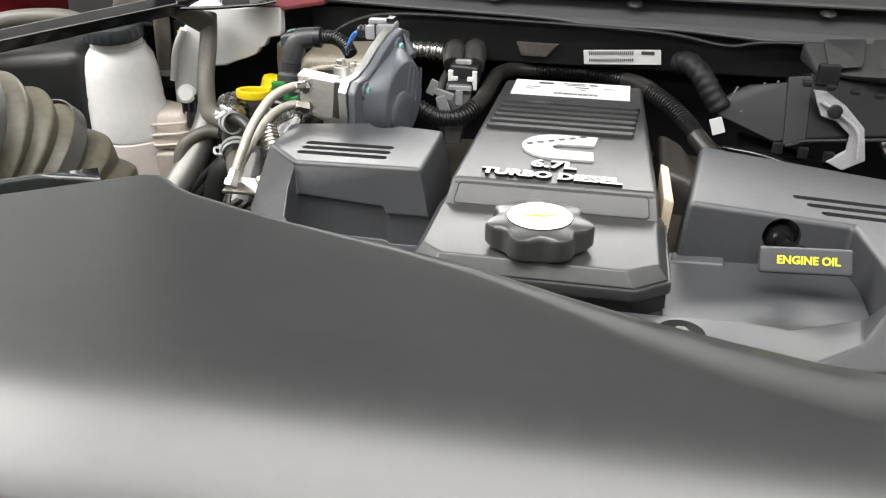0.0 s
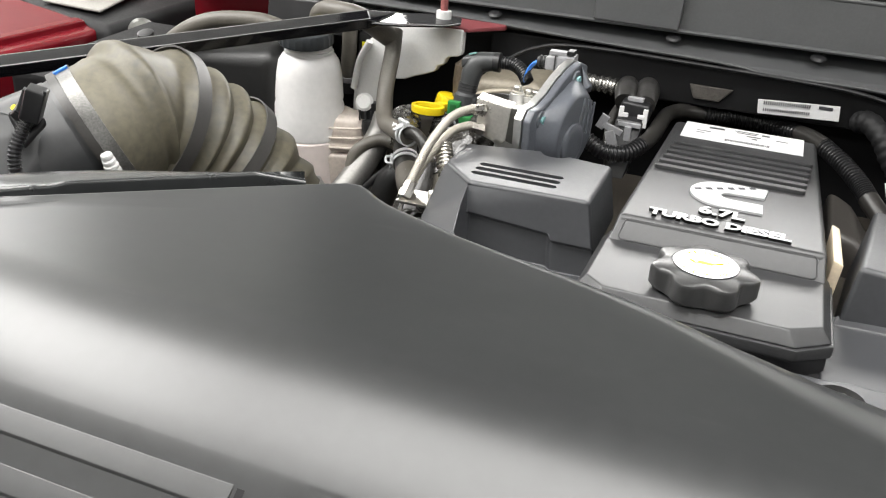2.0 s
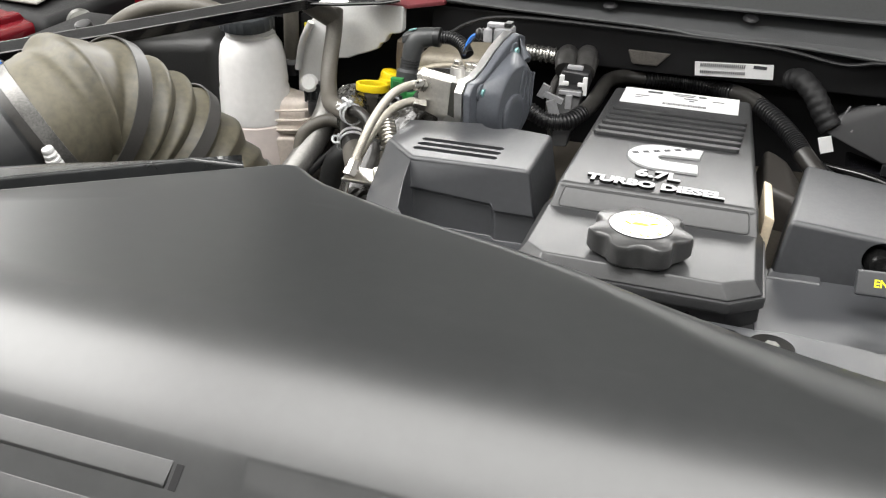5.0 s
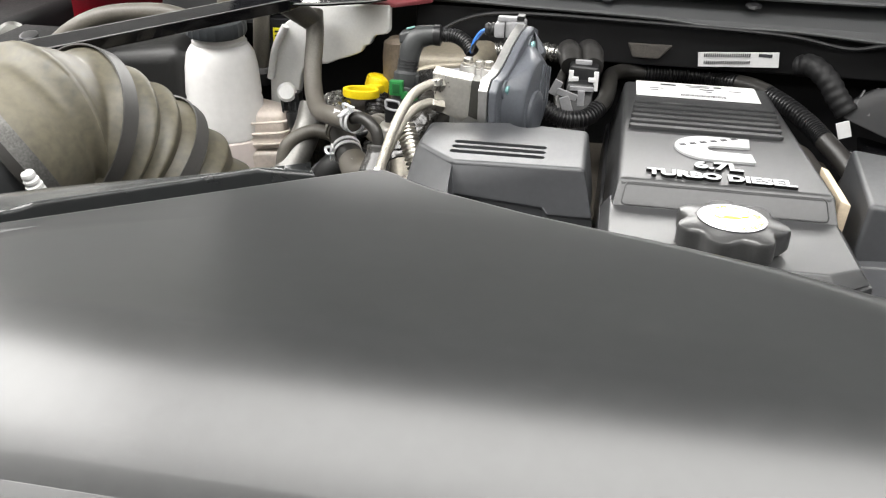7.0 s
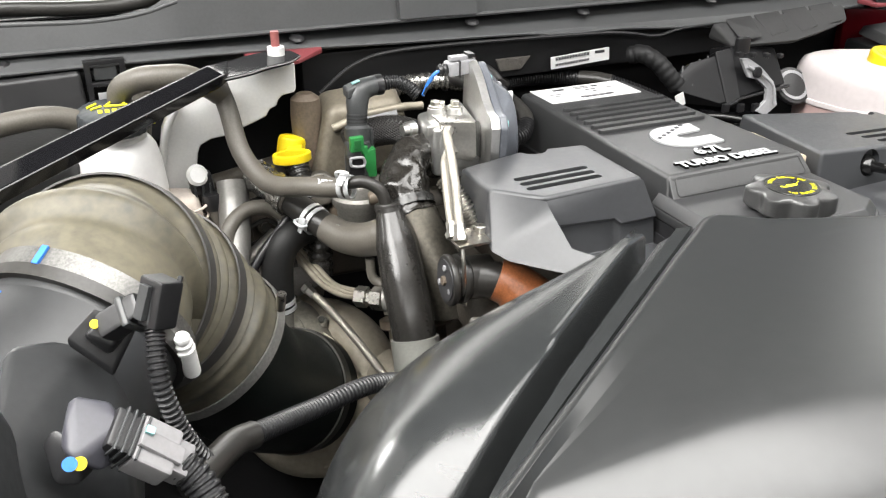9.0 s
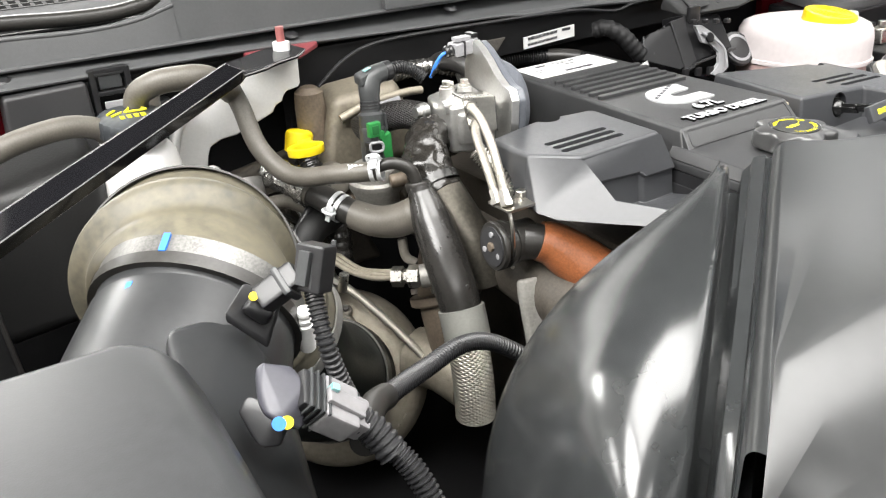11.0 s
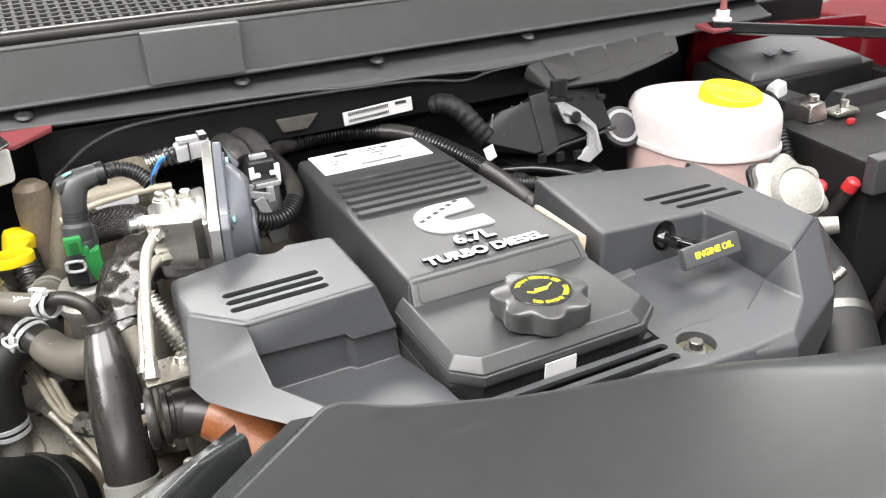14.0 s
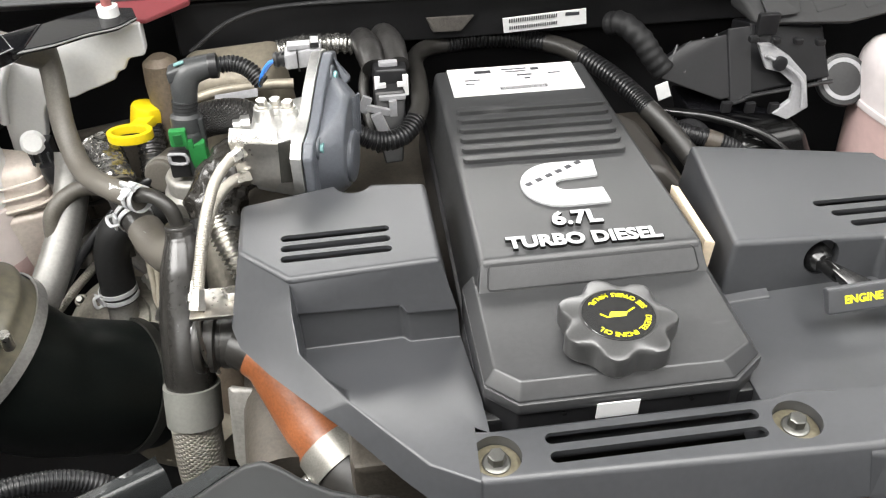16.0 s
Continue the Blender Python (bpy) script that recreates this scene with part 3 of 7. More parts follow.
def duct_top():
    bm = bmesh.new()
    rows = []
    cols = list(YB)
    for x in (POCKET[0] - 0.0015, POCKET[0] + 0.0015, POCKET[1] - 0.0015, POCKET[1] + 0.0015):
        a, b = [(p, q) for p, q in zip(YB, YB[1:]) if p[0] <= x <= q[0]][0]
        cols.append((x, a[1] + (b[1] - a[1]) * (x - a[0]) / (b[0] - a[0])))
    ys = [YF - 0.0895 * k / 12 for k in range(13)] + [-0.6355, -0.6385, -0.6435, -0.65, -0.665, -0.68, -0.6985, -0.7015, -0.712]
    for x, yb in sorted(cols):
        b = 0.012 + 0.031 * max(0.0, min(1.0, (x + 0.06) / 0.15)) + 0.102 * max(0.0, min(1.0, (x - 0.09) / 0.15)) - 0.06 * max(0.0, min(1.0, (x - 0.24) / 0.21))
        yb -= 0.12 * (b - 0.012)
        col = [(yb + b, -0.04)] + [(yb - 0.004 + b * math.sin(radians(a)), 0.1 - 0.9 * b * (1 - math.cos(radians(a)))) for a in (88, 75, 60, 45, 30, 15, 0)]
        start = min(YF + 0.002, yb - 0.006)
        for k in range(1, 7):
            y = yb - 0.006 + (start - yb + 0.006) * k / 7
            col.append((y, duct_front(y - bend(x))))
        for y in ys:
            y = min(y, start)
            z = duct_front(y - bend(x))
            if POCKET[0] < x < POCKET[1] and POCKET[2] < y < POCKET[3]:
                z -= 0.004
            col.append((y, z))
        col.append((-0.716, -0.1))
        rows.append([bm.verts.new((x, y, z)) for y, z in col])
    for a, b in zip(rows, rows[1:]):
        for k in range(len(a) - 1):
            bm.faces.new((a[k], a[k + 1], b[k + 1], b[k]))
    bmesh.ops.remove_doubles(bm, verts=bm.verts, dist=1e-5)
    return bm


duct = thing("air_intake_duct", (0.0, -0.5, -0.1), "large matt black plastic air intake duct over the radiator", "air duct")
part("top_shell", duct_top(), DUCT, duct, sharp=60)


def lerp2(a, b, t):
    return tuple(p + (q - p) * t for p, q in zip(a, b))


def side_roll(y):
    d = max(0.0, min(0.97, (-0.438 - y) / 0.120))
    return 0.120 * (1 - math.sqrt(1 - d * d))


def duct_side():
    """Strip beside the top shell, thin ridge, then the glossy side that bulges out and rolls down."""
    bm = bmesh.new()
    rows = []
    for i in range(68):
        s = i / 60
        rim = Vector((*lerp2((-0.212, -0.312), (-0.60, -0.592), s), 0.0))
        ridge = Vector((*lerp2((-0.277, -0.300), (-0.62, -0.563), s), 0.0))
        out = Vector((-0.62, 0.78, 0))
        w = max(0.04, 0.054 + 0.445 * s - 0.451 * s * s) * math.sin(min(1.0, s / 0.632 + 0.01) * math.pi / 2) ** 0.7
        h = 0.139 + 0.153 * s
        lip = min(0.095, 0.085 + s * 0.1) if s < 0.46 else max(0.0921, 0.095 - (s - 0.46) * 0.08)
        col = [(rim, 0.02), (rim, 0.084), (rim * 0.75 + ridge * 0.25, 0.083), (rim * 0.72 + ridge * 0.28, 0.087), (rim * 0.5 + ridge * 0.5, 0.087), (rim * 0.47 + ridge * 0.53, 0.081), (ridge - out * 0.016, 0.080), (ridge - out * 0.014, 0.058), (ridge - out * 0.007, 0.058), (ridge - out * 0.0045, lip - 0.003), (ridge - out * 0.002, lip), (ridge + out * 0.001, lip), (ridge + out * 0.004, min(lip, 0.0925))]
        for k in range(1, 19):
            a = radians(5 * k)
            col.append((ridge + out * (0.004 + w * math.sin(a) ** 0.92), 0.092 - h * (1 - math.cos(a))))
        low = 0.1 - duct_front(rim.y - bend(rim.x))
        drops = [low, low, low * 0.75 + side_roll(ridge.y) * 0.25, low * 0.72 + side_roll(ridge.y) * 0.28, low * 0.5 + side_roll(ridge.y) * 0.5, low * 0.47 + side_roll(ridge.y) * 0.53]
        rows.append([bm.verts.new((p.x, p.y, z - (drops[j] if j < 6 else side_roll(p.y)))) for j, (p, z) in enumerate(col)])
    for a, b in zip(rows, rows[1:]):
        for k in range(len(a) - 1):
            bm.faces.new((a[k], a[k + 1], b[k + 1], b[k]))
    return bm


part("core", hull([(-0.235, -0.345, 0.03), (-0.60, -0.60, 0.02), (-0.62, -0.66, -0.02), (0.6, -0.53, 0.03), (0.6, -0.68, -0.02), (-0.23, -0.33, -0.12), (-0.62, -0.58, -0.2), (-0.62, -0.70, -0.2), (0.6, -0.5, -0.2), (0.6, -0.7, -0.2)], 0.01), DARK, duct)
part("side_shell", duct_side(), GLOSS, duct, "glossy black rounded side of the duct", sharp=50, flip=True)



def plate(x0, x1, y0, y1, z, thick, turn=0.0, bevel=0.0004):
    c = Vector(((x0 + x1) / 2, (y0 + y1) / 2, z + thick / 2))
    return box(*c, x1 - x0, y1 - y0, thick, bevel, Matrix.Rotation(radians(turn), 3, "Z"))


# ---------- details of the centre cover ----------
for k in range(6):
    y = 0.258 - 0.022 * k
    part("rib", soften(capsule(-0.004 - 0.0016 * k, y, 0.170 - 0.0016 * k, y - 0.003, 0.0058, -0.002, 0.0052, 6), 0.0014, 2), CENTRE, centre)
SLOPE = [(-0.0285, -0.0270, 0.0), (0.1905, -0.0270, 0.0), (0.1955, -0.050, -0.0255), (-0.0345, -0.050, -0.0255)]
part("slope_face", prism([(x, y + 0.012, z - 0.012) for x, y, z in SLOPE], SLOPE, 0.0025), CENTRE, centre)
groove = []
for k in range(33):
    a = 2 * math.pi * (k % 32) / 32
    cu, cv = math.cos(a), math.sin(a)
    u = 0.5 + (0.437 if cu > 0 else -0.437) + 0.025 * cu
    v = 0.52 + (0.21 if cv > 0 else -0.21) + 0.17 * cv
    s = [Vector(p) for p in SLOPE]
    groove.append((s[0].lerp(s[1], u)).lerp(s[3].lerp(s[2], u), v))
part("panel_groove", tube(groove, 0.0009, 6, 1), BLACK, centre)

badge = tagged(new("badge"), "silver letter shaped maker badge raised on the black cover", "badge")
badge.location = (0.08, 0.086, 0)


def badge_shape():
    ring = []
    cx, cy, a, b = 0.077, 0.086, 0.042, 0.041
    for i in range(15):
        t = math.pi / 2 + math.pi * i / 14
        ring.append((cx + a * math.cos(t), cy + b * math.sin(t)))
    ring += [(0.122, 0.045), (0.1205, 0.072)]
    for i in range(9):
        t = -math.pi / 2 - math.pi * i / 8
        ring.append((0.085 + 0.013 * math.cos(t), 0.083 + 0.011 * math.sin(t)))
    ring += [(0.1215, 0.096), (0.1245, 0.126)]
    return prism(flat(ring, -0.002), flat(ring, 0.0032), 0.0005, 1)


part("letter_plate", badge_shape(), SILVER, badge)
for k in range(6):
    f = k / 5
    part("ink_bar", box(0.044 + 0.062 * f, 0.088 + 0.034 * f, 0.0034, 0.0075, 0.0055, 0.0006, 0, Matrix.Rotation(radians(26), 3, "Z")), INK, badge)
T = Matrix.Translation
WORD_A = T((0.078, 0.0218, 0.0016)) @ Matrix.Rotation(radians(-1), 4, "Z")
WORD_B = T((0.0775, -0.0122, 0.0016)) @ Matrix.Rotation(radians(-1.5), 4, "Z") @ Matrix.Diagonal((1.0, 1.02, 1, 1))
# Wider black letters under the silver faces draw their shadowed sides.
size_word = tagged(letters("6.7L", 0.0300, 0.0016, GLOSSBLK, WORD_A, "size_lettering", None, 0.0014), "raised silver engine size lettering on the black cover", "lettering")
kind_word = tagged(letters("TURBO DIESEL", 0.0235, 0.0016, GLOSSBLK, WORD_B, "fuel_lettering", None, 0.0014), "raised silver turbo diesel lettering on the black cover", "lettering")
letters("6.7L", 0.0300, 0.0003, SILVER, T((0, 0, 0.0017)) @ WORD_A, "silver_face", size_word, 0.0010)
letters("TURBO DIESEL", 0.0235, 0.0003, SILVER, T((0, 0, 0.0017)) @ WORD_B, "silver_face", kind_word, 0.0010)

paper = thing("paper_label", (0.08, 0.333, 0.001), "white printed paper label on the black engine top cover", "label")
part("sheet", plate(-0.005, 0.163, 0.296, 0.372, 0.0005, 0.0012, -0.5), LABEL, paper)
for x0, x1, y, hh in ((0.03, 0.052, 0.358, 0.008), (0.066, 0.10, 0.361, 0.003), (0.07, 0.098, 0.354, 0.003), (0.105, 0.116, 0.358, 0.007), (0.084, 0.104, 0.343, 0.004), (0.014, 0.034, 0.337, 0.003), (0.014, 0.026, 0.327, 0.003), (0.092, 0.1, 0.333, 0.004), (0.125, 0.142, 0.343, 0.003)):
    part("print_bar", plate(x0, x1, y - hh / 2, y + hh / 2, 0.0018, 0.0003), INK, paper)
for k in range(26):
    part("print_bar", plate(0.056 + 0.0024 * k, 0.056 + 0.0024 * k + (0.0014 if k % 3 else 0.0019), 0.305, 0.314, 0.0018, 0.0003), INK, paper)
tagged(part("white_sticker", box(0.066, -0.1812, -0.0545, 0.038, 0.0012, 0.019, 0, Matrix.Rotation(radians(3), 3, "X")), LABEL), "small white sticker on the front of the engine cover", "sticker")

# oil filler cap
cap = thing("oil_filler_cap", (0.076, -0.128, -0.022), "black lobed plastic oil filler cap with yellow print", "cap")
CAPZ = -0.024


def cap_shape():
    bm = bmesh.new()
    seg, rows = 112, []
    prof = [(0.040, 0.0, 0.0), (0.048, 0.004, 0.6), (0.0495, 0.008, 1.0), (0.0495, 0.023, 1.0), (0.048, 0.0265, 1.0), (0.0445, 0.0285, 0.7), (0.034, 0.0300, 0.0), (0.0335, 0.0295, 0.0), (0.001, 0.0295, 0.0)]
    for r, h, w in prof:
        row = []
        for i in range(seg):
            a = 2 * math.pi * i / seg
            c = math.cos(7 * a + 0.6)
            rr = r + w * 0.0058 * (c if c < 0 else c * 0.8)
            row.append(bm.verts.new((0.076 + rr * math.cos(a), -0.128 + rr * math.sin(a), CAPZ + h)))
        rows.append(row)
    for p, q in zip(rows, rows[1:]):
        for i in range(seg):
            bm.faces.new((p[i], p[(i + 1) % seg], q[(i + 1) % seg], q[i]))
    bm.faces.new(rows[0][::-1])
    bm.faces.new(rows[-1])
    return bm


part("lobed_grip", cap_shape(), CAPM, cap)
part("disc", lathe([(0.0322, 0.0), (0.0322, 0.0010), (0.0320, 0.0012), (0.030, 0.0012), (0.001, 0.0012)], (0.076, -0.128, CAPZ + 0.0297), (0, 0, 1), 48), DISC, cap, "smooth round disc with yellow print")


def ring_text(word, r, start, step, size, spin):
    for i, ch in enumerate(word):
        if ch == " ":
            continue
        a = start + step * i
        m = T((0.076 + r * math.cos(radians(a)), -0.128 + r * math.sin(radians(a)), CAPZ + 0.0311)) @ Matrix.Rotation(radians(a + spin), 4, "Z")
        letters(ch, size, 0.00008, CAPINK, m, "printed_letter", cap, 0.00004)


ring_text("DIESEL ENGINE OIL", 0.0255, -17, -7.7, 0.0074, -90)
ring_text("SEE OWNERS MANUAL", 0.0255, 13, 8.1, 0.0074, 90)
part("printed_symbol", hull([(0.066, -0.131, CAPZ + 0.0306), (0.082, -0.131, CAPZ + 0.0306), (0.085, -0.126, CAPZ + 0.0306), (0.070, -0.124, CAPZ + 0.0306), (0.066, -0.131, CAPZ + 0.031), (0.082, -0.131, CAPZ + 0.031), (0.085, -0.126, CAPZ + 0.031), (0.070, -0.124, CAPZ + 0.031)], 0), YINK, cap)
part("printed_symbol", rod((0.085, -0.126, CAPZ + 0.031), (0.092, -0.122, CAPZ + 0.031), 0.0008, 6), CAPINK, cap)
part("printed_symbol", rod((0.066, -0.131, CAPZ + 0.031), (0.060, -0.126, CAPZ + 0.031), 0.0008, 6), CAPINK, cap)

# cover bolts
for bx in (-0.047, 0.214):
    b = thing("cover_bolt", (bx, -0.215, -0.07), "dark hex bolt on a yellowish zinc washer", "bolt", "cover bolts")
    part("washer", lathe([(0.0205, -0.072), (0.0205, -0.066), (0.017, -0.0645), (0.006, -0.0645)], (bx, -0.215, 0), (0, 0, 1), 32), BRASSPLATE, b)
    part("bolt_head", hex_head((bx, -0.215, -0.0645), (0, 0, 1), 0.0080, 0.012), BOLT, b)
    part("bolt_flange", lathe([(0.012, -0.066), (0.012, -0.063), (0.009, -0.061)], (bx, -0.215, 0), (0, 0, 1), 24), BOLT, b)

# more of the moulded cover: ledge and facets in the tray
part("right_ledge", hull([(0.216, -0.035, -0.064), (0.268, -0.033, -0.062), (0.268, -0.05, -0.066), (0.212, -0.053, -0.066), (0.268, -0.06, -0.08), (0.21, -0.06, -0.08), (0.216, -0.03, -0.08), (0.268, -0.03, -0.08)], 0.0015), COVER, cover)

# dipstick handle
dip = thing("oil_dipstick", (0.325, -0.06, -0.03), "black engine oil dipstick with a flat printed grip", "dipstick")
part("boot", lathe([(0.016, -0.02), (0.0155, -0.004), (0.010, 0.004), (0.0075, 0.008), (0.0075, 0.03)], (0.323, -0.034, -0.040), (0.06, -1, 0.16), 20), GLOSSBLK, dip)
part("stem", hull([(0.320, -0.04, -0.034), (0.329, -0.04, -0.034), (0.316, -0.096, -0.020), (0.346, -0.096, -0.020), (0.320, -0.04, -0.042), (0.329, -0.04, -0.042), (0.322, -0.096, -0.036), (0.342, -0.096, -0.036)], 0.003), GLOSSBLK, dip)
GT = Matrix.Rotation(radians(-1), 3, "Z") @ Matrix.Rotation(radians(-28), 3, "X") @ Matrix.Rotation(radians(-3), 3, "Y")
grip_at = Vector((0.333, -0.102, -0.0285))
part("grip", box(*grip_at, 0.086, 0.011, 0.026, 0.003, GT), COVER, dip)
letters("ENGINE OIL", 0.0108, 0.0003, YINK, T(grip_at) @ GT.to_4x4() @ T((0.002, -0.0057, 0)) @ Matrix.Rotation(radians(90), 4, "X"), "printed_words", dip, 0.0003)

tagged(part("tan_spacer_strip", hull([(0.199, 0.078, -0.006), (0.209, 0.078, -0.010), (0.200, -0.02, -0.008), (0.211, -0.022, -0.012), (0.199, 0.078, -0.06), (0.207, 0.078, -0.06), (0.198, -0.02, -0.06), (0.208, -0.022, -0.06)], 0.002), TAN), "pale tan foam strip wedged beside the engine cover", "strip")

# ---------- engine mass below the covers ----------
block = thing("engine_block", (0.08, 0.1, -0.6), "dark cast iron engine block below the covers", "engine")
IRON = mat("dusty_cast_iron", (0.060, 0.052, 0.042), 0.6, metal=0.2, vary=0.35, scale=20, bump=0.6, bscale=180)
part("cylinder_head", hull([(x, y, z) for x in (-0.17, 0.3) for y in (-0.16, 0.44) for z in (-0.58, -0.12)], 0.01), IRON, block)
part("exhaust_manifold", tube([(-0.235, -0.10, -0.20), (-0.24, 0.0, -0.185), (-0.24, 0.15, -0.175), (-0.25, 0.30, -0.17), (-0.245, 0.40, -0.175)], 0.042, 22, 6), IRON, block, "dusty cast exhaust manifold")
for my in (-0.04, 0.06, 0.30, 0.38):
    part("manifold_port", tube([(-0.24, my, -0.185), (-0.20, my, -0.18), (-0.165, my, -0.18)], 0.036, 18, 3), IRON, block)
part("rocker_housing", hull([(-0.055, -0.17, -0.13), (0.212, -0.17, -0.13), (0.2, 0.39, -0.13), (-0.045, 0.39, -0.13), (-0.05, -0.165, -0.07), (0.207, -0.165, -0.07), (0.195, 0.385, -0.07), (-0.04, 0.385, -0.07)], 0.004), BLACK, block)
part("intake_flange", hull([(0.2, 0.2, -0.13), (0.3, 0.18, -0.13), (0.2, 0.33, -0.12), (0.29, 0.3, -0.12), (0.21, 0.2, -0.06), (0.25, 0.2, -0.07), (0.21, 0.33, -0.05), (0.24, 0.31, -0.06)], 0.012, 3), mat("brown_plastic_cover", (0.042, 0.038, 0.034), 0.4), block)
tagged(part("charge_pipe", tube([(-0.08, -0.268, -0.132), (0.1, -0.268, -0.130), (0.22, -0.255, -0.130), (0.30, -0.21, -0.15)], 0.027, 20, 6), mat("golden_pipe", (0.36, 0.24, 0.12), 0.4, metal=0.35, vary=0.15)), "golden brown pipe in front of the engine", "pipe")

# ---------- actuator with its aluminium body ----------
act = thing("throttle_actuator", (-0.19, 0.19, -0.04), "grey plastic actuator bolted to a bright aluminium valve body", "actuator")
part("aluminium_body", hull([(-0.254, 0.196, z) for z in (-0.045, 0.024)] + [(-0.250, 0.268, z) for z in (-0.045, 0.026)] + [(-0.178, 0.272, z) for z in (-0.045, 0.036)] + [(-0.196, 0.168, z) for z in (-0.045, 0.030)], 0.005, 3), ALU, act)
part("face_pocket", hull([(-0.246, 0.183, z) for z in (-0.03, 0.014)] + [(-0.208, 0.166, z) for z in (-0.03, 0.018)] + [(-0.246, 0.20, z) for z in (-0.03, 0.014)] + [(-0.208, 0.19, z) for z in (-0.03, 0.018)], 0.003), ALU, act)
part("port", lathe([(0.012, 0), (0.012, 0.010), (0.0085, 0.012), (0.0085, 0.020)], (-0.256, 0.262, 0.006), (-1, -0.1, 0), 18), ALU, act)
part("rib", box(-0.236, 0.205, 0.020, 0.05, 0.008, 0.012, 0.002), ALU, act)
AN = Vector((0.976, -0.214, -0.02)).normalized()
ACT = [(0.280, 0.050), (0.272, 0.088), (0.250, 0.096), (0.226, 0.090), (0.200, 0.079), (0.172, 0.063), (0.148, 0.054), (0.126, 0.053), (0.116, 0.040), (0.119, 0.000), (0.130, -0.048), (0.200, -0.062), (0.262, -0.050), (0.283, 0.000)]


def on_act(y, z, push):
    """A point on the actuator's flange plane, pushed out along its normal."""
    return Vector((-0.162 + 0.22 * (y - 0.237) + 0.02 * (z - 0.074), y, z)) + AN * push


def act_ring(push, f=1.0):
    return [on_act(0.205 + (y - 0.205) * f, 0.014 + (z - 0.014) * f, push) for y, z in ACT]


def act_face(push, f=1.0):
    return [on_act(0.208 + 0.060 * f * math.cos(math.pi * k / 12), 0.010 + 0.058 * f * math.sin(math.pi * k / 12), push) for k in range(24)]


part("flange", prism(act_ring(-0.016, 1.02), act_ring(-0.004, 1.02), 0.0015), ALU, act)
part("grey_flange", prism(act_ring(-0.0035), act_ring(0.008), 0.003, 3), GREYPL, act)
part("grey_housing", hull([p for p in act_ring(0.006, 0.80)] + act_face(0.026) + act_face(0.033, 0.90), 0.003, 2), GREYPL, act)
part("ridge", hull([on_act(0.262, 0.088, 0.004), on_act(0.250, 0.092, 0.008), on_act(0.258, 0.064, 0.026), on_act(0.246, 0.066, 0.028), on_act(0.27, 0.05, 0.02), on_act(0.24, 0.06, 0.02)], 0.003), GREYPL, act)
part("drum", lathe([(0.030, 0), (0.030, 0.004), (0.027, 0.006), (0.020, 0.0065)], on_act(0.196, -0.004, 0.0325), AN, 36), GREYPL, act)
for k in range(4):
    part("face_rib", rod(on_act(0.222 + 0.011 * k, 0.056 - 0.004 * k, 0.0335), on_act(0.214 + 0.013 * k, 0.022 - 0.010 * k, 0.0335), 0.0018, 8), GREYPL, act)
for sy, sz in ((0.237, 0.074), (0.145, 0.037), (0.136, -0.034)):
    part("lug", lathe([(0.0125, -0.003), (0.0125, 0.009), (0.0115, 0.0105)], on_act(sy, sz, 0), AN, 24), GREYPL, act)
    part("screw", hex_head(on_act(sy, sz, 0.0105), AN, 0.0065, 0.004), TEAL, act, "teal coated screw")
for p in ((-0.236, 0.234, 0.026), (-0.222, 0.246, 0.020), (-0.207, 0.230, 0.024)):
    part("boss", lathe([(0.0115, 0), (0.0105, 0.016), (0.009, 0.017)], p, (0, 0, 1), 18), ALU, act)
    part("screw_flange", lathe([(0.0088, 0), (0.0088, 0.002), (0.0075, 0.003)], (p[0], p[1], p[2] + 0.017), (0, 0, 1), 18), STEEL, act)
    part("screw", hex_head((p[0], p[1], p[2] + 0.0195), (0, 0, 1), 0.0068, 0.007), STEEL, act)
plug = part("plug", hull([(-0.205, y, z) for y in (0.250, 0.276) for z in (0.077, 0.096)] + [(-0.163, y, z) for y in (0.252, 0.278) for z in (0.079, 0.101)], 0.003), CONN, act, "grey cable plug")
part("latch_tab", box(-0.188, 0.262, 0.1015, 0.026, 0.014, 0.006, 0.001), CONN, plug)
part("latch_bar", box(-0.170, 0.262, 0.1045, 0.010, 0.020, 0.006, 0.001), BLACK, plug)
part("plug_seam", box(-0.190, 0.263, 0.0875, 0.0016, 0.029, 0.024, 0), BLACK, plug)
part("wire_boot", lathe([(0.0085, 0), (0.0095, 0.003), (0.0075, 0.006), (0.0095, 0.009), (0.007, 0.013)], (-0.205, 0.263, 0.086), (-1, 0, -0.05), 16), BLACK, act)
for k in range(3):
    part("wire", tube([(-0.214, 0.260 + 0.003 * k, 0.086), (-0.224, 0.262 + 0.002 * k, 0.082 - 0.002 * k), (-0.233, 0.266, 0.068 - 0.002 * k), (-0.238, 0.272, 0.050)], 0.0024, 6, 4), BLUE if k < 2 else RUBBER, act)
part("bracket", hull([(-0.268, 0.172, 0.054), (-0.217, 0.166, 0.048), (-0.268, 0.146, 0.052), (-0.217, 0.143, 0.046), (-0.268, 0.172, 0.0515), (-0.217, 0.166, 0.0455), (-0.268, 0.146, 0.0495), (-0.217, 0.143, 0.0435)], 0.0008), STEEL, act, "bright folded metal bracket")
part("shield", hull([(-0.268, 0.1455, 0.0515), (-0.217, 0.1425, 0.0455), (-0.262, 0.138, 0.006), (-0.226, 0.1345, -0.006), (-0.219, 0.1345, 0.002), (-0.268, 0.1485, 0.0515), (-0.217, 0.1455, 0.0455), (-0.262, 0.141, 0.006), (-0.226, 0.1375, -0.006), (-0.219, 0.1375, 0.002)], 0.0008), STEEL, act, "bright folded metal bracket")
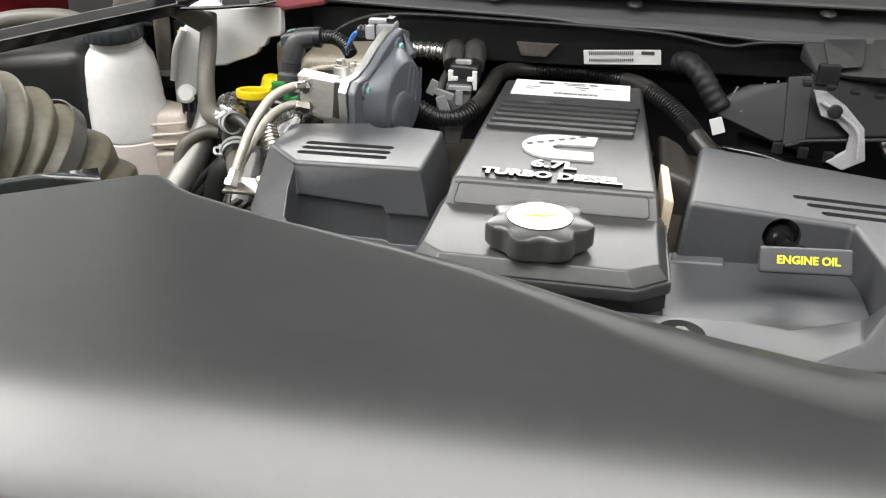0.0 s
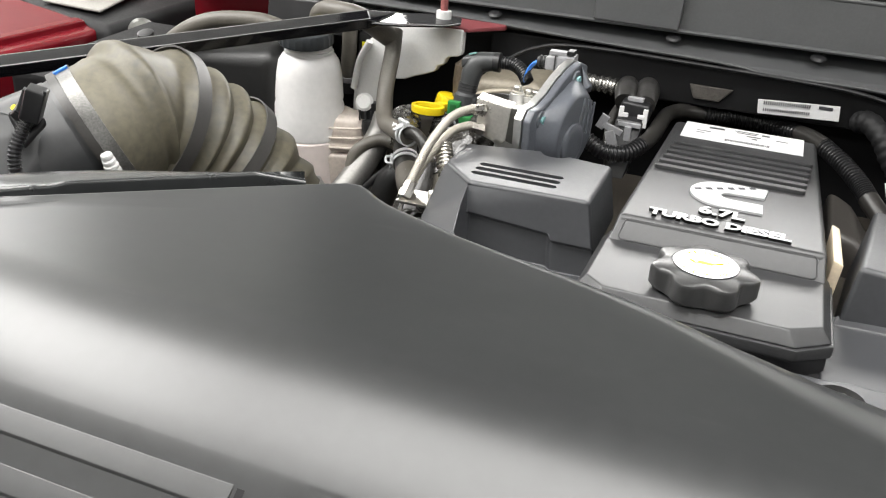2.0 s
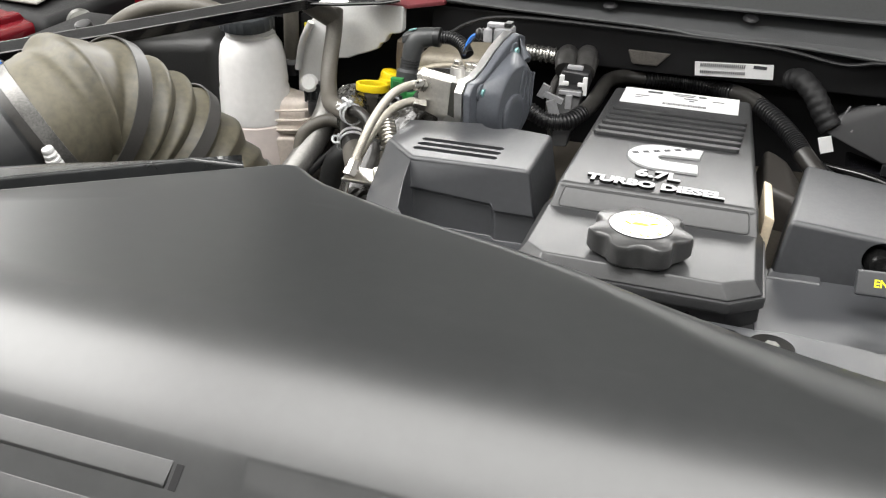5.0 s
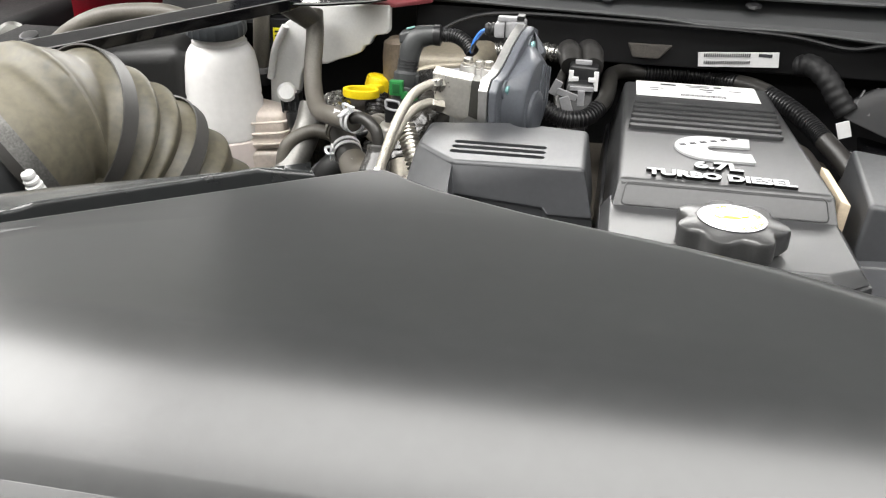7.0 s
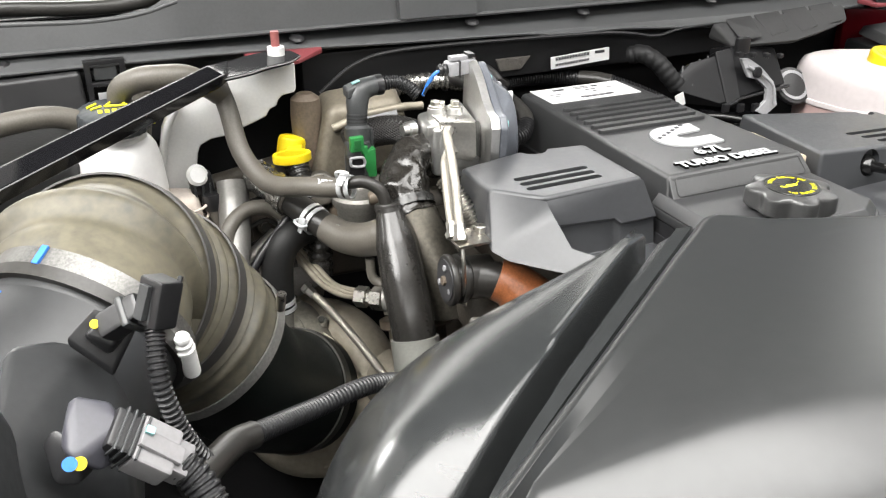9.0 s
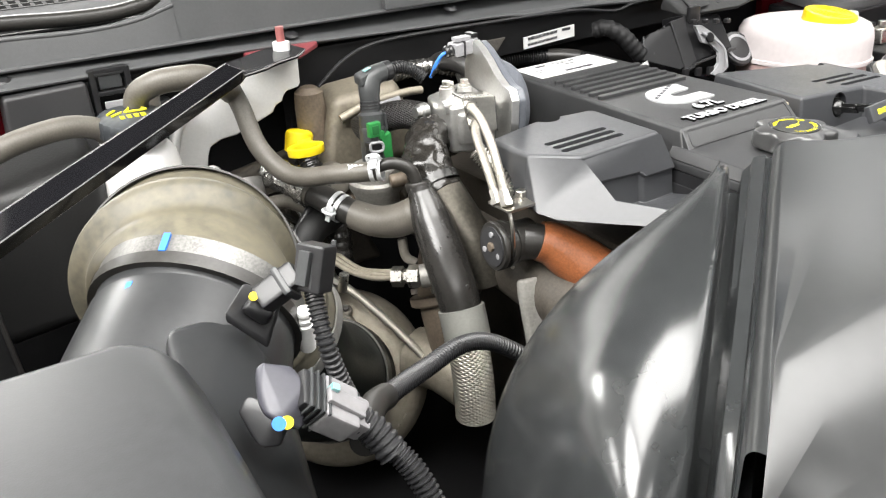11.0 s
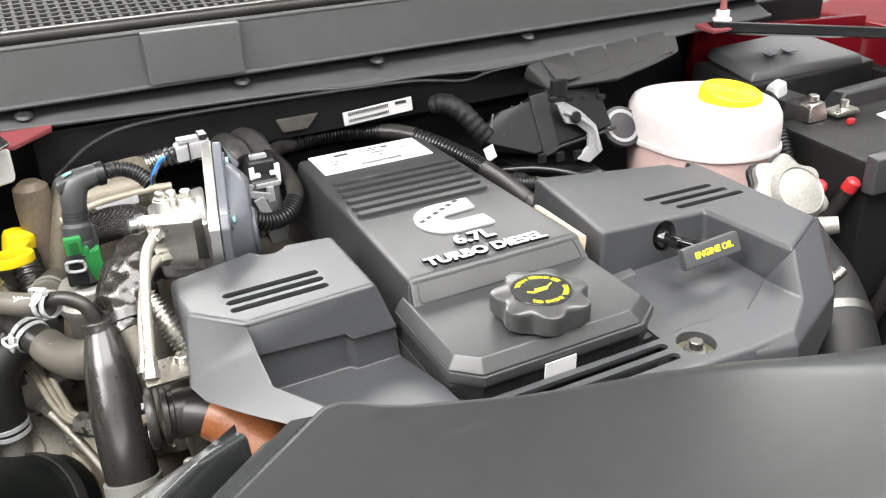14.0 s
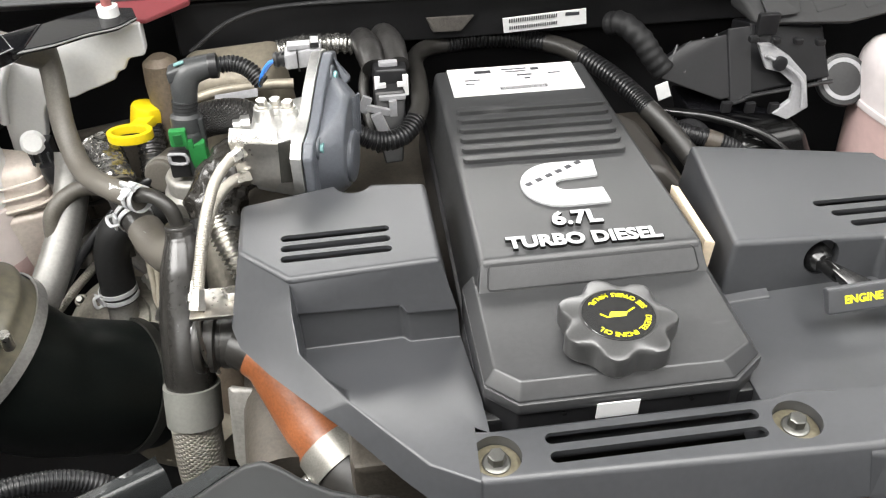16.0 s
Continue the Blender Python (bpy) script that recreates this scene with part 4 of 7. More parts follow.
part("side_tab", hull([(-0.217, 0.143, 0.046), (-0.217, 0.146, 0.046), (-0.204, 0.158, 0.040), (-0.204, 0.161, 0.040), (-0.219, 0.135, 0.002), (-0.219, 0.138, 0.002), (-0.204, 0.152, -0.010), (-0.204, 0.155, -0.010)], 0.0006), BOLT, act)


def braided_line(points, r, label):
    line = thing("braided_line", points[-1], label, "hose", "braided lines")
    part("braid", tube(points, r, 14, 8, ripple=0.00018, pitch=0.0022), BRAID, line)
    for a, b in ((points[0], points[1]), (points[-1], points[-2])):
        a, b = Vector(a), Vector(b)
        d = (b - a).normalized()
        part("fitting", lathe([(r * 1.55, 0), (r * 1.55, 0.007), (r * 1.25, 0.009), (r * 1.25, 0.020), (r * 1.05, 0.021)], a, d, 6), STEEL, line)
    return line


braided_line([(-0.257, 0.143, 0.038), (-0.268, 0.122, 0.042), (-0.281, 0.085, 0.038), (-0.292, 0.046, 0.014), (-0.300, 0.018, -0.018), (-0.306, -0.003, -0.047)], 0.0058, "steel braided coolant line with bright fittings")
braided_line([(-0.255, 0.136, 0.012), (-0.267, 0.118, 0.020), (-0.284, 0.092, 0.014), (-0.297, 0.056, -0.008), (-0.305, 0.028, -0.032), (-0.309, 0.012, -0.049)], 0.0058, "steel braided coolant line with bright fittings")

# mount plate, round isolator, orange boost hose
mount = thing("isolator_mount", (-0.29, 0.01, -0.11), "black round rubber isolator under a bright steel plate", "mount")
part("top_plate", box(-0.283, 0.008, -0.0505, 0.060, 0.044, 0.004, 0.001), STEEL, mount)
part("stud_bolt", hex_head((-0.272, 0.014, -0.0485), (0, 0, 1), 0.008, 0.009), STEEL, mount)
part("disc", lathe([(0.012, 0.002), (0.013, 0), (0.031, 0), (0.0325, 0.002), (0.0325, 0.006), (0.031, 0.008), (0.026, 0.009), (0.026, 0.014), (0.0315, 0.015), (0.0315, 0.020), (0.026, 0.022), (0.026, 0.026), (0.0275, 0.027), (0.0275, 0.058)], (-0.318, 0.014, -0.106), (0.985, -0.06, -0.06), 40), RUBBER, mount)
part("face_disc", lathe([(0.026, -0.0015), (0.0265, 0.001), (0.0265, 0.004)], (-0.318, 0.014, -0.106), (0.985, -0.06, -0.06), 32), mat("worn_disc_rubber", (0.032, 0.032, 0.034), 0.45, vary=0.4, scale=60), mount)
part("centre_nut", hex_head((-0.3185, 0.014, -0.106), (-0.985, 0.06, 0.06), 0.0065, 0.005), TANPIPE, mount)
for k in range(3):
    a = radians(90 + 120 * k)
    part("face_bolt", hex_head((-0.3185, 0.014 + 0.017 * math.cos(a), -0.106 + 0.017 * math.sin(a)), (-0.985, 0.06, 0.06), 0.0042, 0.003), CONN, mount)
part("strap", tube([(-0.306, -0.006, -0.052), (-0.307, -0.014, -0.075), (-0.306, -0.014, -0.105), (-0.300, -0.004, -0.135)], 0.0026, 8, 6), STEEL, mount)
boost = thing("boost_hose", (-0.19, -0.06, -0.16), "orange brown silicone hose with a wide steel clamp", "hose")
part("hose", tube([(-0.258, -0.006, -0.108), (-0.240, -0.018, -0.116), (-0.216, -0.044, -0.140), (-0.198, -0.072, -0.160), (-0.182, -0.098, -0.170)], 0.04, 36, 7, radii=[0.0265, 0.0300, 0.0355, 0.0375, 0.036]), ORANGE, boost)
part("neck", tube([(-0.276, 0.005, -0.107), (-0.256, -0.008, -0.110), (-0.238, -0.02, -0.117)], 0.024, 20, 3), RUBBER, boost, "dark neck of the hose")
part("clamp", band((-0.180, -0.101, -0.171), (0.50, -0.80, -0.33), 0.0368, 0.030, 0.002), mat("stamped_clamp_steel", (0.26, 0.25, 0.225), 0.36, metal=0.6, vary=0.2, scale=40), boost, "wide stamped steel clamp")
part("coupler", tube([(-0.182, -0.098, -0.170), (-0.166, -0.124, -0.181), (-0.142, -0.148, -0.20), (-0.11, -0.16, -0.25)], 0.0355, 24, 5), RUBBER, boost)
part("clamp_bolt", hex_head((-0.214, -0.112, -0.190), (-0.8, -0.5, -0.2), 0.007, 0.020), STEEL, boost)
tagged(part("flexible_pipe", tube([(-0.290, 0.085, 0.000), (-0.278, 0.068, -0.022), (-0.264, 0.053, -0.050), (-0.252, 0.042, -0.078)], 0.011, 16, 4, ripple=0.0016, pitch=0.005), STEEL), "short bright corrugated steel pipe", "pipe")
heat = thing("heat_shield", (-0.27, -0.02, -0.3), "grey pressed metal bracket with an oval hole", "bracket")
hs = part("sheet", hull([(-0.296, 0.0, -0.155), (-0.236, -0.02, -0.155), (-0.292, -0.012, -0.155), (-0.30, -0.03, -0.24), (-0.215, -0.07, -0.25), (-0.296, -0.04, -0.24), (-0.27, -0.05, -0.31), (-0.22, -0.08, -0.30)], 0.004), CASTGREY, heat)
carve(hs, [lathe([(0.013, -0.1), (0.013, 0.1)], (-0.262, -0.035, -0.2), (0.3, -0.8, 0.4), 20)])

# ---------- hoses at the turbo side ----------
def weave(m, pitch):
    """Two crossed sets of fine strands as relief on a sleeve."""
    nt = m.node_tree
    b = nt.nodes["Principled BSDF"]
    tex = nt.nodes.new("ShaderNodeTexCoord")
    waves = []
    for turn in (38, -38):
        mp = nt.nodes.new("ShaderNodeMapping")
        mp.inputs["Rotation"].default_value = (0, radians(turn), 0)
        w = nt.nodes.new("ShaderNodeTexWave")
        w.bands_direction = "Z"
        w.inputs["Scale"].default_value, w.inputs["Distortion"].default_value = 0.314 / pitch, 0.4
        nt.links.new(tex.outputs["Object"], mp.inputs["Vector"])
        nt.links.new(mp.outputs[0], w.inputs["Vector"])
        waves.append(w)
    top = nt.nodes.new("ShaderNodeMath")
    top.operation = "MAXIMUM"
    nt.links.new(waves[0].outputs["Fac"], top.inputs[0])
    nt.links.new(waves[1].outputs["Fac"], top.inputs[1])
    bump = nt.nodes.new("ShaderNodeBump")
    bump.inputs["Strength"].default_value, bump.inputs["Distance"].default_value = 0.9, 0.002
    nt.links.new(top.outputs[0], bump.inputs["Height"])
    nt.links.new(bump.outputs[0], b.inputs["Normal"])
    return m


WEAVE = weave(mat("woven_sleeve", (0.36, 0.34, 0.29), 0.42, metal=0.6, vary=0.25, scale=30), 0.0045)


def spring_clip(at, axis, r, up, parent):
    """Flat wire clip: two straps round the hose and a squeeze tab with a hole."""
    ax, u, v = ring_frame(axis)
    at, up = Vector(at), Vector(up)
    up = (up - ax * up.dot(ax)).normalized()
    across = ax.cross(up)
    for e in (-0.0052, 0.0052):
        part("clip_strap", band(at + ax * e, axis, r, 0.0060, 0.0016, 28), ZINC, parent, "bright spring clip")
    base = at + up * (r + 0.001)
    loop_ = [base - ax * 0.0085, base - ax * 0.008 + up * 0.008, base - ax * 0.0035 + up * 0.0105, base + ax * 0.0035 + up * 0.0105, base + ax * 0.008 + up * 0.008, base + ax * 0.0085]
    part("clip_tab", tube(loop_, 0.0022, 8, 4), ZINC, parent, "bright spring clip")
    part("clip_tongue", box(*(base + across * 0.010 + up * 0.001), 0.014, 0.008, 0.003, 0.001, Matrix((across, ax, up)).transposed()), ZINC, parent, "bright spring clip")
    part("clip_web", box(*(at + up * (r + 0.003)), 0.018, 0.012, 0.003, 0.001, Matrix((across, ax, up)).transposed()), ZINC, parent, "bright spring clip")


down = thing("coolant_down_hose", (-0.34, 0.06, -0.33), "thick black rubber hose with a grey cuff and braided sleeve", "hose")
part("hose", tube([(-0.340, 0.152, -0.058), (-0.339, 0.146, -0.072), (-0.340, 0.126, -0.100), (-0.343, 0.094, -0.140), (-0.345, 0.066, -0.178), (-0.346, 0.049, -0.210)], 0.028, 28, 7, radii=[0.0165, 0.0200, 0.0275, 0.0300, 0.0295, 0.0285]), mat("smooth_hose_rubber", (0.020, 0.019, 0.0175), 0.24, vary=0.2, spec=0.55), down)
part("top_collar", lathe([(0.0165, 0), (0.0175, 0.003), (0.0175, 0.010), (0.016, 0.012)], (-0.340, 0.154, -0.066), (0, 0.25, 1), 22), RUBBER, down)
part("cuff", tube([(-0.346, 0.051, -0.203), (-0.347, 0.042, -0.224), (-0.348, 0.034, -0.245)], 0.032, 28, 3), mat("pale_cuff", (0.17, 0.17, 0.155), 0.5), down, "pale grey cuff")
part("sleeve", tube([(-0.348, 0.036, -0.242), (-0.350, 0.022, -0.30), (-0.350, 0.018, -0.36)], 0.0285, 28, 6), WEAVE, down, "woven braided sleeve")

egr = thing("vent_hose", (-0.42, 0.22, -0.05), "grey rubber vent hose with a bright spring clip", "hose")
part("hose", tube([(-0.505, 0.395, 0.068), (-0.498, 0.372, 0.035), (-0.492, 0.335, -0.02), (-0.468, 0.285, -0.052), (-0.425, 0.225, -0.042), (-0.385, 0.186, -0.036)], 0.0138, 18, 8), GREYHOSE, egr)
part("spout", tube([(-0.385, 0.186, -0.030), (-0.366, 0.174, -0.026), (-0.348, 0.162, -0.036), (-0.341, 0.154, -0.058)], 0.0085, 14, 6), RUBBER, egr)
spring_clip((-0.386, 0.186, -0.034), (0.75, -0.66, 0.1), 0.0146, (0.1, -0.5, 0.85), egr)
letters("EGR", 0.012, 0.0002, LABEL, T((-0.411, 0.199, -0.0285)) @ Matrix.Rotation(radians(-41), 4, "Z") @ Matrix.Rotation(radians(55), 4, "X") @ Matrix.Rotation(radians(180), 4, "Z"), "printed_words", egr, 0.0004)

elbow_hose = thing("coolant_elbow_hose", (-0.39, 0.23, -0.12), "grey coolant hose clamped to a cast elbow", "hose")
part("hose", tube([(-0.455, 0.345, -0.075), (-0.435, 0.295, -0.09), (-0.414, 0.252, -0.105), (-0.392, 0.222, -0.118)], 0.0195, 18, 6), RUBBER, elbow_hose)
part("foil_wrap", crumple(tube([(-0.470, 0.372, -0.070), (-0.455, 0.345, -0.076), (-0.437, 0.298, -0.089)], 0.0235, 32, 14), 0.009, 0.004), FOIL, elbow_hose, "crinkled foil wrap")
part("elbow", tube([(-0.402, 0.236, -0.113), (-0.386, 0.208, -0.118), (-0.366, 0.180, -0.114), (-0.346, 0.156, -0.100), (-0.338, 0.142, -0.088)], 0.0215, 22, 7, radii=[0.0215, 0.0225, 0.0240, 0.0245, 0.0200]), GREYHOSE, elbow_hose, "grey cast elbow")
spring_clip((-0.416, 0.255, -0.104), (0.4, -0.8, -0.3), 0.0203, (-0.85, -0.45, 0.1), elbow_hose)
part("collar", band((-0.440, 0.305, -0.086), (0.4, -0.8, -0.3), 0.0195, 0.022, 0.0015, 24), GREYHOSE, elbow_hose)
part("mould_line", box(-0.398, 0.213, -0.098, 0.020, 0.004, 0.002, 0.0005, Matrix.Rotation(radians(-50), 3, "Z")), CONN, elbow_hose)
part("drain_spout", tube([(-0.362, 0.172, -0.14), (-0.362, 0.165, -0.165), (-0.352, 0.155, -0.175)], 0.007, 12, 5), GREYHOSE, elbow_hose)

lower_hose = thing("lower_coolant_hose", (-0.472, 0.281, -0.25), "black rubber elbow hose with a spring clip", "hose")
part("hose", tube([(-0.385, 0.325, -0.150), (-0.418, 0.306, -0.141), (-0.450, 0.294, -0.150), (-0.467, 0.288, -0.185), (-0.472, 0.281, -0.255)], 0.0235, 22, 7), mat("soft_black_hose", (0.012, 0.012, 0.012), 0.5, vary=0.3, spec=0.3), lower_hose)
spring_clip((-0.472, 0.2815, -0.245), (0.05, -0.1, -0.99), 0.0242, (-0.75, -0.6, 0.1), lower_hose)
part("pipe_stub", tube([(-0.472, 0.281, -0.252), (-0.473, 0.278, -0.285)], 0.020, 18, 2), CASTGREY, lower_hose)
tagged(part("small_loop_hose", tube([(-0.535, 0.29, -0.17), (-0.53, 0.305, -0.125), (-0.50, 0.325, -0.105), (-0.465, 0.325, -0.105), (-0.44, 0.315, -0.12)], 0.011, 14, 6), GREYHOSE), "thin grey rubber hose bent in a loop", "hose")
for k in range(3):
    tagged(part("steel_line", tube([(-0.442 + 0.008 * k, 0.345, -0.185), (-0.427 + 0.008 * k, 0.30, -0.196), (-0.413 + 0.007 * k, 0.245, -0.206), (-0.398 + 0.003 * k, 0.192, -0.200 + 0.004 * k), (-0.375, 0.155, -0.188 + 0.003 * k)], 0.0045, 10, 6), TANMETAL), "thin bent steel oil line", "pipe", "oil lines")
union = thing("line_union", (-0.38, 0.13, -0.175), "bright hexagonal line union on a grey body", "fitting")
part("nut", lathe([(0.015, 0), (0.015, 0.016), (0.011, 0.018), (0.011, 0.026)], (-0.386, 0.164, -0.190), (0.70, -0.70, 0.08), 6), STEEL, union)
part("nut", lathe([(0.0165, 0), (0.0165, 0.016), (0.010, 0.018)], (-0.369, 0.147, -0.188), (0.70, -0.70, 0.08), 6), STEEL, union)
part("body", lathe([(0.017, 0), (0.018, 0.045)], (-0.357, 0.135, -0.187), (0.8, -0.5, 0.1), 18), CASTGREY, union)
braided_line([(-0.43, 0.285, -0.225), (-0.405, 0.245, -0.250), (-0.375, 0.195, -0.292), (-0.350, 0.155, -0.335), (-0.335, 0.14, -0.37)], 0.0062, "steel braided oil line on the turbo")

turbo = thing("turbocharger", (-0.42, 0.28, -0.4), "cast metal turbocharger housing with a paper tag", "turbocharger")
TA = Vector((-0.55, -0.62, 0.56))
TC0 = Vector((-0.428, 0.290, -0.412))
part("volute", lathe([(0.052, -0.030)] + [(0.098 + 0.046 * math.cos(radians(a)), 0.046 * math.sin(radians(a))) for a in range(-150, 151, 15)] + [(0.058, 0.026), (0.050, 0.024)], TC0, TA, 64), TANMETAL, turbo, "cast tan volute")
part("backplate", lathe([(0.04, -0.05), (0.112, -0.050), (0.114, -0.046), (0.114, -0.034), (0.10, -0.030)], TC0, TA, 48), CASTGREY, turbo, "machined back plate")
part("inlet_rim", lathe([(0.084, 0.03), (0.090, 0.036), (0.092, 0.062), (0.084, 0.064)], TC0, TA, 40), TANMETAL, turbo)
for k in range(5):
    lx, lu, lv = ring_frame(TA)
    la = radians(118 + 9 * k)
    lp = TC0 + (lu * math.cos(la) + lv * math.sin(la)) * 0.128 + lx * 0.034
    part("cast_mark", box(*lp, 0.010, 0.0035, 0.003, 0.0006, Matrix((lu * -math.sin(la) + lv * math.cos(la), lu * math.cos(la) + lv * math.sin(la), lx)).transposed()), TANMETAL, turbo, "raised cast marks")
part("outlet", tube([(-0.335, 0.20, -0.36), (-0.315, 0.15, -0.36), (-0.30, 0.10, -0.37)], 0.045, 20, 4), TANMETAL, turbo)
part("paper_tag", box(-0.360, 0.268, -0.372, 0.022, 0.030, 0.002, 0, Matrix.Rotation(radians(20), 3, "Y") @ Matrix.Rotation(radians(48), 3, "X")), LABEL, turbo, "small pale tag")
part("ink_bar", box(-0.354, 0.266, -0.3705, 0.008, 0.016, 0.002, 0, Matrix.Rotation(radians(20), 3, "Y") @ Matrix.Rotation(radians(48), 3, "X")), BLUE, turbo, "blue printed block")
for k in range(5):
    a = radians(60 + 30 * k)
    ax, u, v = ring_frame(TA)
    part("flange_bolt", hex_head(TC0 - ax * 0.034 + (u * math.cos(a) + v * math.sin(a)) * 0.106, TA, 0.006, 0.007), STEEL, turbo)

# sensor with green lock, elbow and conduit
sens = thing("exhaust_sensor", (-0.34, 0.28, -0.07), "grey sensor connector with a bright green lock", "connector")
SENSGREY = mat("sensor_grey_plastic", (0.035, 0.037, 0.038), 0.38, vary=0.2, scale=25)
part("base", lathe([(0.034, -0.150), (0.034, -0.112), (0.041, -0.100), (0.041, -0.090), (0.036, -0.086), (0.0365, -0.070), (0.034, -0.066), (0.030, -0.064), (0.022, -0.0645)], (-0.337, 0.284, 0.0), (0, 0, 1), 32), CASTGREY, sens, "cast metal base ring")
part("body", lathe([(0.0195, -0.062), (0.0195, -0.012), (0.0175, -0.008), (0.0185, -0.004), (0.0185, 0.010), (0.0145, 0.014), (0.0140, 0.030)], (-0.334, 0.288, 0.0), (0.06, 0.15, 1), 26), SENSGREY, sens)
for k in range(3):
    part("seal_ring", band((-0.3325 + 0.0005 * k, 0.2915 + 0.0005 * k, 0.018 + 0.0045 * k), (0.06, 0.15, 1), 0.0140, 0.0022, 0.0014, 24), BLACK, sens)
part("side_rib", box(-0.316, 0.282, -0.010, 0.006, 0.010, 0.040, 0.002), SENSGREY, sens)
part("green_lock", hull([(-0.334, 0.262, -0.058), (-0.314, 0.264, -0.060), (-0.334, 0.262, -0.018), (-0.314, 0.266, -0.016), (-0.334, 0.285, -0.058), (-0.314, 0.287, -0.060), (-0.334, 0.285, -0.018), (-0.314, 0.288, -0.016)], 0.003), GREEN, sens, "bright green plastic lock")
part("green_tab", box(-0.343, 0.266, -0.006, 0.020, 0.010, 0.022, 0.002), GREEN, sens, "bright green plastic lock")
part("green_tab", box(-0.332, 0.266, -0.016, 0.010, 0.008, 0.012, 0.002), GREEN, sens, "bright green plastic lock")
# Half-tone green plate on the tab gives the shade of its slot.
part("tab_slot_shade", box(-0.343, 0.2605, -0.006, 0.010, 0.002, 0.013, 0.0005), mat("slot_shade_green", (0.012, 0.09, 0.024), 0.45), sens)
part("latch", box(-0.347, 0.263, -0.040, 0.024, 0.014, 0.034, 0.003), BLACK, sens)
part("latch_frame", tube([(-0.356, 0.255, -0.022), (-0.338, 0.255, -0.024), (-0.337, 0.255, -0.036), (-0.355, 0.255, -0.034), (-0.356, 0.255, -0.022)], 0.0022, 8, 3), CONN, sens)
part("elbow", tube([(-0.331, 0.293, 0.024), (-0.329, 0.297, 0.044), (-0.322, 0.302, 0.058), (-0.306, 0.306, 0.0625), (-0.293, 0.308, 0.063)], 0.0165, 20, 6, radii=[0.0140, 0.0160, 0.0165, 0.0145, 0.0138]), SENSGREY, sens)
part("elbow_cap", hull([(-0.345, 0.288, 0.050), (-0.318, 0.292, 0.062), (-0.345, 0.312, 0.052), (-0.318, 0.316, 0.064), (-0.346, 0.290, 0.066), (-0.318, 0.294, 0.074), (-0.346, 0.312, 0.067), (-0.318, 0.316, 0.075)], 0.004, 3), SENSGREY, sens)
part("teal_mark", box(-0.330, 0.298, 0.0735, 0.012, 0.007, 0.002, 0.0005, Matrix.Rotation(radians(-16), 3, "Y")), TEAL, sens, "teal paint mark")
part("collar", lathe([(0.0140, 0), (0.0150, 0.002), (0.0150, 0.010), (0.0110, 0.012)], (-0.298, 0.307, 0.063), (1, 0.06, 0.02), 22), BLACK, sens)
part("conduit", tube([(-0.290, 0.308, 0.063), (-0.268, 0.307, 0.064), (-0.250, 0.300, 0.057), (-0.238, 0.290, 0.045)], 0.0096, 16, 4, ripple=0.0008, pitch=0.0040), BLACK, sens, "black corrugated conduit")

dipy = thing("transmission_dipstick", (-0.405, 0.39, -0.06), "yellow plastic knob with a finger ring on a black tube", "dipstick")
part("cap", lathe([(0.018, -0.026), (0.0215, -0.024), (0.0215, 0.002), (0.0195, 0.007), (0.014, 0.0095), (0.004, 0.010)], (-0.403, 0.400, -0.036), (0.22, 0.10, 0.96), 32), YELLOW, dipy)


def oval_ring(at, a, b, wall, h, bevel):
    """An upright-walled oval ring with a hole."""
    bm = bmesh.new()
    rows = [[bm.verts.new((at[0] + (a - w) * math.cos(t), at[1] + (b - w) * math.sin(t), at[2] + z)) for t in (2 * math.pi * i / 40 for i in range(40))] for w, z in ((0, 0), (0, h), (wall, h), (wall, 0))]
    for p, q in zip(rows, rows[1:] + rows[:1]):
        for i in range(40):
            bm.faces.new((p[i], p[(i + 1) % 40], q[(i + 1) % 40], q[i]))
    return soften(bm, bevel, 2, 50)


part("finger_ring", oval_ring((-0.418, 0.345, -0.047), 0.029, 0.019, 0.0065, 0.013, 0.002), YELLOW, dipy)
part("ring_neck", hull([(-0.424, 0.361, -0.046), (-0.400, 0.358, -0.046), (-0.424, 0.361, -0.035), (-0.400, 0.358, -0.035), (-0.414, 0.385, -0.052), (-0.390, 0.385, -0.052), (-0.414, 0.385, -0.036), (-0.390, 0.385, -0.036)], 0.003), YELLOW, dipy)
part("guide_tube", tube([(-0.404, 0.396, -0.055), (-0.402, 0.372, -0.082), (-0.398, 0.335, -0.115), (-0.396, 0.31, -0.16), (-0.40, 0.30, -0.22)], 0.0185, 18, 5, ripple=0.0010, pitch=0.011), mat("wrapped_tube", (0.022, 0.021, 0.020), 0.26, vary=0.4, scale=40, bump=0.6, bscale=120), dipy)

boot_elbow = thing("crossover_boot", (-0.29, 0.17, -0.07), "glossy black wrapped elbow above a grey metal pipe", "pipe")
part("boot", crumple(tube([(-0.238, 0.235, -0.030), (-0.266, 0.232, -0.026), (-0.292, 0.212, -0.034), (-0.302, 0.182, -0.058), (-0.300, 0.155, -0.082)], 0.031, 44, 12), 0.030, 0.0085), mat("glossy_wrap", (0.018, 0.0165, 0.0145), 0.2, vary=0.4, scale=30), boot_elbow, sharp=60)
part("wrap_band", band((-0.301, 0.168, -0.070), (0.0, -0.7, -0.7), 0.0305, 0.012, 0.003, 30), mat("wrap_band_steel", (0.03, 0.03, 0.029), 0.24, metal=0.4), boot_elbow, "dark shiny clamp band")
part("pipe", tube([(-0.300, 0.158, -0.080), (-0.292, 0.128, -0.115), (-0.282, 0.10, -0.155), (-0.275, 0.085, -0.20)], 0.031, 26, 5), mat("sooty_metal_pipe", (0.085, 0.078, 0.064), 0.34, metal=0.7, vary=0.35, scale=14), boot_elbow)
